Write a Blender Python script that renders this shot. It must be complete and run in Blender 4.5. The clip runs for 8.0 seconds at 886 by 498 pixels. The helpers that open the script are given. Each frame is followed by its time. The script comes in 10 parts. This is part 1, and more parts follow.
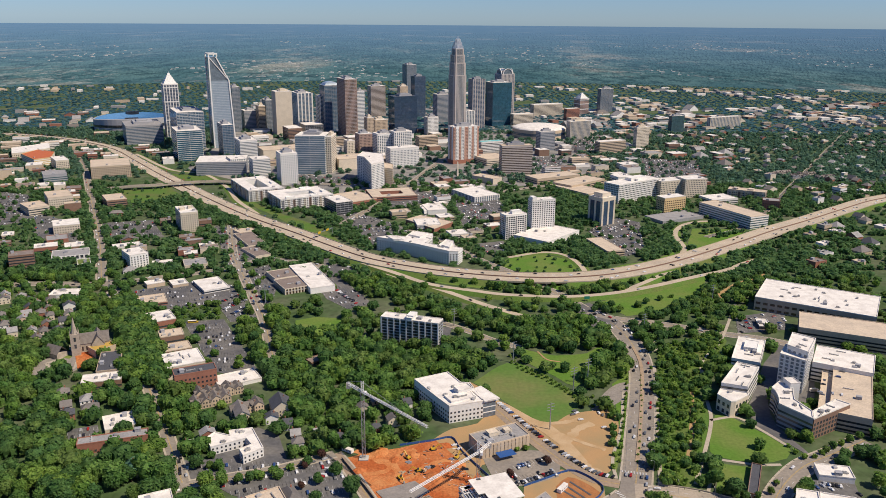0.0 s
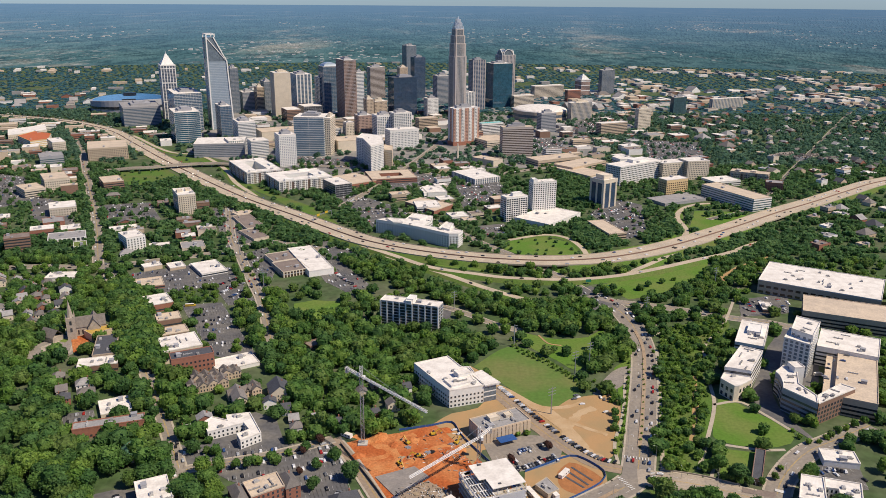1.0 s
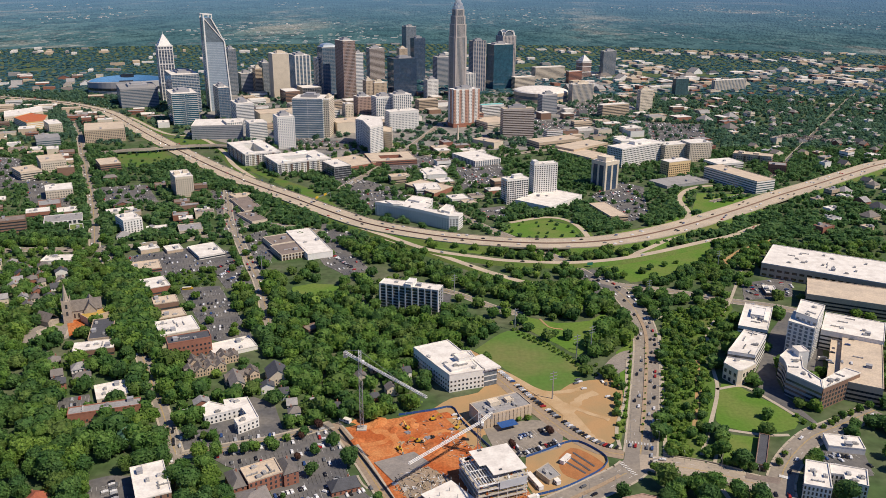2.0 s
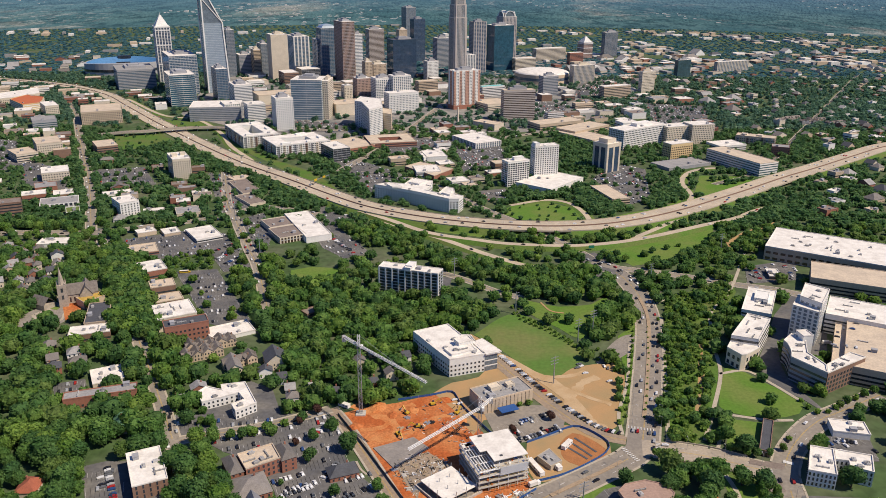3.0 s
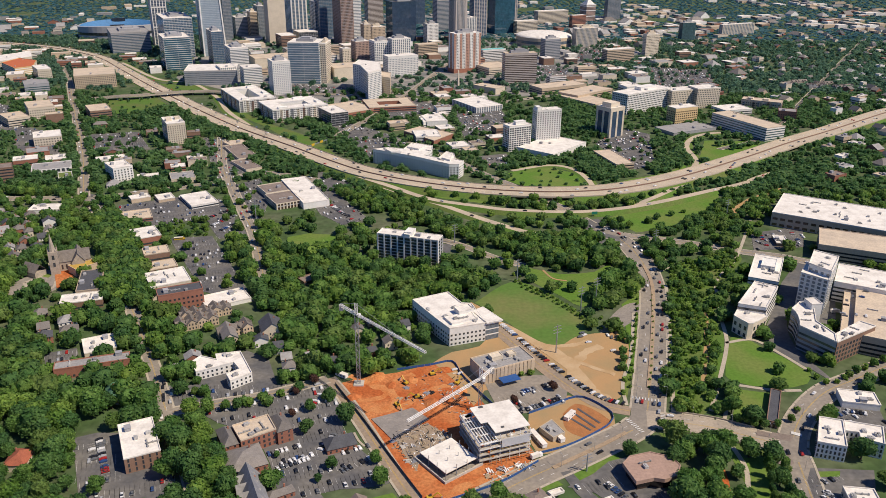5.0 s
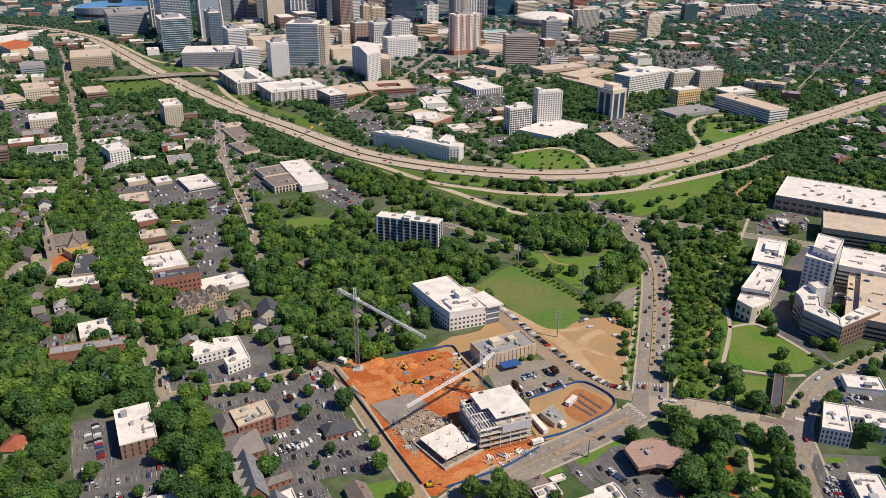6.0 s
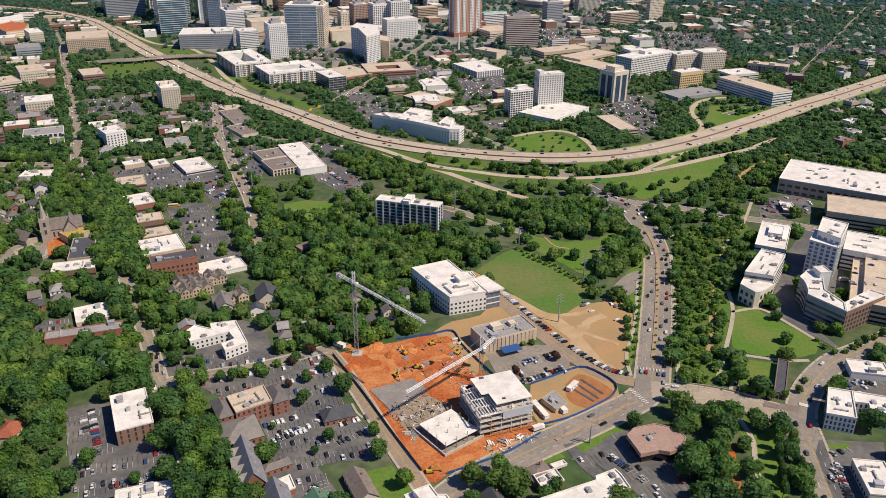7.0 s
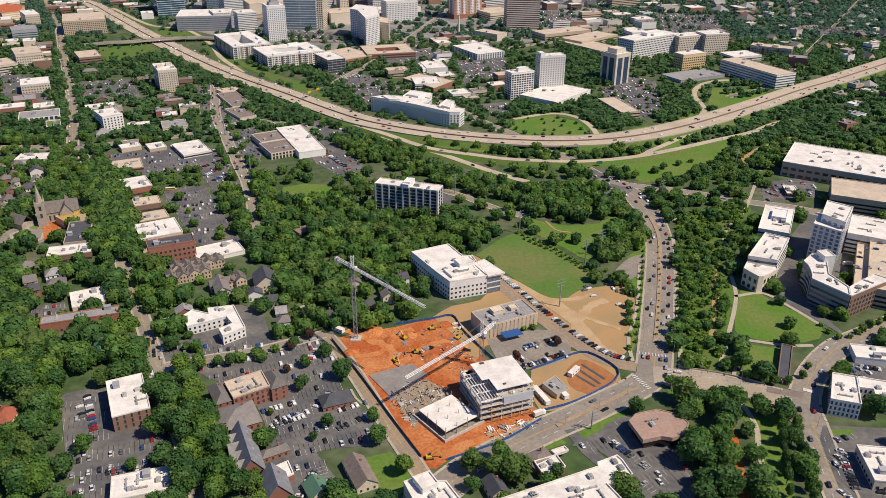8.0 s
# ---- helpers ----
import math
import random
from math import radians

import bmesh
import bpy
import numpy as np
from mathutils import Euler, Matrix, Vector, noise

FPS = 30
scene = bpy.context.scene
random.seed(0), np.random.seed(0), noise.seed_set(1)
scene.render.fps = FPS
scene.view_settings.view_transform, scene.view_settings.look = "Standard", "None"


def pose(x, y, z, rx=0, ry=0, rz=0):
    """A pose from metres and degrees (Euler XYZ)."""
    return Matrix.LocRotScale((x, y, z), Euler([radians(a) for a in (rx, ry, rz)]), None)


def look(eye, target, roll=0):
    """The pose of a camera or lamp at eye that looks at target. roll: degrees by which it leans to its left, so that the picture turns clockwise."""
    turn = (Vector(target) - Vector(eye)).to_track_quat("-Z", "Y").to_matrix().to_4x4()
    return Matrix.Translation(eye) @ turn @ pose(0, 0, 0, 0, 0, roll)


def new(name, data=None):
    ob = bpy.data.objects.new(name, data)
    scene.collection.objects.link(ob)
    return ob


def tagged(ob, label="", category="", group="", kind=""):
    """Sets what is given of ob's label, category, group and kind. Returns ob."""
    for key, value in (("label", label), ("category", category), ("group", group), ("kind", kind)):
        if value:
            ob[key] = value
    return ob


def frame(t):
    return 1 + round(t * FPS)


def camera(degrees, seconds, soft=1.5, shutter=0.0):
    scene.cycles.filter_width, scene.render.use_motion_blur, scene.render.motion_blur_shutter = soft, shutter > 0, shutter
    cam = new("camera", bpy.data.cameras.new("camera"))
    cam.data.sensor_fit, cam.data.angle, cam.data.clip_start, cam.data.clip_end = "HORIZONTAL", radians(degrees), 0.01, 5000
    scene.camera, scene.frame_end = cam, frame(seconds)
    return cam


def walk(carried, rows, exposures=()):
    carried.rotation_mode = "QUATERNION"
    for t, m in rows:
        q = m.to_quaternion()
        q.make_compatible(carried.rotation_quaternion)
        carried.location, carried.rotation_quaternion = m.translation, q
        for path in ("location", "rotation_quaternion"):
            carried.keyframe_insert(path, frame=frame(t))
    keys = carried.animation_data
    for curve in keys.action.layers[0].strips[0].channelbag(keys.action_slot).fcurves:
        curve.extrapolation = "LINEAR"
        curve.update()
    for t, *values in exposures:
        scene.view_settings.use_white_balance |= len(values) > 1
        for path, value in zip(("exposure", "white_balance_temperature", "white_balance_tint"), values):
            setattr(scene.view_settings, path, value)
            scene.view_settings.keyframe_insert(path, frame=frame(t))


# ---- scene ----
# Aerial view of a city centre behind a curving motorway. Metres; x to the right, y ahead.
cam = camera(58.5, 8.0, soft=0.8)
PATH = [
    (0.0, 0.000, 0.000, 315.000, -16.250, -0.419, -0.000),
    (0.5, 0.048, 5.039, 313.477, -16.880, -0.419, -0.001),
    (1.0, 0.097, 9.948, 311.948, -17.507, -0.418, -0.003),
    (1.5, 0.145, 14.726, 310.415, -18.132, -0.418, -0.004),
    (2.0, 0.194, 19.373, 308.875, -18.753, -0.417, -0.006),
    (2.5, 0.242, 23.889, 307.331, -19.371, -0.417, -0.007),
    (3.0, 0.291, 28.274, 305.781, -19.985, -0.417, -0.009),
    (3.5, 0.339, 32.528, 304.225, -20.596, -0.416, -0.010),
    (4.0, 0.387, 36.652, 302.665, -21.202, -0.416, -0.012),
    (4.5, 0.436, 40.645, 301.099, -21.805, -0.416, -0.013),
    (5.0, 0.484, 44.506, 299.527, -22.403, -0.415, -0.015),
    (5.5, 0.533, 48.237, 297.950, -22.998, -0.415, -0.016),
    (6.0, 0.581, 51.837, 296.368, -23.587, -0.415, -0.018),
    (6.5, 0.630, 55.307, 294.780, -24.172, -0.414, -0.019),
    (7.0, 0.678, 58.645, 293.187, -24.751, -0.414, -0.021),
    (7.5, 0.726, 61.852, 291.589, -25.326, -0.413, -0.022),
    (8.0, 0.775, 64.929, 289.985, -25.895, -0.413, -0.023),
]
walk(cam, [(t, pose(x, y, z, 90 + pitch, 0, yaw) @ pose(0, 0, 0, 0, 0, -roll)) for t, x, y, z, pitch, roll, yaw in PATH])

# ---- world, sun ----
world = bpy.data.worlds.new("world")
scene.world = world
world.use_nodes = True
wn = world.node_tree.nodes
sky = wn.new("ShaderNodeTexSky")
sky.sky_type = "NISHITA"
sky.sun_disc = False
SUN_EL, SUN_ROT = 52.0, 112.0
sky.sun_elevation, sky.sun_rotation = radians(SUN_EL), radians(SUN_ROT)
sky.altitude = 300
sky.air_density, sky.dust_density, sky.ozone_density = 1.0, 0.1, 3.0
wn["Background"].inputs["Strength"].default_value = 0.082
clear = wn.new("ShaderNodeVectorMath")
clear.operation = "MULTIPLY"
clear.inputs[1].default_value = (0.54, 0.76, 1.22)
world.node_tree.links.new(sky.outputs[0], clear.inputs[0])
world.node_tree.links.new(clear.outputs[0], wn["Background"].inputs["Color"])
sun = new("sun", bpy.data.lights.new("sun", "SUN"))
sun.data.energy, sun.data.angle, sun.data.color = 5.35, radians(0.53), (1.0, 0.868, 0.705)
sdir = Vector((math.sin(radians(SUN_ROT)) * math.cos(radians(SUN_EL)), math.cos(radians(SUN_ROT)) * math.cos(radians(SUN_EL)), math.sin(radians(SUN_EL))))
sun.matrix_world = look(sdir * 2000, (0, 0, 0))
scene.view_settings.exposure = 0.0


# ---- materials ----
def mat(name, col, rough=0.8, metal=0.0, var=0.25, scale=0.15, fine=1.5, per_object=0.0, per_island=0.0, tint=None, bump=0.0, spec=0.5, stretch=(1, 1, 1)):
    """A surface with stains at two scales, in metres, and an optional second colour."""
    m = bpy.data.materials.new(name)
    m.use_nodes = True
    nt = m.node_tree
    b = nt.nodes["Principled BSDF"]
    b.inputs["Roughness"].default_value = rough
    b.inputs["Metallic"].default_value = metal
    b.inputs["Specular IOR Level"].default_value = spec
    geo = nt.nodes.new("ShaderNodeNewGeometry")
    mp = nt.nodes.new("ShaderNodeMapping")
    mp.inputs["Scale"].default_value = stretch
    nt.links.new(geo.outputs["Position"], mp.inputs["Vector"])
    n1 = nt.nodes.new("ShaderNodeTexNoise")
    n1.inputs["Scale"].default_value = scale
    n1.inputs["Detail"].default_value = 4
    n2 = nt.nodes.new("ShaderNodeTexNoise")
    n2.inputs["Scale"].default_value = fine
    n2.inputs["Detail"].default_value = 3
    nt.links.new(mp.outputs[0], n1.inputs["Vector"])
    nt.links.new(mp.outputs[0], n2.inputs["Vector"])
    mix = nt.nodes.new("ShaderNodeMix")
    mix.data_type = "RGBA"
    mix.inputs["A"].default_value = (*col, 1)
    t = tint or tuple(c * (1 - 0.45) for c in col)
    mix.inputs["B"].default_value = (*t, 1)
    r1 = nt.nodes.new("ShaderNodeMapRange")
    r1.inputs["From Min"].default_value, r1.inputs["From Max"].default_value = 0.40, 0.66
    r1.inputs["To Min"].default_value, r1.inputs["To Max"].default_value = 0, (1 if tint else min(1, var * 2))
    nt.links.new(n1.outputs["Fac"], r1.inputs["Value"])
    nt.links.new(r1.outputs[0], mix.inputs["Factor"])
    r2 = nt.nodes.new("ShaderNodeMapRange")
    r2.inputs["From Min"].default_value, r2.inputs["From Max"].default_value = 0.3, 0.7
    r2.inputs["To Min"].default_value, r2.inputs["To Max"].default_value = 1 - var, 1 + var * 0.7
    nt.links.new(n2.outputs["Fac"], r2.inputs["Value"])
    val = r2.outputs[0]
    for amount, kind in ((per_object, 0), (per_island, 1)):
        if amount:
            src = nt.nodes.new("ShaderNodeObjectInfo").outputs["Random"] if kind == 0 else geo.outputs["Random Per Island"]
            r3 = nt.nodes.new("ShaderNodeMapRange")
            r3.inputs["To Min"].default_value, r3.inputs["To Max"].default_value = 1 - amount, 1 + amount
            nt.links.new(src, r3.inputs["Value"])
            mu = nt.nodes.new("ShaderNodeMath")
            mu.operation = "MULTIPLY"
            nt.links.new(val, mu.inputs[0])
            nt.links.new(r3.outputs[0], mu.inputs[1])
            val = mu.outputs[0]
    vm = nt.nodes.new("ShaderNodeVectorMath")
    vm.operation = "SCALE"
    nt.links.new(mix.outputs["Result"], vm.inputs[0])
    nt.links.new(val, vm.inputs["Scale"])
    nt.links.new(vm.outputs[0], b.inputs["Base Color"])
    if bump:
        bp = nt.nodes.new("ShaderNodeBump")
        bp.inputs["Distance"].default_value = bump
        bp.inputs["Strength"].default_value = 0.6
        nt.links.new(n2.outputs["Fac"], bp.inputs["Height"])
        nt.links.new(bp.outputs[0], b.inputs["Normal"])
    return m


def leaf_mat(name, a, b_, glow=0.3, big=0.05, grain=0.8, rough=0.3):
    """Foliage: two greens mixed from tree to tree and from clump to clump, with light passing through."""
    m = mat(name, a, 0.7, var=0.42, scale=big, fine=grain, per_island=0.22, tint=b_, spec=0.2, bump=rough)
    nt = m.node_tree
    b = nt.nodes["Principled BSDF"]
    tr = nt.nodes.new("ShaderNodeBsdfTranslucent")
    mx = nt.nodes.new("ShaderNodeMixShader")
    mx.inputs["Fac"].default_value = glow
    nt.links.new(b.inputs["Base Color"].links[0].from_socket, tr.inputs["Color"])
    nt.links.new(b.outputs[0], mx.inputs[1])
    nt.links.new(tr.outputs[0], mx.inputs[2])
    nt.links.new(mx.outputs[0], nt.nodes["Material Output"].inputs["Surface"])
    return m


GRASS = mat("grass", (0.086, 0.162, 0.030), 0.95, var=0.2, scale=0.03, fine=0.5, tint=(0.12, 0.145, 0.045), spec=0.1)
LAWN = mat("lawn", (0.096, 0.186, 0.028), 0.95, var=0.15, scale=0.025, fine=0.4, tint=(0.145, 0.190, 0.048), spec=0.1)
FIELD = mat("sports_field", (0.094, 0.172, 0.036), 0.95, var=0.12, scale=0.018, fine=0.3, tint=(0.165, 0.175, 0.062), spec=0.1)
GROUND = mat("town_ground", (0.062, 0.102, 0.038), 0.95, var=0.3, scale=0.016, fine=0.12, tint=(0.115, 0.128, 0.075), spec=0.1)
ASPHALT = mat("asphalt", (0.228, 0.202, 0.170), 0.9, var=0.14, scale=0.05, fine=0.4, tint=(0.285, 0.248, 0.20), spec=0.2)
LOT = mat("parking_asphalt", (0.105, 0.104, 0.106), 0.9, var=0.2, scale=0.04, fine=0.3, tint=(0.165, 0.155, 0.14), spec=0.2)
CONCRETE = mat("road_concrete", (0.47, 0.39, 0.28), 0.9, var=0.12, scale=0.04, fine=0.5, tint=(0.39, 0.325, 0.24))
CITY = mat("city_paving", (0.27, 0.25, 0.22), 0.9, var=0.2, scale=0.03, fine=0.2, tint=(0.13, 0.135, 0.13))
PAVING = mat("pavement_concrete", (0.42, 0.365, 0.28), 0.9, var=0.15, scale=0.1, fine=0.8)
BRIDGE_DECK = mat("worn_bridge_concrete", (0.37, 0.31, 0.235), 0.9, var=0.14, scale=0.06, fine=0.6, tint=(0.30, 0.255, 0.20))
WHITE_LINE = mat("white_road_paint", (0.62, 0.61, 0.58), 0.7, var=0.2)
YELLOW_LINE = mat("yellow_road_paint", (0.50, 0.33, 0.07), 0.7, var=0.2)
CLAY = mat("red_clay", (0.39, 0.105, 0.032), 0.95, var=0.3, scale=0.05, fine=0.55, tint=(0.49, 0.19, 0.07), bump=0.4, spec=0.1)
DIRT = mat("tan_dirt", (0.40, 0.25, 0.12), 0.95, var=0.09, scale=0.05, fine=1.3, tint=(0.33, 0.235, 0.12), spec=0.1)
DIRT_PALE = mat("pale_dry_dirt", (0.47, 0.34, 0.20), 0.95, var=0.1, scale=0.08, fine=1.3, tint=(0.40, 0.27, 0.14), spec=0.1)
CLAY_PALE = mat("worn_clay", (0.52, 0.225, 0.085), 0.95, var=0.22, scale=0.12, fine=0.9, tint=(0.46, 0.155, 0.05), bump=0.15, spec=0.1)
SLAB = mat("dark_slab_concrete", (0.215, 0.195, 0.175), 0.9, var=0.16, scale=0.12, fine=0.8, tint=(0.27, 0.24, 0.21))
SLATE = mat("brown_slate", (0.185, 0.16, 0.138), 0.9, var=0.3, scale=0.3, fine=2, per_object=0.25)
TRENCH = mat("dark_clay", (0.36, 0.15, 0.05), 0.95, var=0.2, scale=0.2)
GRAVEL = mat("grey_gravel", (0.26, 0.23, 0.195), 0.95, var=0.2, scale=0.1, fine=0.6)
LEAF = leaf_mat("leaves", (0.108, 0.226, 0.052), (0.214, 0.348, 0.084), 0.55, 0.075, 1.1, 0.5)
LEAF_DARK = leaf_mat("dark_leaves", (0.080, 0.180, 0.050), (0.160, 0.285, 0.078), 0.55, 0.075, 1.1, 0.5)
LEAF_BRIGHT = leaf_mat("bright_leaves", (0.135, 0.255, 0.046), (0.260, 0.385, 0.080), 0.55, 0.05, 0.9, 0.4)
LEAF_OLIVE = leaf_mat("olive_leaves", (0.125, 0.215, 0.050), (0.215, 0.315, 0.085), 0.55, 0.06, 1.0, 0.4)
LEAF_DEEP = leaf_mat("deep_green_leaves", (0.066, 0.150, 0.046), (0.130, 0.238, 0.066), 0.5, 0.07, 1.0, 0.4)
# leaf colour with the blue haze of distance painted in
LEAF_HAZED_FAR = leaf_mat("distant_leaves", (0.076, 0.200, 0.235), (0.122, 0.262, 0.285), 0.6, 0.02, 0.3, 0.0)
# two leaf copies, bluer and paler by distance: haze put into the colour
LEAF_HAZED_CITY = leaf_mat("city_leaves", (0.106, 0.218, 0.078), (0.198, 0.328, 0.118), 0.6, 0.05, 0.6)
LEAF_HAZED_BACK = leaf_mat("blue_green_leaves", (0.112, 0.226, 0.144), (0.200, 0.322, 0.196), 0.6, 0.03, 0.4)
LEAF_RED = leaf_mat("copper_leaves", (0.08, 0.04, 0.03), (0.11, 0.06, 0.035))
BARK = mat("bark", (0.10, 0.075, 0.055), 0.95)
ROOF_WHITE = mat("white_roof_membrane", (0.74, 0.70, 0.63), 0.85, var=0.10, scale=0.12, fine=0.6, tint=(0.60, 0.56, 0.50))
ROOF_TAN = mat("tan_roof_gravel", (0.56, 0.46, 0.34), 0.95, var=0.15, scale=0.1, fine=0.7, tint=(0.46, 0.38, 0.29))
ROOF_GREY = mat("grey_roof", (0.30, 0.29, 0.28), 0.9, var=0.18, scale=0.1, fine=0.6)
ROOF_DARK = mat("dark_roof", (0.075, 0.078, 0.088), 0.85, var=0.2, scale=0.2, fine=1.0)
ROOF_PINK = mat("pinkish_roof_gravel", (0.37, 0.25, 0.195), 0.95, var=0.15, scale=0.1, fine=0.6)
ROOF_BROWN = mat("brown_roof", (0.225, 0.18, 0.15), 0.9, var=0.2, scale=0.1, fine=0.6)
SHINGLE = mat("grey_shingles", (0.205, 0.185, 0.168), 0.9, var=0.2, scale=0.3, fine=2, per_object=0.3)
SLATE_GREY = mat("blue_grey_slate", (0.178, 0.18, 0.192), 0.85, var=0.22, scale=0.3, fine=2.5, tint=(0.23, 0.23, 0.24))
DUSTY = mat("dusty_asphalt", (0.31, 0.235, 0.165), 0.95, var=0.15, scale=0.05, fine=0.5, tint=(0.25, 0.205, 0.16), spec=0.1)
MEDIAN = mat("tan_brick_paving", (0.36, 0.265, 0.17), 0.9, var=0.2, scale=0.1, fine=0.8)
SHINGLE_RED = mat("red_tiles", (0.33, 0.10, 0.055), 0.9, var=0.2, scale=0.3, fine=2)
METAL_GREEN = mat("green_metal_roof", (0.10, 0.21, 0.13), 0.5, var=0.1)
W_WHITE = mat("white_render", (0.74, 0.72, 0.67), 0.8, var=0.08, scale=0.08, fine=0.6, per_object=0.06)
W_CREAM = mat("cream_stone", (0.62, 0.54, 0.42), 0.8, var=0.1, scale=0.08, fine=0.6, per_object=0.08)
W_TAN = mat("tan_concrete", (0.52, 0.41, 0.29), 0.85, var=0.1, scale=0.08, fine=0.6, per_object=0.1)
W_YELLOW = mat("yellow_stone", (0.62, 0.46, 0.24), 0.85, var=0.1, scale=0.08, fine=0.6)
W_BRICK = mat("red_brick", (0.30, 0.13, 0.085), 0.9, var=0.15, scale=0.3, fine=3, per_object=0.12)
W_BROWN = mat("brown_brick", (0.24, 0.145, 0.10), 0.9, var=0.15, scale=0.3, fine=3, per_object=0.12)
W_GREY = mat("grey_panel", (0.33, 0.33, 0.34), 0.75, var=0.1, scale=0.1, fine=0.6, per_object=0.12)
W_SALMON = mat("salmon_brick", (0.50, 0.29, 0.21), 0.85, var=0.12, scale=0.3, fine=2)
W_SILVER = mat("silver_cladding", (0.62, 0.64, 0.67), 0.4, 0.3, var=0.06)
W_PALE = mat("pale_granite", (0.45, 0.40, 0.36), 0.7, var=0.1, scale=0.1, fine=0.6)
W_PINK = mat("pink_granite", (0.40, 0.28, 0.23), 0.7, var=0.1, scale=0.1, fine=0.6)
W_STONE = mat("church_stone", (0.40, 0.34, 0.27), 0.9, var=0.22, scale=0.3, fine=1.2)
W_CONC = mat("structural_concrete", (0.46, 0.43, 0.38), 0.9, var=0.15, scale=0.1, fine=0.8)
STEEL = mat("galvanised_steel", (0.45, 0.46, 0.47), 0.5, 0.6, var=0.15)
WHITE_PAINT = mat("white_paint", (0.78, 0.77, 0.74), 0.5, var=0.06)
TARP = mat("blue_tarpaulin", (0.02, 0.085, 0.27), 0.6, var=0.12, scale=0.6)
YELLOW_PAINT = mat("yellow_paint", (0.55, 0.36, 0.03), 0.5, var=0.1)
ORANGE_PAINT = mat("orange_paint", (0.5, 0.13, 0.03), 0.6, var=0.1)
UNIT = mat("roof_unit_metal", (0.42, 0.41, 0.39), 0.6, 0.2, var=0.2, per_object=0.3)
TIMBER = mat("raw_timber", (0.40, 0.31, 0.20), 0.85, var=0.25, scale=0.6, fine=2)
# rubber and dark metal; also the painted shade bands of parking decks
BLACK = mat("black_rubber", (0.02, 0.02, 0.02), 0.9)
STADIUM_BLUE = mat("blue_seating", (0.06, 0.19, 0.38), 0.7, var=0.2, scale=0.2)
TEAL = mat("teal_metal_roof", (0.12, 0.50, 0.46), 0.5, var=0.1)


def glass_mat(name, col, rough=0.12, var=0.3, spec=0.8, metal=0.0):
    return mat(name, col, rough, metal, var=var, scale=0.12, fine=0.5, per_object=0.15, per_island=0.15, spec=spec)


G_DARK = glass_mat("dark_window_glass", (0.042, 0.050, 0.060))
G_BLUE = glass_mat("blue_window_glass", (0.072, 0.128, 0.19), 0.1)
G_NAVY = glass_mat("navy_mirror_glass", (0.045, 0.075, 0.125), 0.06, 0.2)
G_TEAL = glass_mat("teal_window_glass", (0.035, 0.105, 0.155), 0.06)
G_SKY = glass_mat("sky_blue_glass", (0.17, 0.255, 0.315), 0.1, 0.15)
G_GREY = glass_mat("grey_window_glass", (0.145, 0.18, 0.215), 0.15)
G_PALE = glass_mat("pale_blue_glass", (0.33, 0.40, 0.46), 0.16, 0.10)
G_BROWN = glass_mat("bronze_window_glass", (0.055, 0.035, 0.028), 0.15)
G_GREEN = glass_mat("green_window_glass", (0.06, 0.112, 0.13), 0.12)


# ---- mesh helpers ----
def mesh(name, verts, faces, mats):
    me = bpy.data.meshes.new(name)
    me.from_pydata([tuple(v) for v in verts], [], faces)
    for m in mats if isinstance(mats, (list, tuple)) else (mats,):
        me.materials.append(m)
    me.update()
    return me


def big_mesh(name, verts, quads, mats, slots=None, smooth=False):
    """A mesh of many quads straight from arrays."""
    verts, quads = np.asarray(verts, np.float32), np.asarray(quads, np.int32)
    n, k = quads.shape
    me = bpy.data.meshes.new(name)
    me.vertices.add(len(verts))
    me.vertices.foreach_set("co", verts.ravel())
    me.loops.add(n * k)
    me.loops.foreach_set("vertex_index", quads.ravel())
    me.polygons.add(n)
    me.polygons.foreach_set("loop_start", np.arange(n, dtype=np.int32) * k)
    for m in mats if isinstance(mats, (list, tuple)) else (mats,):
        me.materials.append(m)
    if slots is not None:
        me.polygons.foreach_set("material_index", np.asarray(slots, np.int32))
    me.polygons.foreach_set("use_smooth", np.full(n, smooth, bool))
    me.update(calc_edges=True)
    return me


BOXF = [(0, 3, 2, 1), (4, 5, 6, 7), (0, 1, 5, 4), (1, 2, 6, 5), (2, 3, 7, 6), (3, 0, 4, 7)]


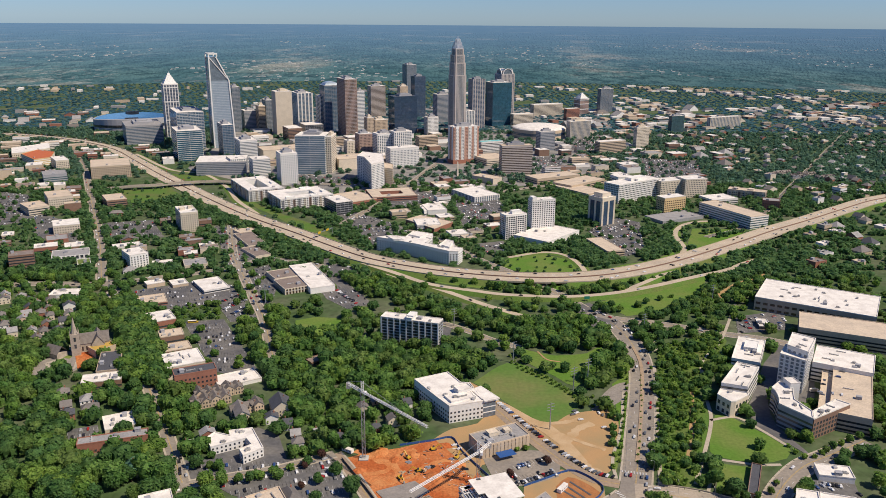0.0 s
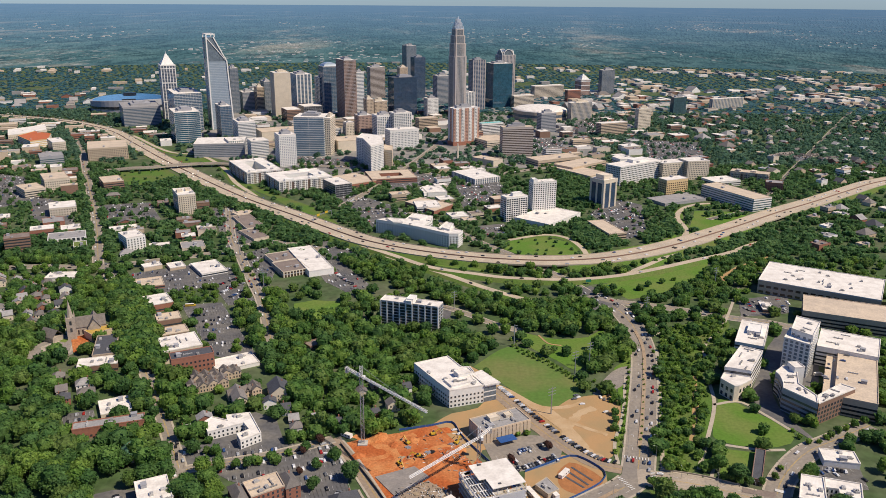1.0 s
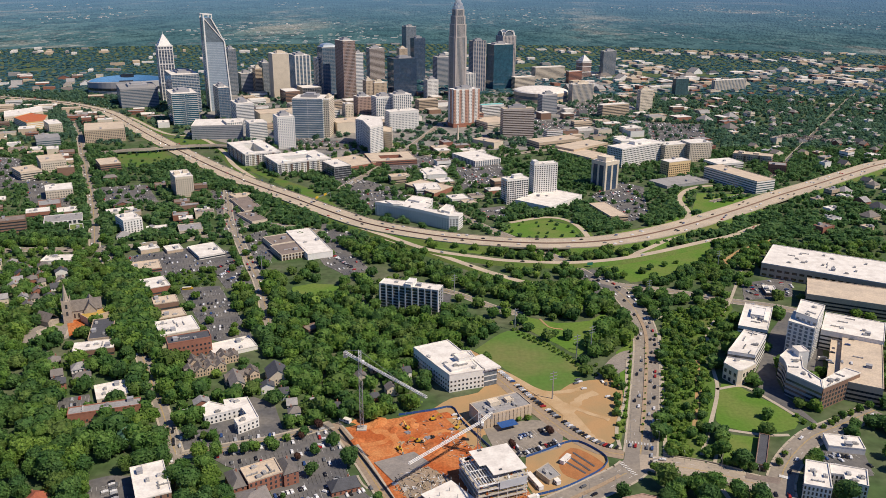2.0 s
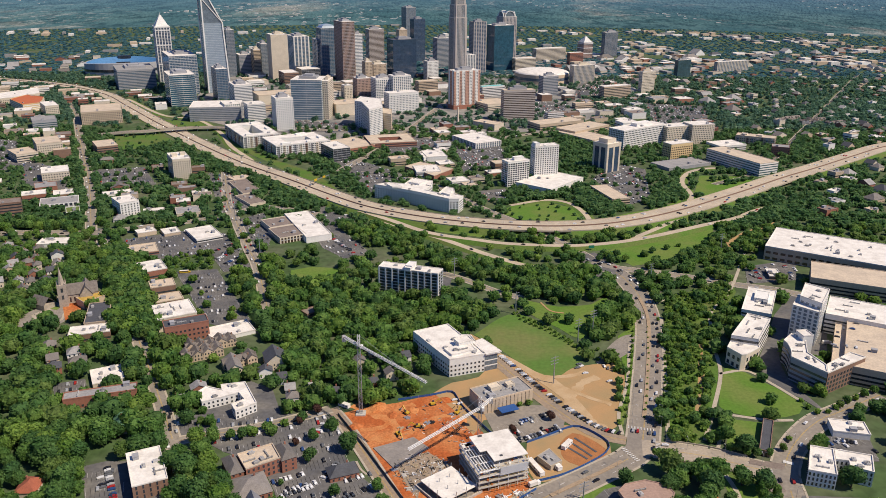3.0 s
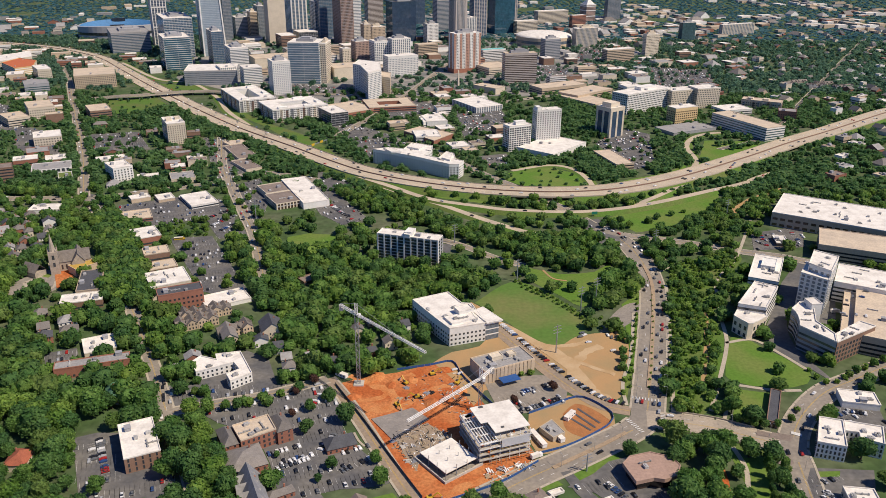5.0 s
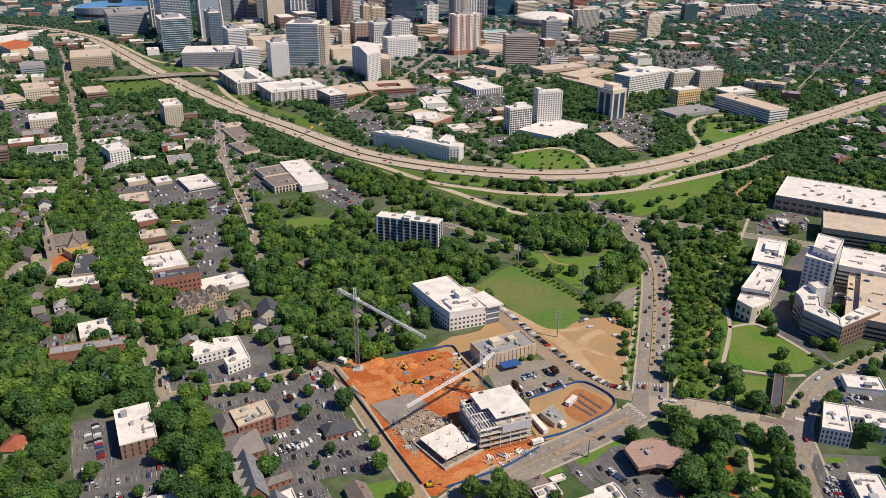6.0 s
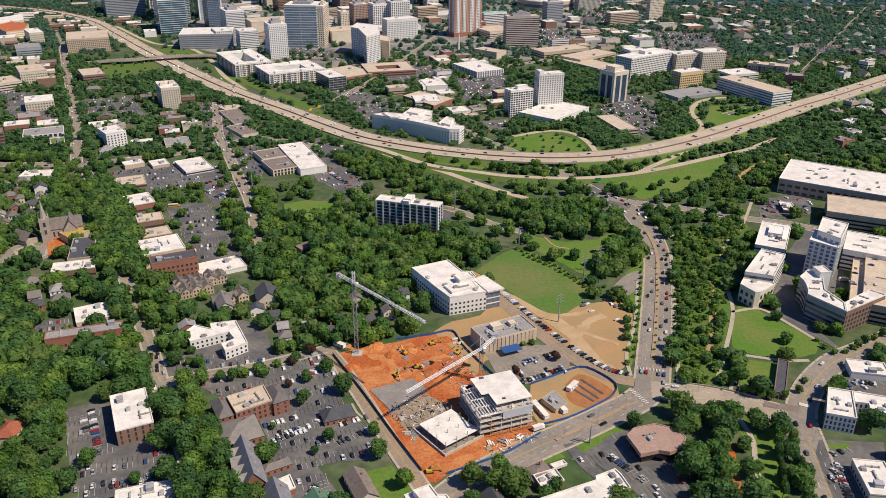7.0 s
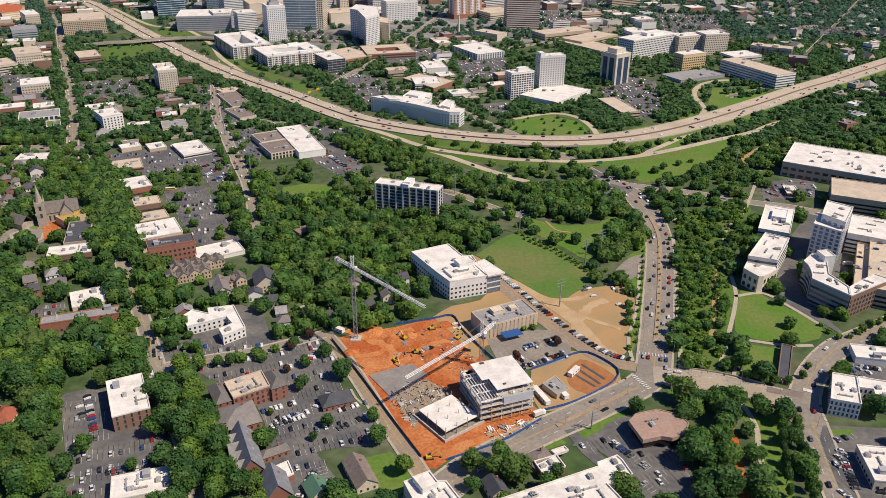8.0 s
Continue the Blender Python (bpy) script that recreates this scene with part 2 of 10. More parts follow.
class Shape:
    """Collects boxes, prisms and cylinders into one mesh."""

    def __init__(self):
        self.v, self.f = [], []

    def add(self, verts, faces):
        o = len(self.v)
        self.v += list(verts)
        self.f += [tuple(i + o for i in q) for q in faces]
        return self

    def box(self, x0, y0, z0, x1, y1, z1):
        return self.add([(x0, y0, z0), (x1, y0, z0), (x1, y1, z0), (x0, y1, z0), (x0, y0, z1), (x1, y0, z1), (x1, y1, z1), (x0, y1, z1)], BOXF)

    def ring(self, w, d, z0, z1, t, out=0.0):
        a, b = w / 2 + out, d / 2 + out
        self.box(-a, -b, z0, a, -b + t, z1)
        self.box(-a, b - t, z0, a, b, z1)
        self.box(-a, -b + t, z0, -a + t, b - t, z1)
        return self.box(a - t, -b + t, z0, a, b - t, z1)

    def frustum(self, w0, d0, z0, w1, d1, z1, ox=0.0, oy=0.0):
        a, b, c, e = w0 / 2, d0 / 2, w1 / 2, d1 / 2
        return self.add([(-a, -b, z0), (a, -b, z0), (a, b, z0), (-a, b, z0), (ox - c, oy - e, z1), (ox + c, oy - e, z1), (ox + c, oy + e, z1), (ox - c, oy + e, z1)], BOXF)

    def tube(self, x, y, z0, z1, r0, r1=None, n=10):
        r1 = r0 if r1 is None else r1
        vs = [(x + r * math.cos(6.2832 * i / n), y + r * math.sin(6.2832 * i / n), z) for z, r in ((z0, r0), (z1, r1)) for i in range(n)]
        return self.add(vs, [(i, (i + 1) % n, n + (i + 1) % n, n + i) for i in range(n)] + [tuple(range(n, 2 * n)), tuple(range(n - 1, -1, -1))])

    def beam(self, p, q, t):
        p, q = Vector(p), Vector(q)
        u = (q - p).normalized()
        s = u.cross(Vector((0, 0, 1)) if abs(u.z) < 0.9 else Vector((1, 0, 0))).normalized() * t / 2
        r = u.cross(s).normalized() * t / 2
        vs = [c + a + b for c in (p, q) for a, b in ((-s, -r), (s, -r), (s, r), (-s, r))]
        return self.add([tuple(v) for v in vs], BOXF)

    def gable(self, w, d, z0, z1, over=0.5, t=0.25):
        """A gable roof whose ridge runs along y."""
        a, b = w / 2 + over, d / 2 + over
        for s in (-1, 1):
            vs = [(s * a, -b, z0), (0, -b, z1), (0, b, z1), (s * a, b, z0)]
            vs += [(x, y, z + t) for x, y, z in vs]
            self.add(vs, BOXF if s < 0 else [f[::-1] for f in BOXF])
        return self

    def hip(self, w, d, z0, z1, over=0.5):
        a, b = w / 2 + over, d / 2 + over
        r = max(0.05, abs(b - a))
        ridge = [(0, -r, z1), (0, r, z1)] if b >= a else [(-r, 0, z1), (r, 0, z1)]
        vs = [(-a, -b, z0), (a, -b, z0), (a, b, z0), (-a, b, z0)] + ridge
        fs = [(0, 1, 4), (1, 2, 5, 4), (2, 3, 5), (3, 0, 4, 5)] if b >= a else [(0, 1, 5, 4), (1, 2, 5), (2, 3, 4, 5), (3, 0, 4)]
        return self.add(vs, fs + [(3, 2, 1, 0)])

    def mesh(self, name, mats):
        return mesh(name, self.v, self.f, mats)


def link(name, me, parent=None, x=0.0, y=0.0, z=0.0, r=0.0, label=""):
    ob = new(name, me)
    if parent:
        ob.parent = parent
    ob.location = (x, y, z)
    ob.rotation_euler = (0, 0, radians(r))
    if label:
        ob["label"] = label
    return ob


def thing(name, x, y, r, label, category, group="", kind="", z=0.0):
    return tagged(link(name, None, None, x, y, z, r), label, category, group, kind)


# ---- what is taken, in cells of 2 m ----
X0, Y0, CELL = -1600.0, 300.0, 2.0
TAKEN = np.zeros((1150, 1600), bool)
BUILT = np.zeros((1150, 1600), bool)


def claim(pts, grow=0.0, walls=False):
    """Marks the cells inside a polygon as taken."""
    p = np.array(pts, float)
    c = p.mean(0)
    if grow:
        dlt = p - c
        p = c + dlt * (1 + grow / np.maximum(np.hypot(dlt[:, 0], dlt[:, 1]), 1))[:, None]
    ix0, iy0 = np.floor((p.min(0) - (X0, Y0)) / CELL).astype(int)
    ix1, iy1 = np.ceil((p.max(0) - (X0, Y0)) / CELL).astype(int)
    ix0, iy0, ix1, iy1 = max(ix0, 0), max(iy0, 0), min(ix1, TAKEN.shape[1]), min(iy1, TAKEN.shape[0])
    if ix1 <= ix0 or iy1 <= iy0:
        return
    gx, gy = np.meshgrid(X0 + CELL * (np.arange(ix0, ix1) + 0.5), Y0 + CELL * (np.arange(iy0, iy1) + 0.5))
    TAKEN[iy0:iy1, ix0:ix1] |= inside(gx, gy, p)
    if walls:
        BUILT[iy0:iy1, ix0:ix1] |= inside(gx, gy, p)


def inside(gx, gy, p):
    res = np.zeros(np.shape(gx), bool)
    for (xa, ya), (xb, yb) in zip(p, np.roll(p, -1, 0)):
        if ya != yb:
            res ^= ((ya > gy) != (yb > gy)) & (gx < (xb - xa) * (gy - ya) / (yb - ya) + xa)
    return res


def free(x, y):
    i, j = int((y - Y0) / CELL), int((x - X0) / CELL)
    return not (0 <= i < TAKEN.shape[0] and 0 <= j < TAKEN.shape[1] and TAKEN[i, j])


def claim_box(x, y, w, d, r, grow=2.0):
    c, s = math.cos(radians(r)), math.sin(radians(r))
    a, b = w / 2 + grow, d / 2 + grow
    claim([(x + u * c - v * s, y + u * s + v * c) for u, v in ((-a, -b), (a, -b), (a, b), (-a, b))], 0.0, True)


# ---- ground, roads, lots ----
def smooth(pts, step=8.0):
    """A soft curve through the points."""
    P = [Vector(p) for p in pts]
    P = [P[0] * 2 - P[1]] + P + [P[-1] * 2 - P[-2]]
    res = []
    for i in range(1, len(P) - 2):
        n = max(2, int((P[i + 1] - P[i]).length / step))
        for k in range(n):
            t = k / n
            a, b, c, d = P[i - 1], P[i], P[i + 1], P[i + 2]
            res.append(0.5 * (2 * b + (c - a) * t + (2 * a - 5 * b + 4 * c - d) * t * t + (3 * b - a - 3 * c + d) * t ** 3))
    return res + [P[-2]]


def strip(pts, off0, off1, z0, z1, sh):
    """A band between two offsets beside the line, with thickness."""
    n = len(pts)
    vs = []
    for i, p in enumerate(pts):
        t = (pts[min(i + 1, n - 1)] - pts[max(i - 1, 0)]).normalized()
        s = Vector((t.y, -t.x))
        a, b = p + s * off0, p + s * off1
        za, zb = (z0[i], z1[i]) if isinstance(z0, list) else (z0, z1)
        vs += [(a.x, a.y, za), (b.x, b.y, za), (b.x, b.y, zb), (a.x, a.y, zb)]
    fs = []
    for i in range(n - 1):
        o, q = 4 * i, 4 * i + 4
        fs += [(o + 3, o + 2, q + 2, q + 3), (o, o + 3, q + 3, q), (o + 2, o + 1, q + 1, q + 2)]
    fs += [(0, 1, 2, 3), (4 * n - 1, 4 * n - 2, 4 * n - 3, 4 * n - 4)]
    sh.add(vs, fs)


def dashes(pts, off, on, gap, z, sh, width=0.3):
    run = 0.0
    for p, q in zip(pts, pts[1:]):
        ln = (q - p).length
        t = (q - p).normalized()
        s = Vector((t.y, -t.x))
        k = 0.0
        while k < ln:
            if run % (on + gap) < on:
                e = min(k + 1.0, ln)
                a, b = p + t * k + s * off, p + t * e + s * off
                sh.add([(*(a - s * width / 2), z), (*(a + s * width / 2), z), (*(b + s * width / 2), z), (*(b - s * width / 2), z)], [(0, 1, 2, 3)])
            k += 1.0
            run += 1.0


ROADS = {}
ROAD_LIST, AREAS = [], []


def road(name, pts, width, z=0.16, walks=1.5, lanes=2, label="grey asphalt street with painted lane lines", material=None):
    line = smooth(pts)
    z += 0.012 * len(ROAD_LIST)
    ROADS[name] = line
    sh = Shape()
    strip(line, -width / 2, width / 2, 0.0, z, sh)
    ob = tagged(link(name, sh.mesh(name, material or ASPHALT)), label, "road", "", "structure")
    ROAD_LIST.append((ob, line, width, z, walks, lanes))
    for a, b in zip(line, line[1:]):
        t = (b - a).normalized()
        s = Vector((t.y, -t.x)) * (width / 2 + walks)
        claim([tuple(a - s - t), tuple(b - s + t), tuple(b + s + t), tuple(a + s - t)])
    return ob


def crossed(p, ob, more=0.0):
    """Whether another road covers this place."""
    for o, line, width, *_ in ROAD_LIST:
        if o is not ob:
            for a, b in zip(line, line[1:]):
                d = b - a
                t = max(0.0, min(1.0, (p - a).dot(d) / max(d.length_squared, 1e-6)))
                if (a + d * t - p).length < width / 2 + more:
                    return True
    return False


def finish_roads():
    """Kerbs and painted lines, left out where roads cross."""
    for ob, line, width, z, walks, lanes in ROAD_LIST:
        kerb, yellow, white = Shape(), Shape(), Shape()
        run = 0.0
        for i, (a, b) in enumerate(zip(line, line[1:])):
            t = (b - a).normalized()
            s = Vector((t.y, -t.x))
            m = (a + b) / 2
            for k in (-1, 1):
                e = m + s * k * (width / 2 + walks / 2)
                if walks and not crossed(e, ob, 0.8):
                    u0, u1 = sorted((k * width / 2, k * (width / 2 + walks)))
                    strip([a, b], u0, u1, 0.0, z + 0.14, kerb)
            if not crossed(m, ob, 4.0):
                for k in (-0.25, 0.25):
                    dashes([a, b], k, 1, 0, z + 0.03, yellow, 0.2)
                for j in range(1, lanes // 2):
                    for k in (-1, 1):
                        if int(run / 8) % 2 == 0:
                            dashes([a, a.lerp(b, min(1, 3.5 / max((b - a).length, 0.1)))], k * width / lanes * j, 1, 0, z + 0.03, white, 0.25)
            run += (b - a).length
        for nm, sh, m, lab in (("kerb", kerb, PAVING, "pale concrete kerb and footway"), ("centre_line", yellow, YELLOW_LINE, "double yellow line"), ("lane_line", white, WHITE_LINE, "broken white lane lines")):
            if sh.v:
                link(nm, sh.mesh(nm, m), ob, label=lab)


def median(name, pts, width):
    sh = Shape()
    strip(smooth(pts), -width / 2, width / 2, 0.0, 0.62, sh)
    tagged(link(name, sh.mesh(name, MEDIAN)), "tan brick median strip between the lanes", "median", "", "structure")


def path(pts, width, material=None, label="pale concrete footpath through the grass"):
    sh = Shape()
    strip(smooth(pts, 4.0), -width / 2, width / 2, 0.0, 0.33, sh)
    tagged(link("footpath", sh.mesh("footpath", material or PAVING)), label, "path", "", "structure")


def crossing(x, y, r, width, stripes=9):
    """A zebra crossing."""
    sh = Shape()
    for k in range(stripes):
        c = (k - (stripes - 1) / 2) * width / stripes
        sh.box(-1.6, c - 0.35, 0, 1.6, c + 0.35, 0.02)
    tagged(link("crosswalk", sh.mesh("crosswalk", WHITE_LINE), None, x, y, 0.52, r), "white striped pedestrian crossing on the asphalt", "road marking", "", "structure")


def area(name, pts, material, label, category, z=0.08, hold=True):
    """A flat patch of ground with an edge of its own."""
    n = len(pts)
    z += 0.004 * len(AREAS) / 2
    AREAS.append(name)
    line = smooth([*pts, pts[0]], 12.0)[:-1] if n > 7 else [Vector(p) for p in pts]
    if sum(a.x * b.y - b.x * a.y for a, b in zip(line, line[1:] + line[:1])) < 0:
        line = line[::-1]
    n = len(line)
    vs = [(p.x, p.y, 0.0) for p in line] + [(p.x, p.y, z) for p in line]
    fs = [tuple(range(n, 2 * n))] + [(i, (i + 1) % n, n + (i + 1) % n, n + i) for i in range(n)]
    ob = tagged(link(name, mesh(name, vs, fs, material)), label, category, "", "structure")
    if hold:
        claim([tuple(p) for p in line])
    return ob


# ---- buildings ----
def unit_mesh():
    sh = Shape().box(-1.6, -1.2, 0, 1.6, 1.2, 1.5)
    sh.tube(-0.7, 0, 1.5, 1.75, 0.55)
    sh.tube(0.7, 0, 1.5, 1.75, 0.55)
    sh.box(1.6, -0.5, 0.2, 2.6, 0.5, 0.9)
    return sh.mesh("roof_unit", UNIT)


def bulkhead_mesh():
    sh = Shape().box(-2.2, -1.8, 0, 2.2, 1.8, 2.4)
    sh.box(-2.35, -1.95, 2.4, 2.35, 1.95, 2.65)
    return sh.mesh("bulkhead", W_GREY)


def duct_mesh():
    sh = Shape().box(-4.0, -0.35, 0.3, 4.0, 0.35, 0.9)
    for x in (-3.5, 0, 3.5):
        sh.box(x - 0.3, -0.5, 0, x + 0.3, 0.5, 1.2)
    return sh.mesh("duct", UNIT)


ROOF_BITS = [unit_mesh(), unit_mesh(), duct_mesh(), bulkhead_mesh()]


def panes(w, d, fh, ww, wh, gap, material, sill=0.9, depth=0.10, floors=1):
    """One storey's row of single windows round the walls."""
    sh = Shape()
    for ln, far, turn in ((w, d, 0), (d, w, 1)):
        n = max(1, int((ln - 1.0) / (ww + gap)))
        for k in range(n):
            c = (k - (n - 1) / 2) * (ln - 0.6) / n
            for s in (-1, 1):
                a, b = sorted((s * (far / 2 - 0.1), s * (far / 2 + depth)))
                for fl in range(floors):
                    z = sill + fl * fh
                    sh.box(*((a, c - ww / 2, z, b, c + ww / 2, z + wh) if turn else (c - ww / 2, a, z, c + ww / 2, b, z + wh)))
    return sh.mesh("window_row", material)


def single_windows(top, w, d, h, fh, ww, wh, gap, material, base, sill=1.0):
    """Windows as single parts, for the buildings that are seen from nearest."""
    a = Shape().box(-ww / 2, -0.1, 0, ww / 2, 0.1, wh)
    me = a.mesh("window", material)
    for fl in range(max(1, int((h - base) / fh))):
        z = base + fl * fh + sill
        for ln, far, turn in ((w, d, 0), (d, w, 1)):
            n = max(1, int((ln - 1.0) / (ww + gap)))
            for k in range(n):
                c = (k - (n - 1) / 2) * (ln - 0.6) / n
                for s in (-1, 1):
                    link("window", me, top, *((s * far / 2, c) if turn else (c, s * far / 2)), z, 90 * turn)


def storeys(top, name, w, d, levels, tall, out, material, single):
    """Bands round the walls, storey by storey: single parts near by, joined far off."""
    if single:
        me = Shape().ring(w, d, 0, tall, 0.5, out).mesh(name, material)
        for z in levels:
            link(name, me, top, 0, 0, z)
    else:
        sh = Shape()
        for z in levels:
            sh.ring(w, d, z, z + tall, 0.5, out)
        link(name, sh.mesh(name, material), top)["kind"] = "stuff"


def building(name, label, x, y, w, d, h, r, style="punched", wall=None, glass=None, roof=None, fh=3.7, bits=4, ww=1.6, wh=1.7, gap=1.7, parapet=1.0, group="", piers=4.0, share=0.34, court=0.0, base=0.0, mark=True, category="building", z=0.0, bays=0.0, pents=()):
    wall, glass, roof = wall or W_WHITE, glass or G_DARK, roof or ROOF_WHITE
    top = thing(name, x, y, r, label, category, group, z=z)
    if mark:
        claim_box(x, y, w, d, r)
    rnd = random.Random(int(x * 7 + y * 13))
    sh = Shape()
    if court:
        sh.ring(w, d, 0, h, min(w, d) * court)
    else:
        sh.box(-w / 2, -d / 2, 0, w / 2, d / 2, h)
    link("wall", sh.mesh("wall", glass if style in ("glass", "piers") else wall), top)
    sh = Shape()
    if court:
        sh.ring(w, d, h, h + 0.12, min(w, d) * court, -0.3)
    else:
        sh.box(-w / 2 + 0.3, -d / 2 + 0.3, h - 0.2, w / 2 - 0.3, d / 2 - 0.3, h + 0.12)
    link("roof", sh.mesh("roof", roof), top)
    coping = roof if roof in (ROOF_WHITE, ROOF_TAN) else wall
    link("parapet", Shape().ring(w, d, h - 0.05, h + parapet * 0.8, 0.5, 0.12).mesh("parapet", coping), top)
    if h > 45 and y > 1500 and not pents and category == "building":
        pents = ((rnd.uniform(-0.08, 0.08), 0.05, w * 0.55, d * 0.5, 4.5), (0.0, rnd.uniform(-0.1, 0.1), w * 0.3, d * 0.3, 7.5))
    for u, v, a, b, c in pents:
        sh = Shape().box(-a / 2, -b / 2, 0, a / 2, b / 2, c)
        sh.ring(a, b, c, c + 0.5, 0.4, 0.1)
        link("penthouse", sh.mesh("penthouse", W_CREAM if wall in (W_TAN, W_CREAM) else W_GREY if y > 1500 else W_WHITE), top, u * w, v * d, h + 0.1)
    floors = max(1, int((h - base - 0.5) / fh))
    if style == "punched":
        ob = link("glazing", panes(w, d, fh, ww, wh, gap, glass, base + 1.1, floors=floors), top)
        ob["kind"] = "stuff"
    elif style == "single":
        single_windows(top, w, d, h, fh, ww, wh, gap, glass, base)
    elif style == "band":
        storeys(top, "glazing", w, d, [base + k * fh + 1.1 for k in range(floors)], fh * 0.42, 0.08, glass, y < 650)
    elif style == "garage":
        # walls stay uncut: black bands paint the shade inside the open decks
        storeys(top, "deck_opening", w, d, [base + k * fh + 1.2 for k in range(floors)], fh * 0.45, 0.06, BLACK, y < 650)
    elif style == "glass":
        storeys(top, "floor_edge", w, d, [k * fh - 0.6 for k in range(1, floors + 1)], fh * (0.22 if y < 1000 else 0.17), 0.10, wall, y < 650)
        sh = Shape()
        for ln, far, turn in ((w, d, 0), (d, w, 1)):
            n = max(2, int(ln / (piers * 1.5)))
            for k in range(n + 1):
                c = (k / n - 0.5) * ln
                for s in (-1, 1):
                    a, b = sorted((s * (far / 2 - 0.2), s * (far / 2 + 0.14)))
                    sh.box(*((a, c - 0.12, 0, b, c + 0.12, h) if turn else (c - 0.12, a, 0, c + 0.12, b, h)))
        link("mullions", sh.mesh("mullions", wall), top)["kind"] = "stuff"
    elif style == "piers":
        for ln, far, turn in ((w, d, 0), (d, w, 1)):
            n = max(1, round(ln / piers))
            t = piers * share
            me = Shape().box(-t / 2, -0.3, 0, t / 2, 0.3, h).mesh("pier", wall)
            sh = Shape()
            for k in range(n + 1):
                c = (k / n - 0.5) * (ln - t)
                for s in (-1, 1):
                    u, v = (s * far / 2, c) if turn else (c, s * far / 2)
                    if y < 950:
                        link("pier", me, top, u, v, 0, 90 * turn)
                    else:
                        a, b = (0.3, t / 2) if turn else (t / 2, 0.3)
                        sh.box(u - a, v - b, 0, u + a, v + b, h)
            if sh.v:
                link("pier", sh.mesh("pier", wall), top)["kind"] = "stuff"
        if fh < 20:
            storeys(top, "floor_edge", w, d, [k * fh - 0.6 for k in range(1, floors + 1)], fh * 0.3, 0.05, W_GREY, y < 650)
    if bays:
        for ln, far, turn in ((w, d, 0), (d, w, 1)):
            n = max(1, int(ln / bays))
            for k in range(n):
                c = (k - (n - 1) / 2) * ln / n
                tall = h - (0.6 if k % 2 else 2.2)
                sh = Shape().box(-bays * 0.2, -0.7, 0, bays * 0.2, 0.7, tall)
                me = sh.mesh("bay_panel", (W_GREY, W_CREAM, W_BROWN)[k % 3])
                gl = Shape()
                for fl in range(floors):
                    gl.box(-bays * 0.13, -0.78, fl * fh + 0.9, bays * 0.13, 0.78, fl * fh + 2.6)
                gm = gl.mesh("bay_glazing", G_DARK)
                for s in (-1, 1):
                    u, v = (s * far / 2, c) if turn else (c, s * far / 2)
                    b = link("bay_panel", me, top, u, v, 0, 90 * turn)
                    link("bay_glazing", gm, b)["kind"] = "stuff"
    for k in range((bits if y < 900 else min(bits, 2) if y < 1300 else min(bits, 1) if y < 1900 else 0) if min(w, d) > 9 else 0):
        me = ROOF_BITS[rnd.choice((0, 1, 2)) if k else 3]
        t = (court and min(w, d) * court) or min(w, d)
        u, v = rnd.uniform(-0.36, 0.36) * w, rnd.uniform(-0.36, 0.36) * d
        if court:
            v = rnd.choice((-1, 1)) * (d / 2 - t / 2)
        link(me.name.split(".")[0], me, top, u, v, h + 0.12, rnd.choice((0, 90)))
    return top


def house(x, y, w, d, h, r, label="small house with a grey shingled gable roof", wall=None, roof=None, hip=False, rise=None, group="houses", windows=True, name="house"):
    wall, roof = wall or W_CREAM, roof or SHINGLE
    top = thing(name, x, y, r, label, "house", group)
    claim_box(x, y, w, d, r)
    rise = rise or min(w, d) * 0.38
    sh = Shape().box(-w / 2, -d / 2, 0, w / 2, d / 2, h)
    if not hip:
        for s in (-1, 1):
            sh.add([(-w / 2, s * d / 2, h), (w / 2, s * d / 2, h), (0, s * d / 2, h + rise - 0.1)], [(0, 1, 2) if s < 0 else (2, 1, 0)])
    link("wall", sh.mesh("wall", wall), top)
    sh = Shape()
    (sh.hip if hip else sh.gable)(w, d, h - 0.15, h + rise)
    link("roof", sh.mesh("roof", roof), top)
    if windows:
        link("glazing", panes(w, d, 3, 1.1, 1.5, 2.0, G_DARK, floors=max(1, int(h / 3))), top)["kind"] = "stuff"
        link("chimney", Shape().box(-0.5, -0.4, 0, 0.5, 0.4, 2.4).mesh("chimney", W_BRICK), top, w * 0.2, d * 0.22, h + rise * 0.45)
    return top


def inset(pts, e):
    """A plan outline moved inwards by e (outwards when negative)."""
    n = len(pts)
    res = []
    for i in range(n):
        a, b, c = Vector(pts[i - 1]), Vector(pts[i]), Vector(pts[(i + 1) % n])
        p, q = (b - a).normalized(), (c - b).normalized()
        n1, n2 = Vector((-p.y, p.x)), Vector((-q.y, q.x))
        m = n1 + n2
        m = m / max(0.35, m.length_squared / 2) if m.length > 1e-6 else n1
        res.append((b.x + m.x * e, b.y + m.y * e))
    return res


def prism(sh, pts, z0, z1):
    n = len(pts)
    return sh.add([(*p, z0) for p in pts] + [(*p, z1) for p in pts], [tuple(range(n - 1, -1, -1)), tuple(range(n, 2 * n))] + [(i, (i + 1) % n, n + (i + 1) % n, n + i) for i in range(n)])


def frame_ring(sh, pts, z0, z1, out, deep):
    """A band of some depth that runs round a plan outline."""
    a, b, n = inset(pts, -out), inset(pts, deep), len(pts)
    vs = [(*p, z) for z in (z0, z1) for q in (a, b) for p in q]
    fs = []
    for i in range(n):
        j = (i + 1) % n
        fs += [(i, j, 2 * n + j, 2 * n + i), (n + j, n + i, 3 * n + i, 3 * n + j), (2 * n + i, 2 * n + j, 3 * n + j, 3 * n + i), (j, i, n + i, n + j)]
    return sh.add(vs, fs)


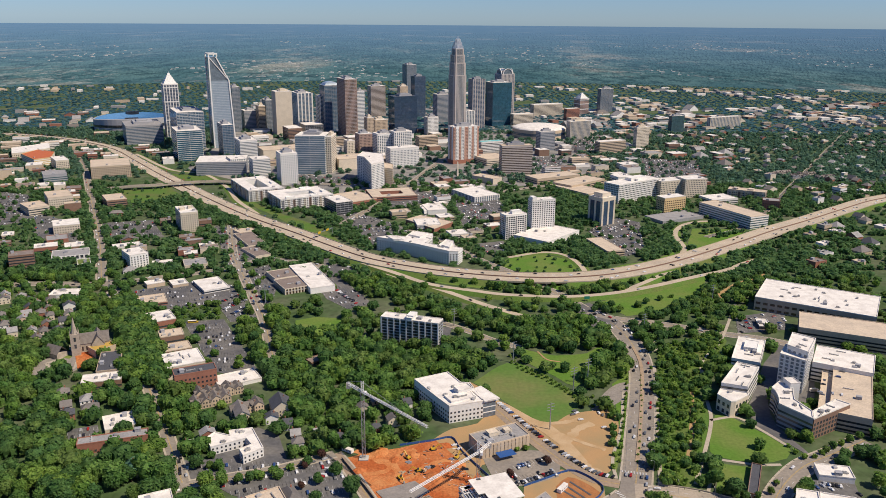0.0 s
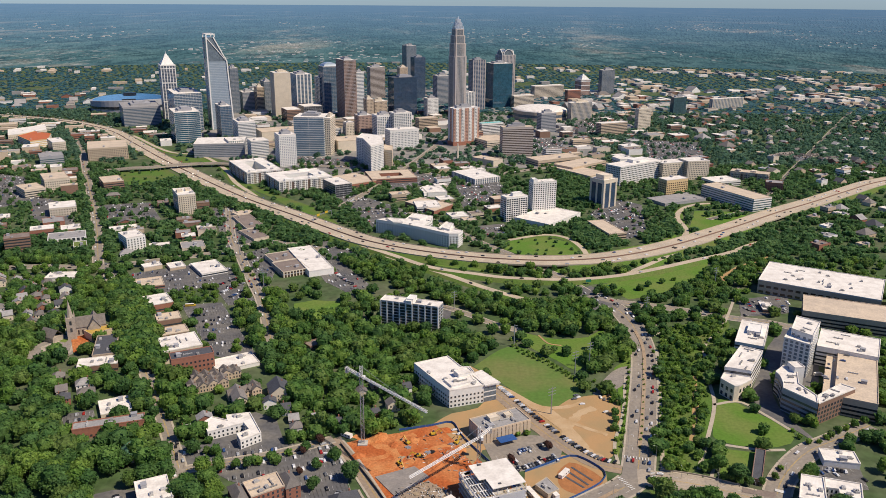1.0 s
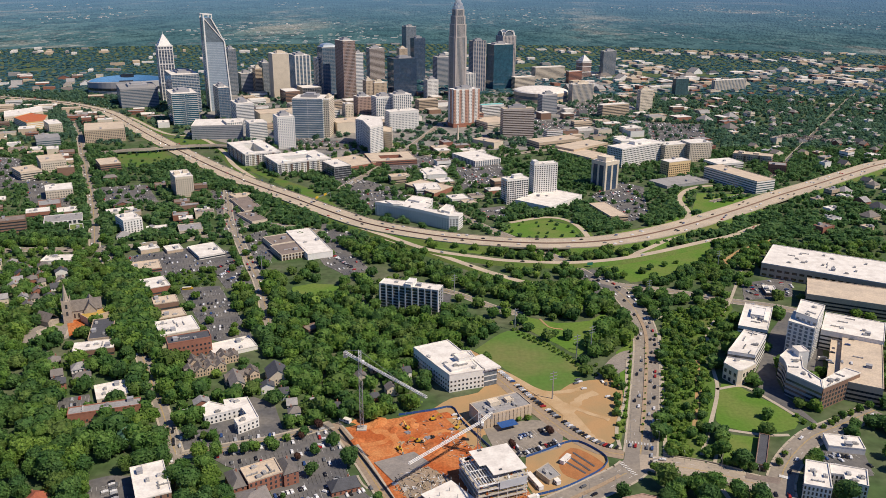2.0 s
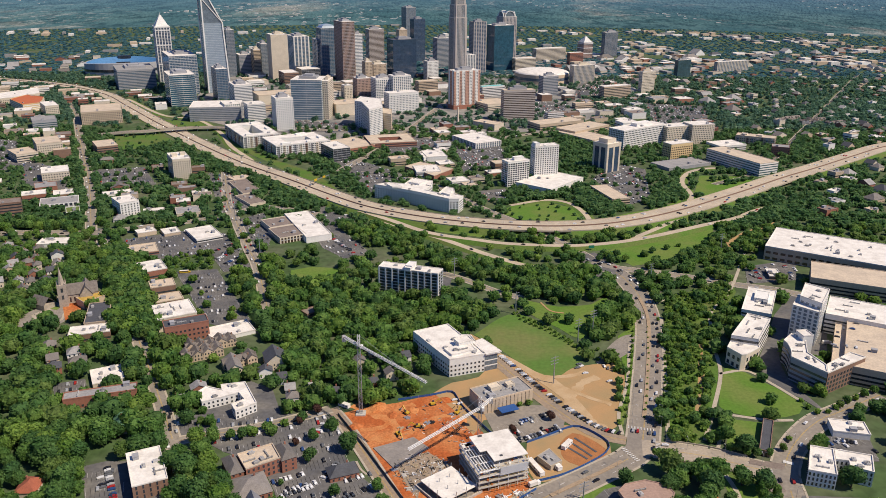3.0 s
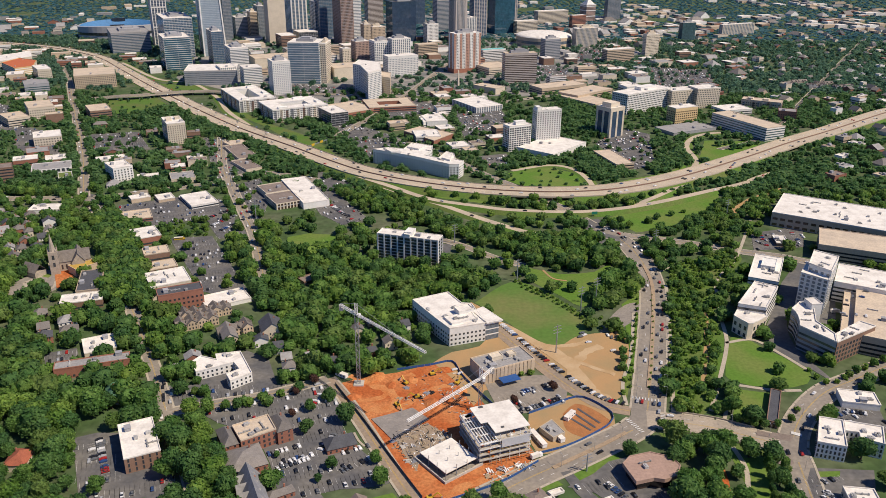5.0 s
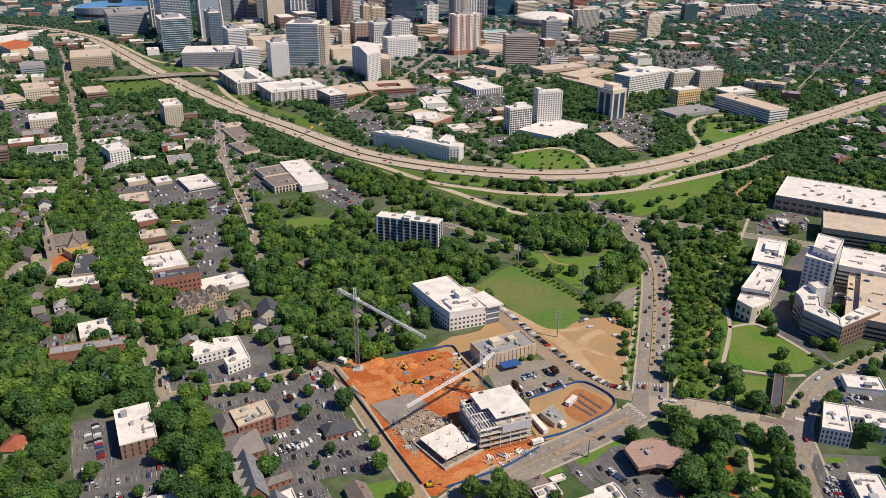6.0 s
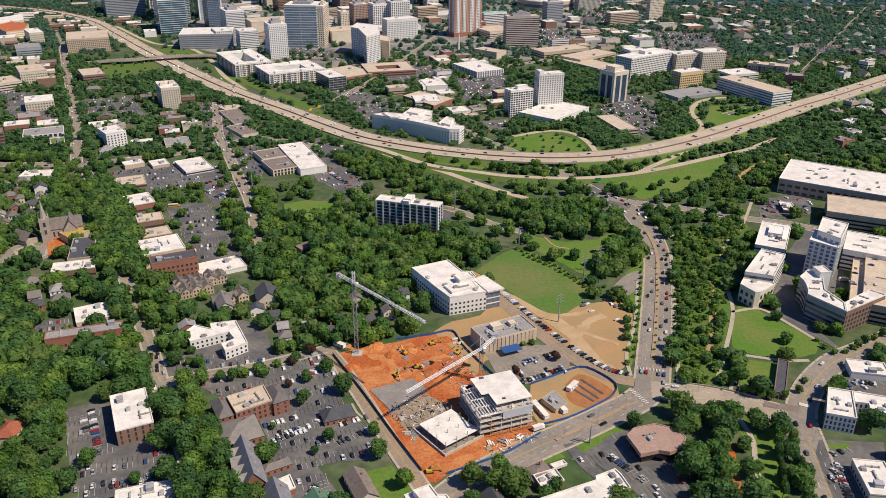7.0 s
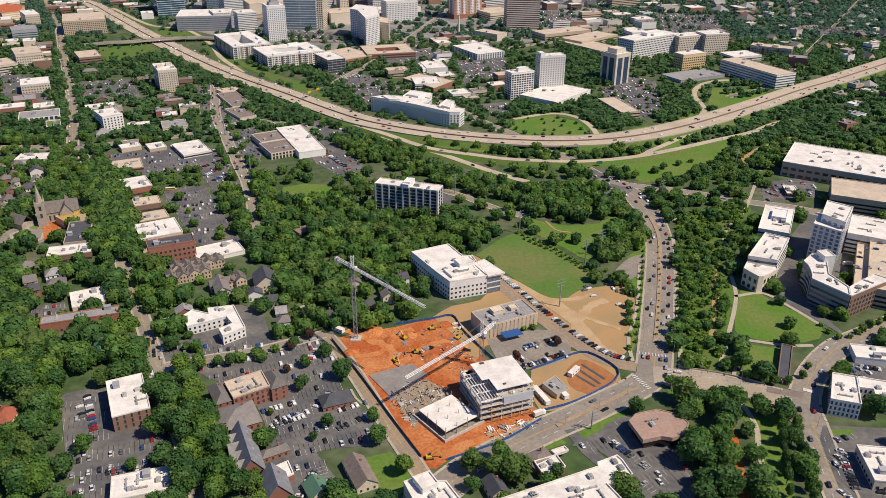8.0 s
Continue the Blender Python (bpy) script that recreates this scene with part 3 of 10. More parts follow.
def block(name, label, pts, h, style="single", wall=None, glass=None, roof=None, fh=3.8, ww=1.6, wh=1.8, gap=1.7, base=0.0, parapet=0.9, bits=4, coping=None, category="building", recess=0.0, bare=(), hold=True):
    """A flat-roofed building on a plan outline of any shape; bare lists the sides without windows."""
    wall, glass, roof = wall or W_WHITE, glass or G_DARK, roof or ROOF_WHITE
    if sum(a[0] * b[1] - b[0] * a[1] for a, b in zip(pts, pts[1:] + pts[:1])) < 0:
        pts = pts[::-1]
        bare = [len(pts) - 2 - k if k < len(pts) - 1 else k for k in bare]
    cx, cy = sum(p[0] for p in pts) / len(pts), sum(p[1] for p in pts) / len(pts)
    if hold:
        claim(pts, 2.0, True)
    top = thing(name, cx, cy, 0, label, category)
    loc = [(p[0] - cx, p[1] - cy) for p in pts]
    link("wall", prism(Shape(), inset(loc, recess) if recess else loc, base, h - (2.0 if recess else 0)).mesh("wall", glass if style == "glass" else wall), top)
    link("roof", prism(Shape(), inset(loc, 0.35), h - 0.3, h + 0.1).mesh("roof", roof), top)
    link("parapet", frame_ring(Shape(), loc, h - (2.0 if recess else 0.05), h + parapet, 0.1, 0.45).mesh("parapet", coping or (roof if roof in (ROOF_WHITE, ROOF_TAN, ROOF_PINK) else wall)), top)
    floors = max(1, int((h - base - 0.4) / fh))
    if style in ("band", "garage", "glass"):
        # garage style: black rings paint the dark of openings, nothing is cut
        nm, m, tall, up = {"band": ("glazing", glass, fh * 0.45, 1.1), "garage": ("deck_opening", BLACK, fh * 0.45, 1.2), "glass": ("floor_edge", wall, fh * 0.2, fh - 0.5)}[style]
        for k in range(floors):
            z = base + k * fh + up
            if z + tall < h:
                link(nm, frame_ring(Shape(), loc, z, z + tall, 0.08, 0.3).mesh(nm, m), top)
    else:
        me = Shape().box(-ww / 2, -0.12, 0, ww / 2, 0.12, wh).mesh("window", glass)
        joined = Shape()
        for i in range(len(loc)):
            a, b = Vector(loc[i]), Vector(loc[(i + 1) % len(loc)])
            ln = (b - a).length
            n = int((ln - 0.8) / (ww + gap))
            if i in bare or n < 1 or style == "none":
                continue
            turn = math.atan2(b.y - a.y, b.x - a.x)
            rear = style == "punched" or math.cos(turn) < -0.3
            c, s_ = math.cos(turn), math.sin(turn)
            for fl in range(floors):
                z = base + fl * fh + 1.0
                for k in range(n):
                    p = a.lerp(b, (k + 0.5) / n)
                    if rear:
                        vs = [(p.x + u * c - v * s_, p.y + u * s_ + v * c, z + e) for e in (0, wh) for u, v in ((-ww / 2, -0.12), (ww / 2, -0.12), (ww / 2, 0.12), (-ww / 2, 0.12))]
                        joined.add(vs, BOXF)
                    else:
                        link("window", me, top, p.x, p.y, z, math.degrees(turn))
        if joined.v:
            link("glazing", joined.mesh("glazing", glass), top)["kind"] = "stuff"
    rnd = random.Random(int(cx * 7 + cy * 13))
    p = np.array(inset(loc, 2.5))
    made = 0
    for _ in range(200):
        if made >= bits:
            break
        u, v = rnd.uniform(*sorted((p[:, 0].min(), p[:, 0].max()))), rnd.uniform(*sorted((p[:, 1].min(), p[:, 1].max())))
        if inside(np.array([u]), np.array([v]), p)[0]:
            me = ROOF_BITS[rnd.choice((0, 1, 2))]
            a = Vector(loc[1]) - Vector(loc[0])
            link(me.name.split(".")[0], me, top, u, v, h + 0.1, math.degrees(math.atan2(a.y, a.x)) + rnd.choice((0, 90)))
            made += 1
    return top


def rect(pts):
    """Centre, width, depth and turn of a four-cornered plan."""
    p = [Vector(q) for q in pts]
    c = (p[0] + p[1] + p[2] + p[3]) / 4
    u = (p[1] - p[0]) + (p[2] - p[3])
    return c.x, c.y, u.length / 2, ((p[3] - p[0]) + (p[2] - p[1])).length / 2, math.degrees(math.atan2(u.y, u.x))


def cube_ball(n):
    """A ball of quads."""
    vs, fs = [], []
    for ax in range(3):
        for sg in (-1, 1):
            o = len(vs)
            for i in range(n + 1):
                for j in range(n + 1):
                    q = [0.0, 0.0, 0.0]
                    q[ax], q[(ax + 1) % 3], q[(ax + 2) % 3] = sg, 2 * i / n - 1, 2 * j / n - 1
                    q = np.array(q)
                    vs.append(q / np.linalg.norm(q))
            for i in range(n):
                for j in range(n):
                    k = o + i * (n + 1) + j
                    f = (k, k + n + 1, k + n + 2, k + 1)
                    fs.append(f if sg > 0 else f[::-1])
    return np.array(vs), np.array(fs)


def tree_template(seed, lobes, tufts, size=0.30, squash=1.0, core=2):
    """Crown of a tree of height 1: leaf clumps on uneven lobes with a leafy core."""
    rs = np.random.RandomState(seed)
    cen = [(rs.uniform(-0.04, 0.04), rs.uniform(-0.04, 0.04), 0.62, 0.34)]
    for k in range(lobes):
        a = 6.283 * (k + rs.rand() * 0.7) / lobes
        q = rs.uniform(0.17, 0.28)
        cen.append((q * math.cos(a), q * math.sin(a), rs.uniform(0.40, 0.74), rs.uniform(0.17, 0.25)))
    vs, fs = [], []
    balls = [cube_ball(core), cube_ball(max(1, core - 1))]
    for i, (x, y, z, r) in enumerate(cen):
        bv, bf = balls[min(i, 1)]
        o = len(vs)
        w = 1 + rs.uniform(-0.16, 0.10, len(bv))
        vs += list(np.array((x, y, z)) + bv * (r * 0.9, r * 0.9, r * 0.9 * squash) * w[:, None])
        fs += [tuple(f + o) for f in bf]
    wts = np.array([c[3] ** 2 for c in cen])
    pick = rs.choice(len(cen), tufts, p=wts / wts.sum())
    for k in pick:
        x, y, z, r = cen[k]
        n = rs.normal(size=3)
        n[2] = n[2] * 0.9 + 0.35
        n /= np.linalg.norm(n)
        p = np.array((x, y, z)) + n * r * rs.uniform(0.9, 1.08) * (1, 1, squash)
        m = n + rs.normal(size=3) * 0.48
        m /= np.linalg.norm(m)
        u = np.cross(m, rs.normal(size=3))
        u /= np.linalg.norm(u)
        v = np.cross(m, u)
        s = size * r * rs.uniform(0.6, 1.3)
        o = len(vs)
        b = m * s * 0.35
        vs += [p + u * s - b, p + v * s * 0.9 - b * 0.6, p - u * s - b, p - v * s * 0.9 - b * 1.3]
        fs.append((o, o + 1, o + 2, o + 3))
    return np.array(vs), np.array(fs)


CROWNS = [tree_template(11 + k, 7 + k % 3, 640, 0.165, core=2) for k in range(4)]
CROWNS_MID = [tree_template(31 + k, 6, 140, 0.25, core=2) for k in range(4)]
CROWNS_BACK = [tree_template(71 + k, 3, 26, 0.45, core=1) for k in range(4)]
CROWNS_FAR = [tree_template(51 + k, 1, 2, 0.8, 0.6, core=1) for k in range(4)]


def canopy_dome(seed):
    """A low swell of distant treetops."""
    rs = np.random.RandomState(seed)
    n = 8
    vs = [(0.0, 0.0, 0.34)]
    for r, z in ((0.3, 0.25), (0.5, 0.0)):
        for i in range(n):
            a = 6.2832 * i / n
            q = r * rs.uniform(0.75, 1.2)
            vs.append((q * math.cos(a), q * math.sin(a), z * rs.uniform(0.8, 1.15)))
    fs = [(0, 1 + i, 1 + (i + 1) % n) for i in range(n)]
    for i in range(n):
        j = (i + 1) % n
        fs += [(1 + i, 1 + n + i, 1 + n + j), (1 + i, 1 + n + j, 1 + j)]
    return np.array(vs), np.array(fs)


CROWNS_HILL = [canopy_dome(91 + k) for k in range(4)]
TREES, SHRUBS = [], []


def trunk_mesh():
    sh = Shape().tube(0, 0, 0, 0.34, 0.030, 0.020, 7)
    for a in range(5):
        c, s = math.cos(a * 1.26), math.sin(a * 1.26)
        sh.beam((0, 0, 0.26), (0.2 * c, 0.2 * s, 0.56 + 0.05 * (a % 2)), 0.014)
    return sh.mesh("trunk", BARK)


def joined_trees(name, rows, crowns, leaf, label, sink=0.22, lean=0.0, soft=False):
    """Woods: all trees of a stretch joined."""
    vs, fs, o = [], [], 0
    rs = np.random.RandomState(len(rows))
    for x, y, h, wide, *lift in rows:
        cv, cf = crowns[rs.randint(len(crowns))]
        a = rs.rand() * 6.283
        c, s = math.cos(a), math.sin(a)
        p = np.stack([(cv[:, 0] * c - cv[:, 1] * s) * h * wide + x, (cv[:, 0] * s + cv[:, 1] * c) * h * wide + y, (cv[:, 2] - sink) * h + (lift[0] if lift else 0)], 1)
        p[:, 2] += lean * (np.hypot(p[:, 0], p[:, 1]) - math.hypot(x, y))
        vs.append(p)
        fs.append(cf + o)
        o += len(p)
    if vs:
        tagged(link(name, big_mesh(name, np.concatenate(vs), np.concatenate(fs), leaf, None, soft)), label, "trees", "", "stuff")


def forest(pts, spacing, hmin=9.0, hmax=15.0, seed=1, keep=0.92, ignore=False, wide=1.0):
    """Trees scattered over a polygon where nothing else stands."""
    p = np.array(pts, float)
    rs = np.random.RandomState(seed)
    if hmax > 13 and p[:, 1].mean() < 900:
        spacing, hmin, hmax = spacing * 1.25, hmin * 1.25, hmax * 1.16
    (xa, ya), (xb, yb) = p.min(0), p.max(0)
    gx, gy = np.meshgrid(np.arange(xa, xb, spacing), np.arange(ya, yb, spacing))
    gx, gy = gx + rs.uniform(-0.45, 0.45, gx.shape) * spacing, gy + rs.uniform(-0.45, 0.45, gx.shape) * spacing
    ok = inside(gx, gy, p) & (rs.rand(*gx.shape) < keep)
    for x, y in zip(gx[ok], gy[ok]):
        if ignore or free(x, y):
            TREES.append((x, y, rs.uniform(hmin, hmax), wide * rs.uniform(0.85, 1.2)))


def belt(pts, width, spacing, hmin, hmax, seed, keep=0.9):
    line = smooth(pts)
    left, right = [], []
    for i, q in enumerate(line):
        t = (line[min(i + 1, len(line) - 1)] - line[max(i - 1, 0)]).normalized()
        s = Vector((t.y, -t.x)) * width / 2
        left.append(tuple(q - s))
        right.append(tuple(q + s))
    forest(left + right[::-1], spacing, hmin, hmax, seed, keep)


def tree_row(pts, spacing, h, off=0.0, wide=0.8, seed=0):
    line = smooth(pts, 2.0)
    rs = random.Random(seed)
    run = 0.0
    for a, b in zip(line, line[1:]):
        run += (b - a).length
        if run >= spacing:
            run = 0.0
            t = (b - a).normalized()
            TREES.append((b.x + t.y * off + rs.uniform(-0.5, 0.5), b.y - t.x * off + rs.uniform(-0.5, 0.5), h * rs.uniform(0.8, 1.2), wide))


# ---- cars ----
CARS = []
PAINTS = [mat("car_paint_" + n, c, 0.3, 0.1, var=0.03) for n, c in (("white", (0.66, 0.66, 0.65)), ("silver", (0.36, 0.37, 0.38)), ("black", (0.018, 0.018, 0.02)), ("grey", (0.13, 0.135, 0.14)), ("red", (0.34, 0.025, 0.02)), ("blue", (0.03, 0.07, 0.19)))]
PAINT_NAMES = ("white", "silver", "black", "grey", "red", "blue")


def car_body(material):
    prof = [(-2.25, 0.35), (-2.3, 0.75), (-2.1, 0.95), (-1.0, 1.0), (1.35, 1.0), (2.1, 0.85), (2.25, 0.6), (2.2, 0.35)]
    n = len(prof)
    vs = [(x, y * (0.97 if z > 0.9 else 1), z) for y in (-0.9, 0.9) for x, z in prof]
    fs = [tuple(range(n)), tuple(range(2 * n - 1, n - 1, -1))] + [(i + 1 if i < n - 1 else 0, i, n + i, n + (i + 1 if i < n - 1 else 0)) for i in range(n)]
    sh = Shape().add(vs, fs)
    sh.box(-1.25, -0.68, 1.38, 0.45, 0.68, 1.48)
    return sh.mesh("car_body", material)


CAR_BODY = [car_body(m) for m in PAINTS]
CAR_GLASS = Shape().frustum(3.0, 1.66, 0.98, 1.72, 1.38, 1.40, -0.2).mesh("cabin_glass", G_DARK)
WHEEL = Shape().tube(0, 0, -0.11, 0.11, 0.33, n=10).mesh("wheel", BLACK)


def park(x, y, r, seed):
    CARS.append((x, y, r, seed))


def car_rows(cx, cy, r, rows, n, pitch=2.7, gap=16.0, fill=0.75, seed=3):
    """Rows of parked cars side by side, with painted bays."""
    rs = random.Random(seed)
    c, s = math.cos(radians(r)), math.sin(radians(r))
    sh = Shape()
    for k in range(rows):
        for i in range(n + 1):
            u, v = (i - n / 2) * pitch, (k - (rows - 1) / 2) * gap
            e = u - pitch / 2
            q = [(e - 0.07, v - 2.5), (e + 0.07, v - 2.5), (e + 0.07, v + 2.5), (e - 0.07, v + 2.5)]
            sh.add([(cx + a * c - b * s, cy + a * s + b * c, 0.30) for a, b in q], [(0, 1, 2, 3)])
            if i < n and rs.random() < fill:
                park(cx + u * c - v * s, cy + u * s + v * c, r + 90 * rs.choice((1, -1)) + rs.uniform(-2, 2), rs.random())
    tagged(link("bay_lines", sh.mesh("bay_lines", WHITE_LINE)), "white painted parking bay lines on asphalt", "road marking", "", "structure")


def park_along(pts, off, pitch, turn, fill, seed):
    """Cars parked side by side along a curve."""
    line = smooth(pts, 1.0)
    rs = random.Random(seed)
    run = 0.0
    for a, b in zip(line, line[1:]):
        run += (b - a).length
        if run >= pitch:
            run = 0.0
            t = (b - a).normalized()
            if rs.random() < fill:
                park(b.x + t.y * off, b.y - t.x * off, math.degrees(math.atan2(t.y, t.x)) + turn + rs.uniform(-3, 3), rs.random())


def fill_lot(pts, r, fill, seed):
    """Double rows of bays over a lot, where no walls stand and no car is parked yet."""
    p = np.array(pts, float)
    c, s = math.cos(radians(r)), math.sin(radians(r))
    m = p.mean(0)
    rs = random.Random(seed)
    loc = (p - m) @ np.array([[c, -s], [s, c]])
    sh = Shape()
    v = loc[:, 1].min() + 4.0
    k = 0
    while v < loc[:, 1].max() - 3:
        u = loc[:, 0].min()
        while u < loc[:, 0].max():
            x, y = m[0] + u * c - v * s, m[1] + u * s + v * c
            i, j = int((y - Y0) / CELL), int((x - X0) / CELL)
            near = any(abs(q[0] - x) < 3.2 and abs(q[1] - y) < 3.2 for q in CARS[-900:])
            if inside(np.array([x]), np.array([y]), p)[0] and 1 < i < TAKEN.shape[0] - 2 and not BUILT[i - 1:i + 2, j - 1:j + 2].any() and not near:
                for e in (-1.35, 1.35):
                    sh.add([(x + a * c - b * s, y + a * s + b * c, 0.30) for a, b in ((e - 0.07, -2.5), (e + 0.07, -2.5), (e + 0.07, 2.5), (e - 0.07, 2.5))], [(0, 1, 2, 3)])
                w = rs.random()
                if w < fill:
                    park(x, y, r + 90 * rs.choice((1, -1)) + rs.uniform(-2, 2), rs.random())
                elif w > (0.975 if y < 560 else 0.945) and k % 2 == 0:
                    TREES.append((x, y, rs.uniform(5, 9) if y < 560 else rs.uniform(7, 13), 1.0))
            u += 2.7
        v += 5.3 if k % 2 == 0 else 11.5
        k += 1
    if sh.v:
        tagged(link("bay_lines", sh.mesh("bay_lines", WHITE_LINE)), "white painted parking bay lines on asphalt", "road marking", "", "structure")


def traffic(name, off, spacing, seed, z=0.17):
    line = ROADS[name]
    rs = random.Random(seed)
    run, need = 0.0, rs.uniform(2, spacing)
    for a, b in zip(line, line[1:]):
        run += (b - a).length
        if run > need:
            run, need = 0.0, rs.uniform(0.4, 1.6) * spacing
            t = (b - a).normalized()
            CARS.append((b.x + t.y * off, b.y - t.x * off, math.degrees(math.atan2(t.y, t.x)) + (0 if off > 0 else 180), rs.random(), z))


def build_cars():
    rows = sorted(CARS, key=lambda q: q[1])
    far = {k: ([], [], [0]) for k in range(6)}
    for i, (x, y, r, s, *zz) in enumerate(rows):
        z = zz[0] if zz else 0.25
        k = 0 if s < 0.27 else 1 if s < 0.45 else 2 if s < 0.67 else 3 if s < 0.87 else 4 if s < 0.94 else 5
        if i < 122:
            ob = link("car", CAR_BODY[k], None, x, y, z, r)
            tagged(ob, PAINT_NAMES[k] + " car standing on the asphalt", "car", "cars")
            link("cabin_glass", CAR_GLASS, ob)
            for a in (-1.4, 1.4):
                for b in (-0.82, 0.82):
                    w = link("wheel", WHEEL, ob, a, b, 0.33)
                    w.rotation_euler = (radians(90), 0, 0)
        else:
            far[k][0].append((x, y, z, r))
    for k, (q, _, _) in far.items():
        sh = Shape()
        for x, y, z, r in q:
            c, s = math.cos(radians(r)), math.sin(radians(r))
            for x0, x1, yy, z0, z1, top in ((-2.25, 2.25, 0.9, 0.3, 0.98, 0.98), (-1.5, 1.1, 0.8, 0.98, 1.46, 0.7)):
                v = [(x0, -yy, z0), (x1, -yy, z0), (x1, yy, z0), (x0, yy, z0)]
                v += [(a * top, b * top, z1) for a, b, _ in v]
                sh.add([(x + a * c - b * s, y + a * s + b * c, z + e) for a, b, e in v], BOXF)
        if q:
            tagged(link("distant_cars", sh.mesh("distant_cars", PAINTS[k])), "far-off " + PAINT_NAMES[k] + " cars on streets and lots", "cars", "", "stuff")


# ---- special buildings ----
BRIDGES = [((118, 943), 34), ((475, 1146), 42), ((-246, 1172), 22), ((-803, 1910), 45)]
def deck_height(p):
    """The motorway lies at ground level in the west and climbs onto a bank."""
    t = max(0.0, min(1.0, (p.x + 330) / 130))
    return 0.7 + 4.3 * t * t * (3 - 2 * t)


def highway(pts):
    """The motorway: two concrete carriageways, barriers, grass banks and bridges."""
    line = smooth(pts, 10.0)
    n = len(line)
    zs = [deck_height(p) for p in line]

    def band(a, b, lo, hi, sh):
        strip(line, a, b, [max(0.0, z + lo) for z in zs], [z + hi for z in zs], sh)

    top = thing("motorway", 0, 0, 0, "pale concrete motorway on a grass bank with a dark median barrier", "motorway", "", "structure")
    for a, b in ((-18.5, -1.6), (1.6, 18.5)):
        sh = Shape()
        band(a, b, -1.2, 0, sh)
        link("carriageway", sh.mesh("carriageway", CONCRETE), top)
    sh = Shape()
    band(-1.6, 1.6, -1.2, -0.02, sh)
    link("median_strip", sh.mesh("median_strip", ROOF_BROWN), top)
    sh = Shape()
    band(-0.35, 0.35, -0.1, 1.1, sh)
    link("median_barrier", sh.mesh("median_barrier", W_BROWN), top)
    for a in (-18.9, 18.5):
        sh = Shape()
        band(a, a + 0.4, -1.2, 0.85, sh)
        link("side_barrier", sh.mesh("side_barrier", PAVING), top)
    sh = Shape()
    for i in range(n - 1):
        for s in (-1, 1):
            for k in (5.4, 9.0, 12.6):
                dashes([line[i], line[i].lerp(line[i + 1], 0.35)], s * k, 1, 0, max(zs[i], zs[i + 1]) + 0.04, sh, 0.35)
    link("lane_line", sh.mesh("lane_line", WHITE_LINE), top)["kind"] = "stuff"
    sh = Shape()
    for s in (-1, 1):
        vs, fs = [], []
        for i, p in enumerate(line):
            t = (line[min(i + 1, n - 1)] - line[max(i - 1, 0)]).normalized()
            o = Vector((t.y, -t.x)) * s
            a, b = p + o * 18.5, p + o * (20 + 1.8 * zs[i])
            vs += [(a.x, a.y, zs[i] - 0.25), (b.x, b.y, 0.02)]
            if i and not any((p - Vector(g)).length < w for g, w in BRIDGES):
                q = 2 * i
                fs.append((q - 2, q - 1, q + 1, q) if s > 0 else (q, q + 1, q - 1, q - 2))
        sh.add(vs, fs)
    link("bank", sh.mesh("bank", GRASS), top)
    for i in range(n - 1):
        t = (line[i + 1] - line[i]).normalized()
        s = Vector((t.y, -t.x)) * 23
        claim([tuple(line[i] - s - t), tuple(line[i + 1] - s + t), tuple(line[i + 1] + s + t), tuple(line[i] + s - t)])
        if any((line[i] - Vector(g)).length < w for g, w in BRIDGES) and i % 2 == 0 and zs[i] > 3:
            for k in (-16, -8, 0, 8, 16):
                c = line[i] + s / 23 * k
                link("bridge_pier", Shape().tube(c.x, c.y, 0, zs[i] - 1.2, 0.6, n=8).mesh("bridge_pier", W_CONC), top)
    ROADS["motorway"] = line


def overpass(name, pts, width, z):
    """A street carried over the motorway on a slab bridge."""
    line = smooth(pts, 6.0)
    n = len(line)
    zs = [0.3 + z * min(1.0, 4.0 * min(i, n - 1 - i) / n) for i in range(n)]
    sh = Shape()
    strip(line, -width / 2, width / 2, [max(0, q - 1.3) for q in zs], zs, sh)
    ob = tagged(link(name, sh.mesh(name, ASPHALT)), "street bridge over the motorway with concrete parapets", "bridge", "", "structure")
    for a in (-width / 2 - 0.4, width / 2):
        sh = Shape()
        strip(line, a, a + 0.4, [max(0, q - 1.5) for q in zs], [q + 1.0 for q in zs], sh)
        link("side_barrier", sh.mesh("side_barrier", PAVING), ob)
    sh = Shape()
    for s in (-0.25, 0.25):
        for i in range(n - 1):
            dashes([line[i], line[i + 1]], s, 1, 0, max(zs[i], zs[i + 1]) + 0.05, sh, 0.22)
    link("centre_line", sh.mesh("centre_line", YELLOW_LINE), ob)
    for i in range(n // 4, n - n // 4, 3):
        t = (line[i + 1] - line[i]).normalized()
        for k in (-0.35, 0.35):
            c = line[i] + Vector((t.y, -t.x)) * width * k
            link("bridge_pier", Shape().tube(c.x, c.y, 0, zs[i] - 1.3, 0.7, n=8).mesh("bridge_pier", W_CONC), ob)


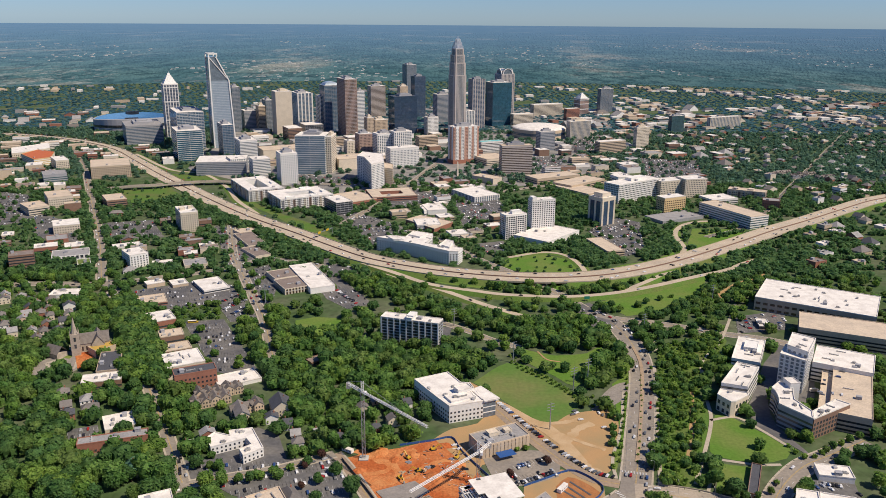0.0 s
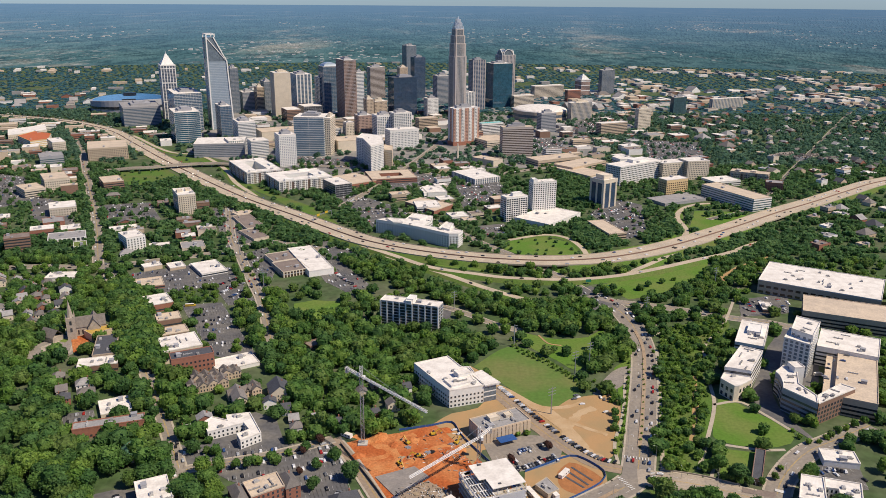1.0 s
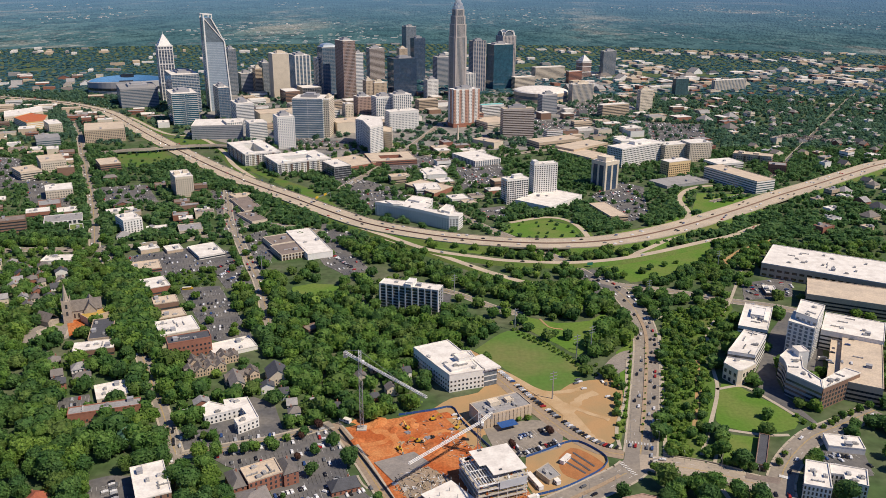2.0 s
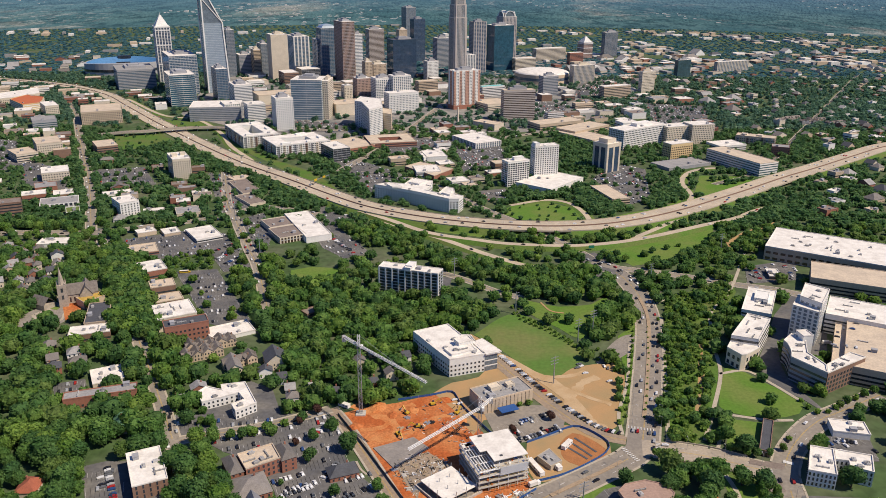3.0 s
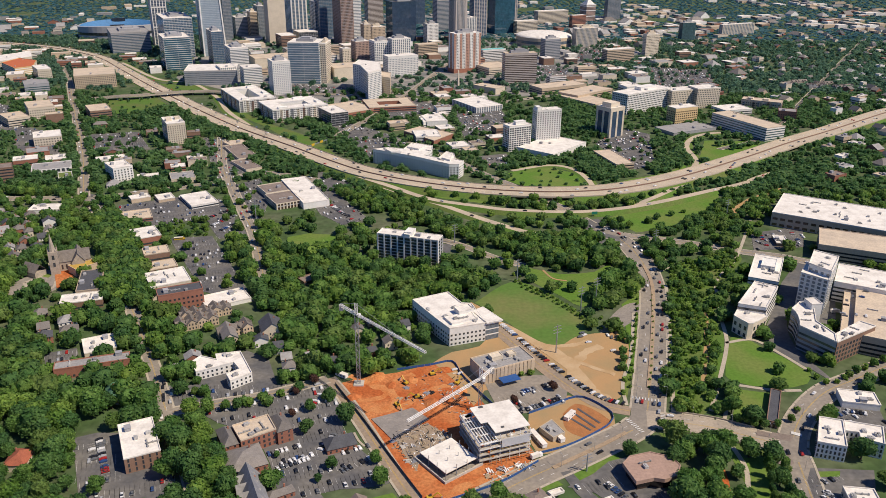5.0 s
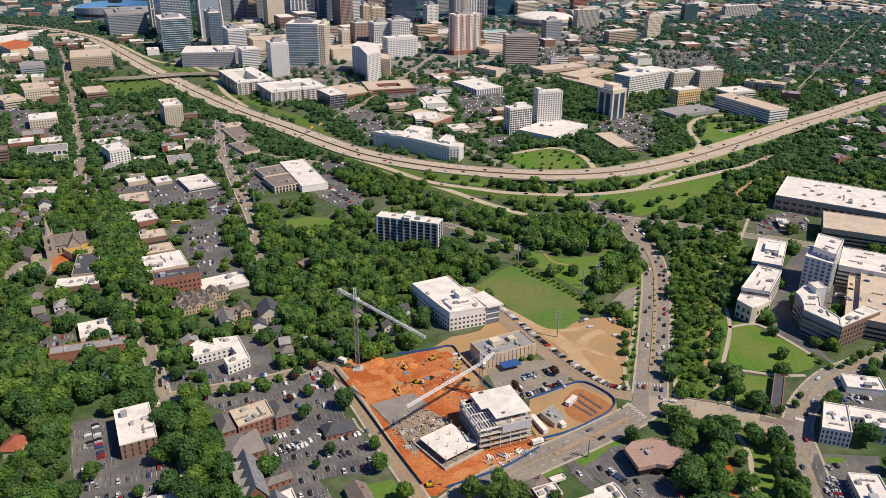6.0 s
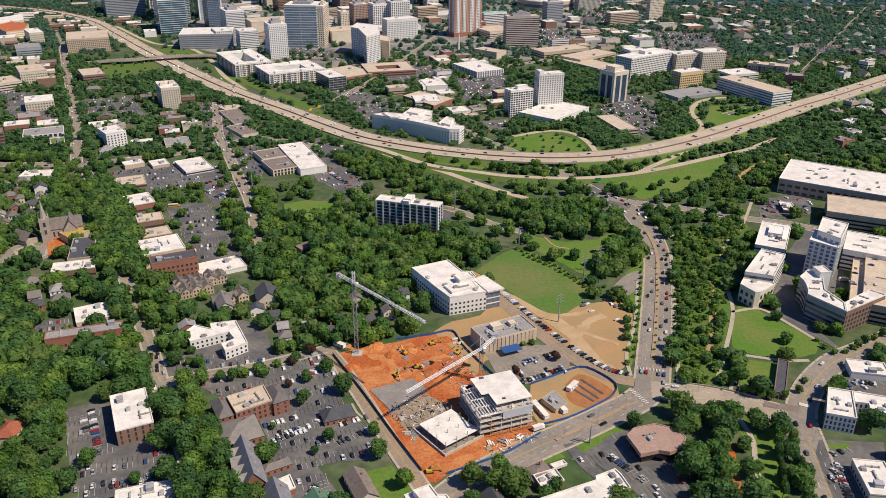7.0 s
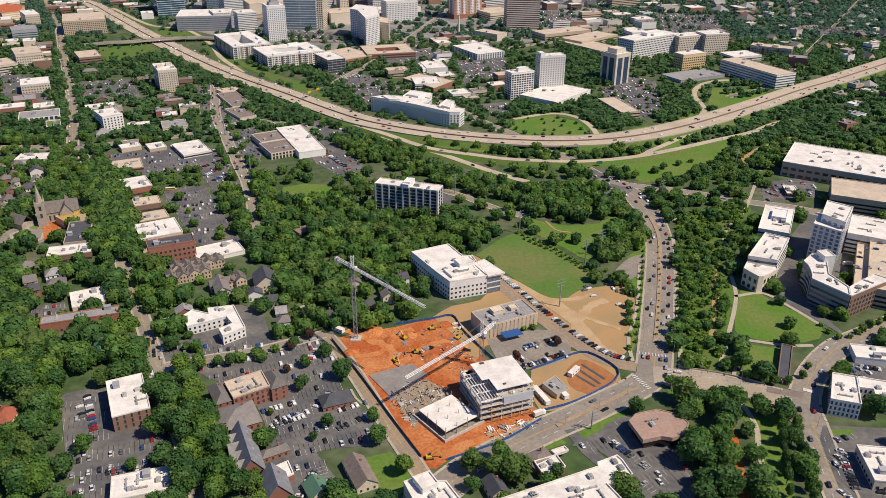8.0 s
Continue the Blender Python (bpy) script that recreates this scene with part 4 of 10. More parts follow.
def ramp(name, pts, width, z):
    line = smooth(pts, 8.0)
    n = len(line)
    zs = [z * min(1, i / 6, (n - 1 - i) / 6 + 0.1) + 0.25 for i in range(n)]
    sh = Shape()
    strip(line, -width / 2, width / 2, [0.0] * n, zs, sh)
    ob = tagged(link(name, sh.mesh(name, CONCRETE)), "pale concrete ramp road with grassy sides", "road", "", "structure")
    sh = Shape()
    for k in (-1, 1):
        vs, fs = [], []
        for i, p in enumerate(line):
            t = (line[min(i + 1, n - 1)] - line[max(i - 1, 0)]).normalized()
            o = Vector((t.y, -t.x)) * k
            a, b = p + o * width / 2, p + o * (width / 2 + 5)
            vs += [(a.x, a.y, zs[i] - 0.08), (b.x, b.y, 0.03)]
            if i:
                q = 2 * i
                fs.append((q - 2, q - 1, q + 1, q) if k > 0 else (q, q + 1, q - 1, q - 2))
        sh.add(vs, fs)
    link("bank", sh.mesh("bank", GRASS), ob)
    for a, b in zip(line, line[1:]):
        t = (b - a).normalized()
        s = Vector((t.y, -t.x)) * (width / 2 + 3)
        claim([tuple(a - s - t), tuple(b - s + t), tuple(b + s + t), tuple(a + s - t)])
    ROADS[name] = line


def spire_tower(name, label, x, y, w, d, h, r, apex=25, **kw):
    top = building(name, label, x, y, w, d, h, r, bits=0, **kw)
    sh = Shape().ring(w, d, h, h + 3, 0.8, 0.8)
    n = 6
    for k in range(n):
        u, v = 0.96 - 0.15 * k, 0.90 - 0.15 * k
        sh.frustum(w * u, d * u, h + apex * k / n, w * v, d * v, h + apex * (k + 0.8) / n)
        sh.frustum(w * (v - 0.06), d * (v - 0.06), h + apex * (k + 0.8) / n, w * (v - 0.06), d * (v - 0.06), h + apex * (k + 1) / n)
    sh.tube(0, 0, h + apex, h + apex * 1.25, 0.5, 0.15)
    link("crown", sh.mesh("crown", W_WHITE), top)
    for k in (0.36, 0.7, 0.96):
        link("stone_band", Shape().ring(w, d, h * k - 2.2, h * k, 0.6, 0.5).mesh("stone_band", W_WHITE), top)


def slant_tower(name, label, x, y, w, d, h, r):
    """A glass tower that narrows upwards, edged in white, with an open frame over its sloping top."""
    top = thing(name, x, y, r, label, "tower")
    claim_box(x, y, w, d, r)
    a, b = w / 2, d / 2

    def half(z):
        """How far the sloping side stands from the middle at a height."""
        return a * (1 - 0.32 * z / h)

    k0, hi = 0.84 * h, h * 1.13
    vs = [(-a, -b, 0), (a, -b, 0), (a, b, 0), (-a, b, 0), (-a, -b, k0), (half(k0), -b, k0), (half(k0), b, k0), (-a, b, k0)]
    link("glass_wall", mesh("glass_wall", vs, BOXF, G_PALE), top)
    e = half(k0)
    vs = [(-a, -b, k0), (e, -b, k0), (e, b, k0), (-a, b, k0), (-a, -b, hi), (-a * 0.35, -b, hi), (-a * 0.35, b, hi), (-a, b, hi)]
    link("upper_glass", mesh("upper_glass", vs, BOXF, G_GREY), top)
    sh = Shape()
    for k in range(1, int(k0 / 4)):
        z = k * 4.0
        q = half(z)
        sh.box(-a - 0.1, -b - 0.12, z - 0.35, q + 0.1, -b + 0.3, z)
        sh.box(q - 0.4, -b, z - 0.35, q + 0.12, b, z)
        sh.box(-a - 0.12, -b, z - 0.35, -a + 0.3, b, z)
    link("floor_edge", sh.mesh("floor_edge", W_SILVER), top)["kind"] = "stuff"
    sh = Shape()
    fr = hi + 7
    for yy in (-b - 0.4, b + 0.4):
        sh.beam((-a, yy, 0), (-a, yy, fr), 3.0)
        sh.beam((a, yy, 0), (e, yy, k0), 3.0)
        sh.beam((e, yy, k0), (-a * 0.35, yy, hi), 2.6)
        sh.beam((-a * 0.25, yy, hi), (-a * 0.25, yy, fr), 2.4)
        sh.beam((-a, yy, fr), (-a * 0.2, yy, fr), 3.0)
        sh.beam((-a, yy, hi), (e, yy, k0), 1.8)
    sh.beam((-a, -b, fr), (-a, b, fr), 2.4)
    sh.beam((-a * 0.25, -b, fr), (-a * 0.25, b, fr), 2.0)
    link("crown_frame", sh.mesh("crown_frame", W_WHITE), top, label="open white steel crown frame")


def dome_tower(name, label, x, y, w, d, h, r):
    top = building(name, label, x, y, w, d, h, r, "glass", W_GREY, G_BLUE, bits=0)
    sh = Shape().frustum(w * 0.9, d * 0.9, h, w * 0.75, d * 0.75, h + 5)
    sh.frustum(w * 0.75, d * 0.75, h + 5, w * 0.5, d * 0.5, h + 8.5)
    sh.frustum(w * 0.5, d * 0.5, h + 8.5, w * 0.15, d * 0.15, h + 10.5)
    link("crown", sh.mesh("crown", G_PALE), top)


def crown_tower(name, label, x, y, w, d, h, r):
    """The tallest tower: stone shafts that step back to a crown of silver rods."""
    top = thing(name, x, y, r, label, "tower")
    claim_box(x, y, w, d, r)
    steps = ((1.08, 0.0, 0.70), (1.0, 0.70, 0.84), (0.88, 0.84, 0.93), (0.74, 0.93, 1.0))
    for s, z0, z1 in steps:
        sh = Shape()
        sh.box(-w * s / 2, -d * s * 0.43, h * z0, w * s / 2, d * s * 0.43, h * z1)
        sh.box(-w * s * 0.43, -d * s / 2, h * z0, w * s * 0.43, d * s / 2, h * z1)
        link("shaft", sh.mesh("shaft", W_PALE), top)
        sh = Shape()
        n = 7
        for k in range(n):
            c = (k - (n - 1) / 2) * w * s * 0.66 / n
            for q in (-1, 1):
                e = q * d * s / 2
                sh.box(c - 0.9, min(e, e + q * 0.15), h * z0, c + 0.9, max(e, e + q * 0.15), h * z1 - 2)
                sh.box(min(e, e + q * 0.15), c - 0.9, h * z0, max(e, e + q * 0.15), c + 0.9, h * z1 - 2)
        link("glazing", sh.mesh("glazing", G_GREY), top)["kind"] = "stuff"
    sh = Shape()
    for k, (s, z0, z1) in enumerate(((0.62, 1.0, 1.035), (0.48, 1.035, 1.07), (0.30, 1.07, 1.105))):
        sh.ring(w * s, d * s, h * z0, h * z0 + 1.5, 1.0)
        for i in range(7):
            c = (i - 3) * w * s / 6.2
            for q in (-1, 1):
                sh.box(c - 0.45, q * d * s / 2 - 0.45, h * z0, c + 0.45, q * d * s / 2 + 0.45, h * z1 + 2 - abs(i - 3))
                sh.box(q * w * s / 2 - 0.45, c - 0.45, h * z0, q * w * s / 2 + 0.45, c + 0.45, h * z1 + 2 - abs(i - 3))
    sh.frustum(w * 0.2, d * 0.2, h, 1, 1, h * 1.14)
    link("crown", sh.mesh("crown", W_SILVER), top, label="stepped silver crown of rods")


def arch_tower(name, label, x, y, w, d, h, r):
    """Pale piers up to a stepped crown outlined by white arches on all four sides."""
    top = building(name, label, x, y, w, d, h, r, "piers", W_PALE, G_NAVY, bits=0, piers=5.0, share=0.55)
    n = 14
    link("upper_storeys", Shape().box(-w * 0.36, -d * 0.36, h, w * 0.36, d * 0.36, h + w * 0.22).mesh("upper_storeys", W_PALE), top)
    for turn in (0, 90, 180, 270):
        sh, ln, off = Shape(), (w if turn % 180 == 0 else d), (d if turn % 180 == 0 else w)
        for k in range(n):
            a0, a1 = math.pi * k / n, math.pi * (k + 1) / n
            sh.beam((ln * 0.36 * math.cos(a0), -off * 0.44, h + ln * 0.35 * math.sin(a0)), (ln * 0.36 * math.cos(a1), -off * 0.44, h + ln * 0.35 * math.sin(a1)), 1.7)
        link("crown_arch", sh.mesh("crown_arch", W_WHITE), top, r=turn)
        vs = [(ln * 0.34 * math.cos(math.pi * k / n), yy, h + ln * 0.33 * math.sin(math.pi * k / n)) for k in range(n + 1) for yy in (-off * 0.42, -off * 0.1)]
        fs = [(2 * k, 2 * k + 1, 2 * k + 3, 2 * k + 2) for k in range(n)] + [tuple(range(0, 2 * n + 2, 2))]
        link("crown_glass", mesh("crown_glass", vs, fs, G_GREY), top, r=turn)


def bay_tower(name, label, x, y, w, d, h, r):
    top = building(name, label, x, y, w, d, h, r, "punched", W_SALMON, G_DARK, bits=3, fh=3.2, ww=1.2, gap=2.0)
    link("plinth", Shape().ring(w, d, 0, 9, 0.5, 0.7).mesh("plinth", W_BRICK), top)
    for c in (-0.36, -0.14, 0.14, 0.36):
        me = Shape().box(-w * 0.06, -d / 2 - 0.6, 9, w * 0.06, -d / 2 + 0.2, h + 2).mesh("bay", W_WHITE)
        link("bay", me, top, c * w, 0, 0)
        sh = Shape()
        for k in range(int((h - 12) / 3.2)):
            for e in (-0.5, 0.5):
                sh.box(e * w * 0.055 - 0.7, -d / 2 - 0.7, 10 + k * 3.2, e * w * 0.055 + 0.7, -d / 2 - 0.55, 11.7 + k * 3.2)
        link("bay_glazing", sh.mesh("bay_glazing", G_DARK), top, c * w, 0, 0)["kind"] = "stuff"
    for c in (-0.3, 0.3):
        me = Shape().box(-w / 2 - 0.6, -d * 0.1, 9, -w / 2 + 0.2, d * 0.1, h + 2).mesh("bay", W_WHITE)
        link("bay", me, top, 0, c * d, 0)


def arena(x, y, rad, h):
    top = thing("arena", x, y, 0, "round sports arena with a pale shallow dome roof", "arena")
    claim([(x + rad * 1.1 * math.cos(a / 3), y + rad * math.sin(a / 3)) for a in range(19)])
    link("wall", Shape().tube(0, 0, 0, h, rad, n=40).mesh("wall", W_TAN), top)
    link("window_band", Shape().tube(0, 0, h * 0.35, h * 0.65, rad + 0.3, n=40).mesh("window_band", G_GREY), top)
    sh = Shape()
    for k in range(6):
        a, b = k / 6, (k + 1) / 6
        sh.tube(0, 0, h + 10 * math.sin(a * 1.57), h + 10 * math.sin(b * 1.57), rad * math.cos(a * 1.45), rad * math.cos(b * 1.45), 40)
    link("dome", sh.mesh("dome", ROOF_WHITE), top)


def stadium(x, y, rad, h):
    top = thing("stadium", x, y, 20, "open oval stadium with blue seats and grey walls", "stadium")
    claim([(x + rad * 1.2 * math.cos(a / 3), y + rad * 1.1 * math.sin(a / 3)) for a in range(19)])
    n = 48

    def ovals(levels, name, m):
        vs = [(q * rad * 1.15 * math.cos(6.2832 * i / n), q * rad * math.sin(6.2832 * i / n), z * h * (1 + 0.22 * abs(math.sin(6.2832 * i / n)))) for q, z in levels for i in range(n)]
        fs = [(j * n + i, j * n + (i + 1) % n, (j + 1) * n + (i + 1) % n, (j + 1) * n + i) for j in range(len(levels) - 1) for i in range(n)]
        return link(name, mesh(name, vs, fs, m), top)

    ovals([(1.0, 0), (1.0, 1.0), (0.95, 1.02)], "outer_wall", W_GREY)
    ovals([(0.95, 1.02), (0.78, 0.62), (0.77, 0.5), (0.52, 0.08)], "seating", STADIUM_BLUE)
    ovals([(1.01, 0.35), (1.015, 0.55)], "window_band", G_DARK)
    link("pitch", Shape().box(-rad * 0.5, -rad * 0.3, 0, rad * 0.5, rad * 0.3, 1).mesh("pitch", LAWN), top)
    for s in (-1, 1):
        link("scoreboard", Shape().box(-18, -3, h * 0.6, 18, 3, h * 1.35).mesh("scoreboard", G_DARK), top, 0, s * rad * 0.9)


def church(x, y, r):
    top = thing("church", x, y, r, "gothic stone church with a tall spired tower and grey slate roof", "church")
    claim_box(x + 12, y + 12, 40, 34, r)
    sh = Shape().box(-4, -4, 0, 4, 4, 22)
    for a in (-3.6, 3.6):
        for b in (-3.6, 3.6):
            sh.frustum(1.0, 1.0, 22, 0.1, 0.1, 27, 0, 0)
            sh.v[-8:] = [(v[0] + a, v[1] + b, v[2]) for v in sh.v[-8:]]
    link("tower", sh.mesh("tower", W_STONE), top)
    link("spire", Shape().tube(0, 0, 22, 39, 3.0, 0.1, 8).mesh("spire", W_STONE), top)
    for k in (8, 15):
        link("louvre", Shape().box(-1, -4.1, k, 1, 4.1, k + 4).mesh("louvre", G_DARK), top)
        link("louvre", Shape().box(-4.1, -1, k, 4.1, 1, k + 4).mesh("louvre", G_DARK), top)
    for nm, w, d, h, ox, oy, turn in (("nave", 13, 30, 9, 15, 9, 90), ("transept", 11, 24, 9, 20, 9, 0)):
        sh = Shape().box(-w / 2, -d / 2, 0, w / 2, d / 2, h)
        for s in (-1, 1):
            sh.add([(-w / 2, s * d / 2, h), (w / 2, s * d / 2, h), (0, s * d / 2, h + 8.5)], [(0, 1, 2) if s < 0 else (2, 1, 0)])
        b = link(nm, sh.mesh(nm, W_STONE), top, ox, oy, 0, turn)
        link("roof", Shape().gable(w, d, h - 0.1, h + 8.8).mesh("roof", SLATE), b)
        link("glazing", panes(w, d, 8, 1.4, 4.5, 2.2, G_DARK, 2.0), b)
    ch = link("chapel", Shape().box(-6, -9, 0, 6, 9, 5).mesh("chapel", W_STONE), top, -18, 4, 0, 40)
    link("roof", Shape().gable(12, 18, 4.9, 11.5).mesh("roof", SLATE), ch)


def frame_building(x, y, w, d, h, r):
    """A concrete and steel frame under construction: open beams on one side, a white roof deck on the other."""
    top = thing("building_frame", x, y, r, "half-built office of thin concrete floors and steel columns", "building site")
    claim_box(x, y, w, d, r)
    n = 5
    fh = h / n
    rs = random.Random(8)
    for k in range(1, n):
        u0 = -w / 2 if k < n - 1 else -w * 0.17
        link("floor_slab", Shape().box(u0, -d / 2, k * fh - 0.28, w / 2, d / 2, k * fh).mesh("floor_slab", W_CONC), top)
        sh = Shape().ring(w, d, k * fh - 0.75, k * fh - 0.3, 0.35, 0.1)
        link("edge_beam", sh.mesh("edge_beam", WHITE_PAINT if k > 2 else W_CONC), top)
        sh = Shape().ring(w, d, k * fh + 1.0, k * fh + 1.12, 0.08, -0.2)
        link("guard_rail", sh.mesh("guard_rail", YELLOW_LINE), top)
    link("roof_deck", Shape().box(-w * 0.17, -d * 0.42, h - 0.4, w / 2 + 0.3, d / 2, h).add([(-w * 0.30, -d * 0.05, h - 0.4), (-w * 0.17, -d * 0.05, h - 0.4), (-w * 0.17, d / 2, h - 0.4), (-w * 0.30, d / 2, h - 0.4), (-w * 0.30, -d * 0.05, h), (-w * 0.17, -d * 0.05, h), (-w * 0.17, d / 2, h), (-w * 0.30, d / 2, h)], BOXF).mesh("roof_deck", ROOF_WHITE), top, label="white metal roof deck")
    me = Shape().box(-0.2, -0.2, 0, 0.2, 0.2, (n - 1) * fh + 1.2).mesh("column", W_GREY)
    tall = Shape().box(-0.2, -0.2, 0, 0.2, 0.2, h - 0.4).mesh("column", WHITE_PAINT)
    nx, ny = 6, 5
    for i in range(nx):
        for j in range(ny):
            u = (i / (nx - 1) - 0.5) * (w - 1.2)
            link("column", tall if u > -w * 0.17 else me, top, u, (j / (ny - 1) - 0.5) * (d - 1.2))
    z = (n - 1) * fh
    for i in range(7):
        u = -w / 2 + 0.6 + i * w * 0.33 / 6
        link("roof_joist", Shape().beam((u, -d / 2, z), (u, d / 2, z), 0.55 if i in (0, 3, 6) else 0.3).mesh("roof_joist", WHITE_PAINT), top)
    for i in range(5):
        v = (i / 4 - 0.5) * (d - 0.8)
        link("roof_girder", Shape().beam((-w / 2, v, z - 0.1), (-w * 0.17, v, z - 0.1), 0.5).mesh("roof_girder", WHITE_PAINT), top)
    for i in range(3):
        link("metal_decking", Shape().box(-2.2, -1.6, 0, 2.2, 1.6, 0.15).mesh("metal_decking", ROOF_WHITE), top, -w * (0.30 + 0.06 * i), d * (0.42 - 0.02 * i), z + 0.35, 4 * i)
    link("core", Shape().box(-4, -3, 0, 4, 3, h - 0.5).mesh("core", W_GREY), top, w * 0.05, d * 0.2)
    link("cladding", Shape().box(-w * 0.08, -d / 2 - 0.35, h - 2.4 * fh, w * 0.46, -d / 2 - 0.15, h - fh * 1.0).mesh("cladding", W_SILVER), top, label="sheets of grey weather netting")
    link("roof_hatch", Shape().box(-1.3, -0.8, 0, 1.3, 0.8, 0.5).mesh("roof_hatch", ROOF_DARK), top, -w * 0.1, d * 0.44, h)
    link("roof_hatch", Shape().box(-0.9, -0.7, 0, 0.9, 0.7, 0.4).mesh("roof_hatch", ROOF_DARK), top, w * 0.02, -d * 0.3, h)
    for k in range(1, n):
        for _ in range(6):
            a, b = rs.uniform(-0.42, 0.42) * w, rs.uniform(-0.47, -0.25) * d
            q = rs.uniform(0.6, 1.6)
            link("stacked_boards", Shape().box(-q, -0.6, 0, q, 0.6, q * 0.8).mesh("stacked_boards", rs.choice((TIMBER, TARP, WHITE_PAINT, ORANGE_PAINT))), top, a, b, k * fh, rs.uniform(0, 90))
    for k in range(9):
        u = -w * 0.3 + k * w * 0.1
        sh = Shape().beam((u, -d / 2 - 2.2, 0), (u, -d / 2 - 2.2, fh * 1.3), 0.2)
        sh.beam((u, -d / 2 - 2.2, fh * 0.9), (u + w * 0.1, -d / 2 - 2.2, fh * 0.9), 0.25)
        link("scaffold", sh.mesh("scaffold", TIMBER), top)
    return top


def slab_deck(x, y, w, d, h, r):
    top = thing("podium_deck", x, y, r, "new white concrete deck on columns over a dark basement", "building site")
    claim_box(x, y, w, d, r)
    link("deck", Shape().box(-w / 2, -d / 2, h - 0.5, w / 2, d / 2, h).mesh("deck", ROOF_WHITE), top)
    link("retaining_wall", Shape().ring(w, d, 0, h * 0.32, 0.7, 2.4).mesh("retaining_wall", W_CONC), top)
    link("basement_floor", Shape().box(-w / 2 - 1.6, -d / 2 - 1.6, 0.02, w / 2 + 1.6, d / 2 + 1.6, 0.3).mesh("basement_floor", GRAVEL), top)
    me = Shape().box(-0.16, -0.16, 0, 0.16, 0.16, h + 2.6).mesh("column", STEEL)
    for i in range(4):
        for j in range(4):
            link("column", me, top, (i / 3 - 0.5) * (w - 0.4), (j / 3 - 0.5) * (d - 0.4))
    for i in range(4):
        link("wall_form", Shape().box(-2.5, -0.2, 0, 2.5, 0.2, 1.6).mesh("wall_form", TIMBER), top, (i / 3 - 0.5) * (w - 6), -d / 2 - 1.5, 0.3)


def haul_track(pts, width, seed, material=None, label="pale wheel-worn haul track over the red clay"):
    """Wheel-worn clay, a little proud of the rest."""
    rs = random.Random(seed)
    line = smooth(pts, 3.0)
    left, right = [], []
    for i, p in enumerate(line):
        t = (line[min(i + 1, len(line) - 1)] - line[max(i - 1, 0)]).normalized()
        a, b = width * rs.uniform(0.35, 0.65), width * rs.uniform(0.35, 0.65)
        left.append((p.x - t.y * a, p.y + t.x * a))
        right.append((p.x + t.y * b, p.y - t.x * b))
    area("haul_track", right + left[::-1], material or CLAY_PALE, label, "ground", 0.13, False)


def spoil_heap(x, y, rad, h, seed, material, label):
    rs = random.Random(seed)
    n, vs, fs = 12, [(0, 0, h)], []
    for k, q in ((0.35, 0.86), (0.7, 0.4), (1.0, 0.0)):
        for i in range(n):
            a = 6.2832 * i / n
            e = rad * k * rs.uniform(0.8, 1.2)
            vs.append((e * math.cos(a) * 1.3, e * math.sin(a), h * q * rs.uniform(0.8, 1.15) + 0.1))
    fs += [(0, 1 + i, 1 + (i + 1) % n) for i in range(n)]
    for j in range(2):
        for i in range(n):
            fs.append((1 + j * n + i, 1 + (j + 1) * n + i, 1 + (j + 1) * n + (i + 1) % n, 1 + j * n + (i + 1) % n))
    tagged(link("clay_mound", mesh("clay_mound", vs, fs, material), None, x, y, 0, seed * 37), label, "earth heap", "earth heaps on the site")


def lattice(p, q, s, t, sh):
    """A square lattice boom from p to q."""
    p, q = Vector(p), Vector(q)
    u = (q - p).normalized()
    a = u.cross(Vector((0, 0, 1)) if abs(u.z) < 0.9 else Vector((1, 0, 0))).normalized() * s / 2
    b = u.cross(a).normalized() * s / 2
    c = [a + b, a - b, -a - b, -a + b]
    n = max(2, int((q - p).length / (s * 1.3)))
    for e in c:
        sh.beam(p + e, q + e, t)
    for k in range(n):
        m0, m1 = p.lerp(q, k / n), p.lerp(q, (k + 1) / n)
        for i in range(4):
            e, f = (c[i], c[(i + 1) % 4]) if k % 2 else (c[(i + 1) % 4], c[i])
            sh.beam(m0 + e, m1 + f, t * 0.7)


def tower_crane(x, y, h, tip, tail):
    top = thing("tower_crane", x, y, 0, "white lattice tower crane with a counterweight", "crane")
    sh = Shape()
    lattice((0, 0, 0), (0, 0, h), 2.2, 0.28, sh)
    link("mast", sh.mesh("mast", STEEL), top)
    sh = Shape()
    lattice((0, 0, h), (tip[0] - x, tip[1] - y, h + 0.5), 1.2, 0.24, sh)
    link("jib", sh.mesh("jib", WHITE_PAINT), top)
    sh = Shape()
    lattice((0, 0, h), (tail[0] - x, tail[1] - y, h + 0.5), 1.5, 0.26, sh)
    link("counter_jib", sh.mesh("counter_jib", WHITE_PAINT), top)
    sh = Shape()
    lattice((0, 0, h), (0, 0, h + 8), 1.6, 0.35, sh)
    link("tower_head", sh.mesh("tower_head", WHITE_PAINT), top)
    a, b = Vector((tip[0] - x, tip[1] - y, h + 1.5)), Vector((tail[0] - x, tail[1] - y, h + 1.5))
    sh = Shape().beam((0, 0, h + 8), a * 0.6 + Vector((0, 0, (h + 1.5) * 0.4)), 0.16)
    sh.beam((0, 0, h + 8), b, 0.16)
    link("tie_cable", sh.mesh("tie_cable", STEEL), top)
    link("counterweight", Shape().box(-1.4, -1.4, -3.0, 1.4, 1.4, 0.8).mesh("counterweight", W_CONC), top, b.x * 0.92, b.y * 0.92, h)
    link("cab", Shape().box(1.2, -1.0, -2.2, 3.0, 1.0, 0.2).mesh("cab", WHITE_PAINT), top, 0, 0, h)
    link("footing", Shape().box(-3.5, -3.5, 0, 3.5, 3.5, 0.9).mesh("footing", W_CONC), top)


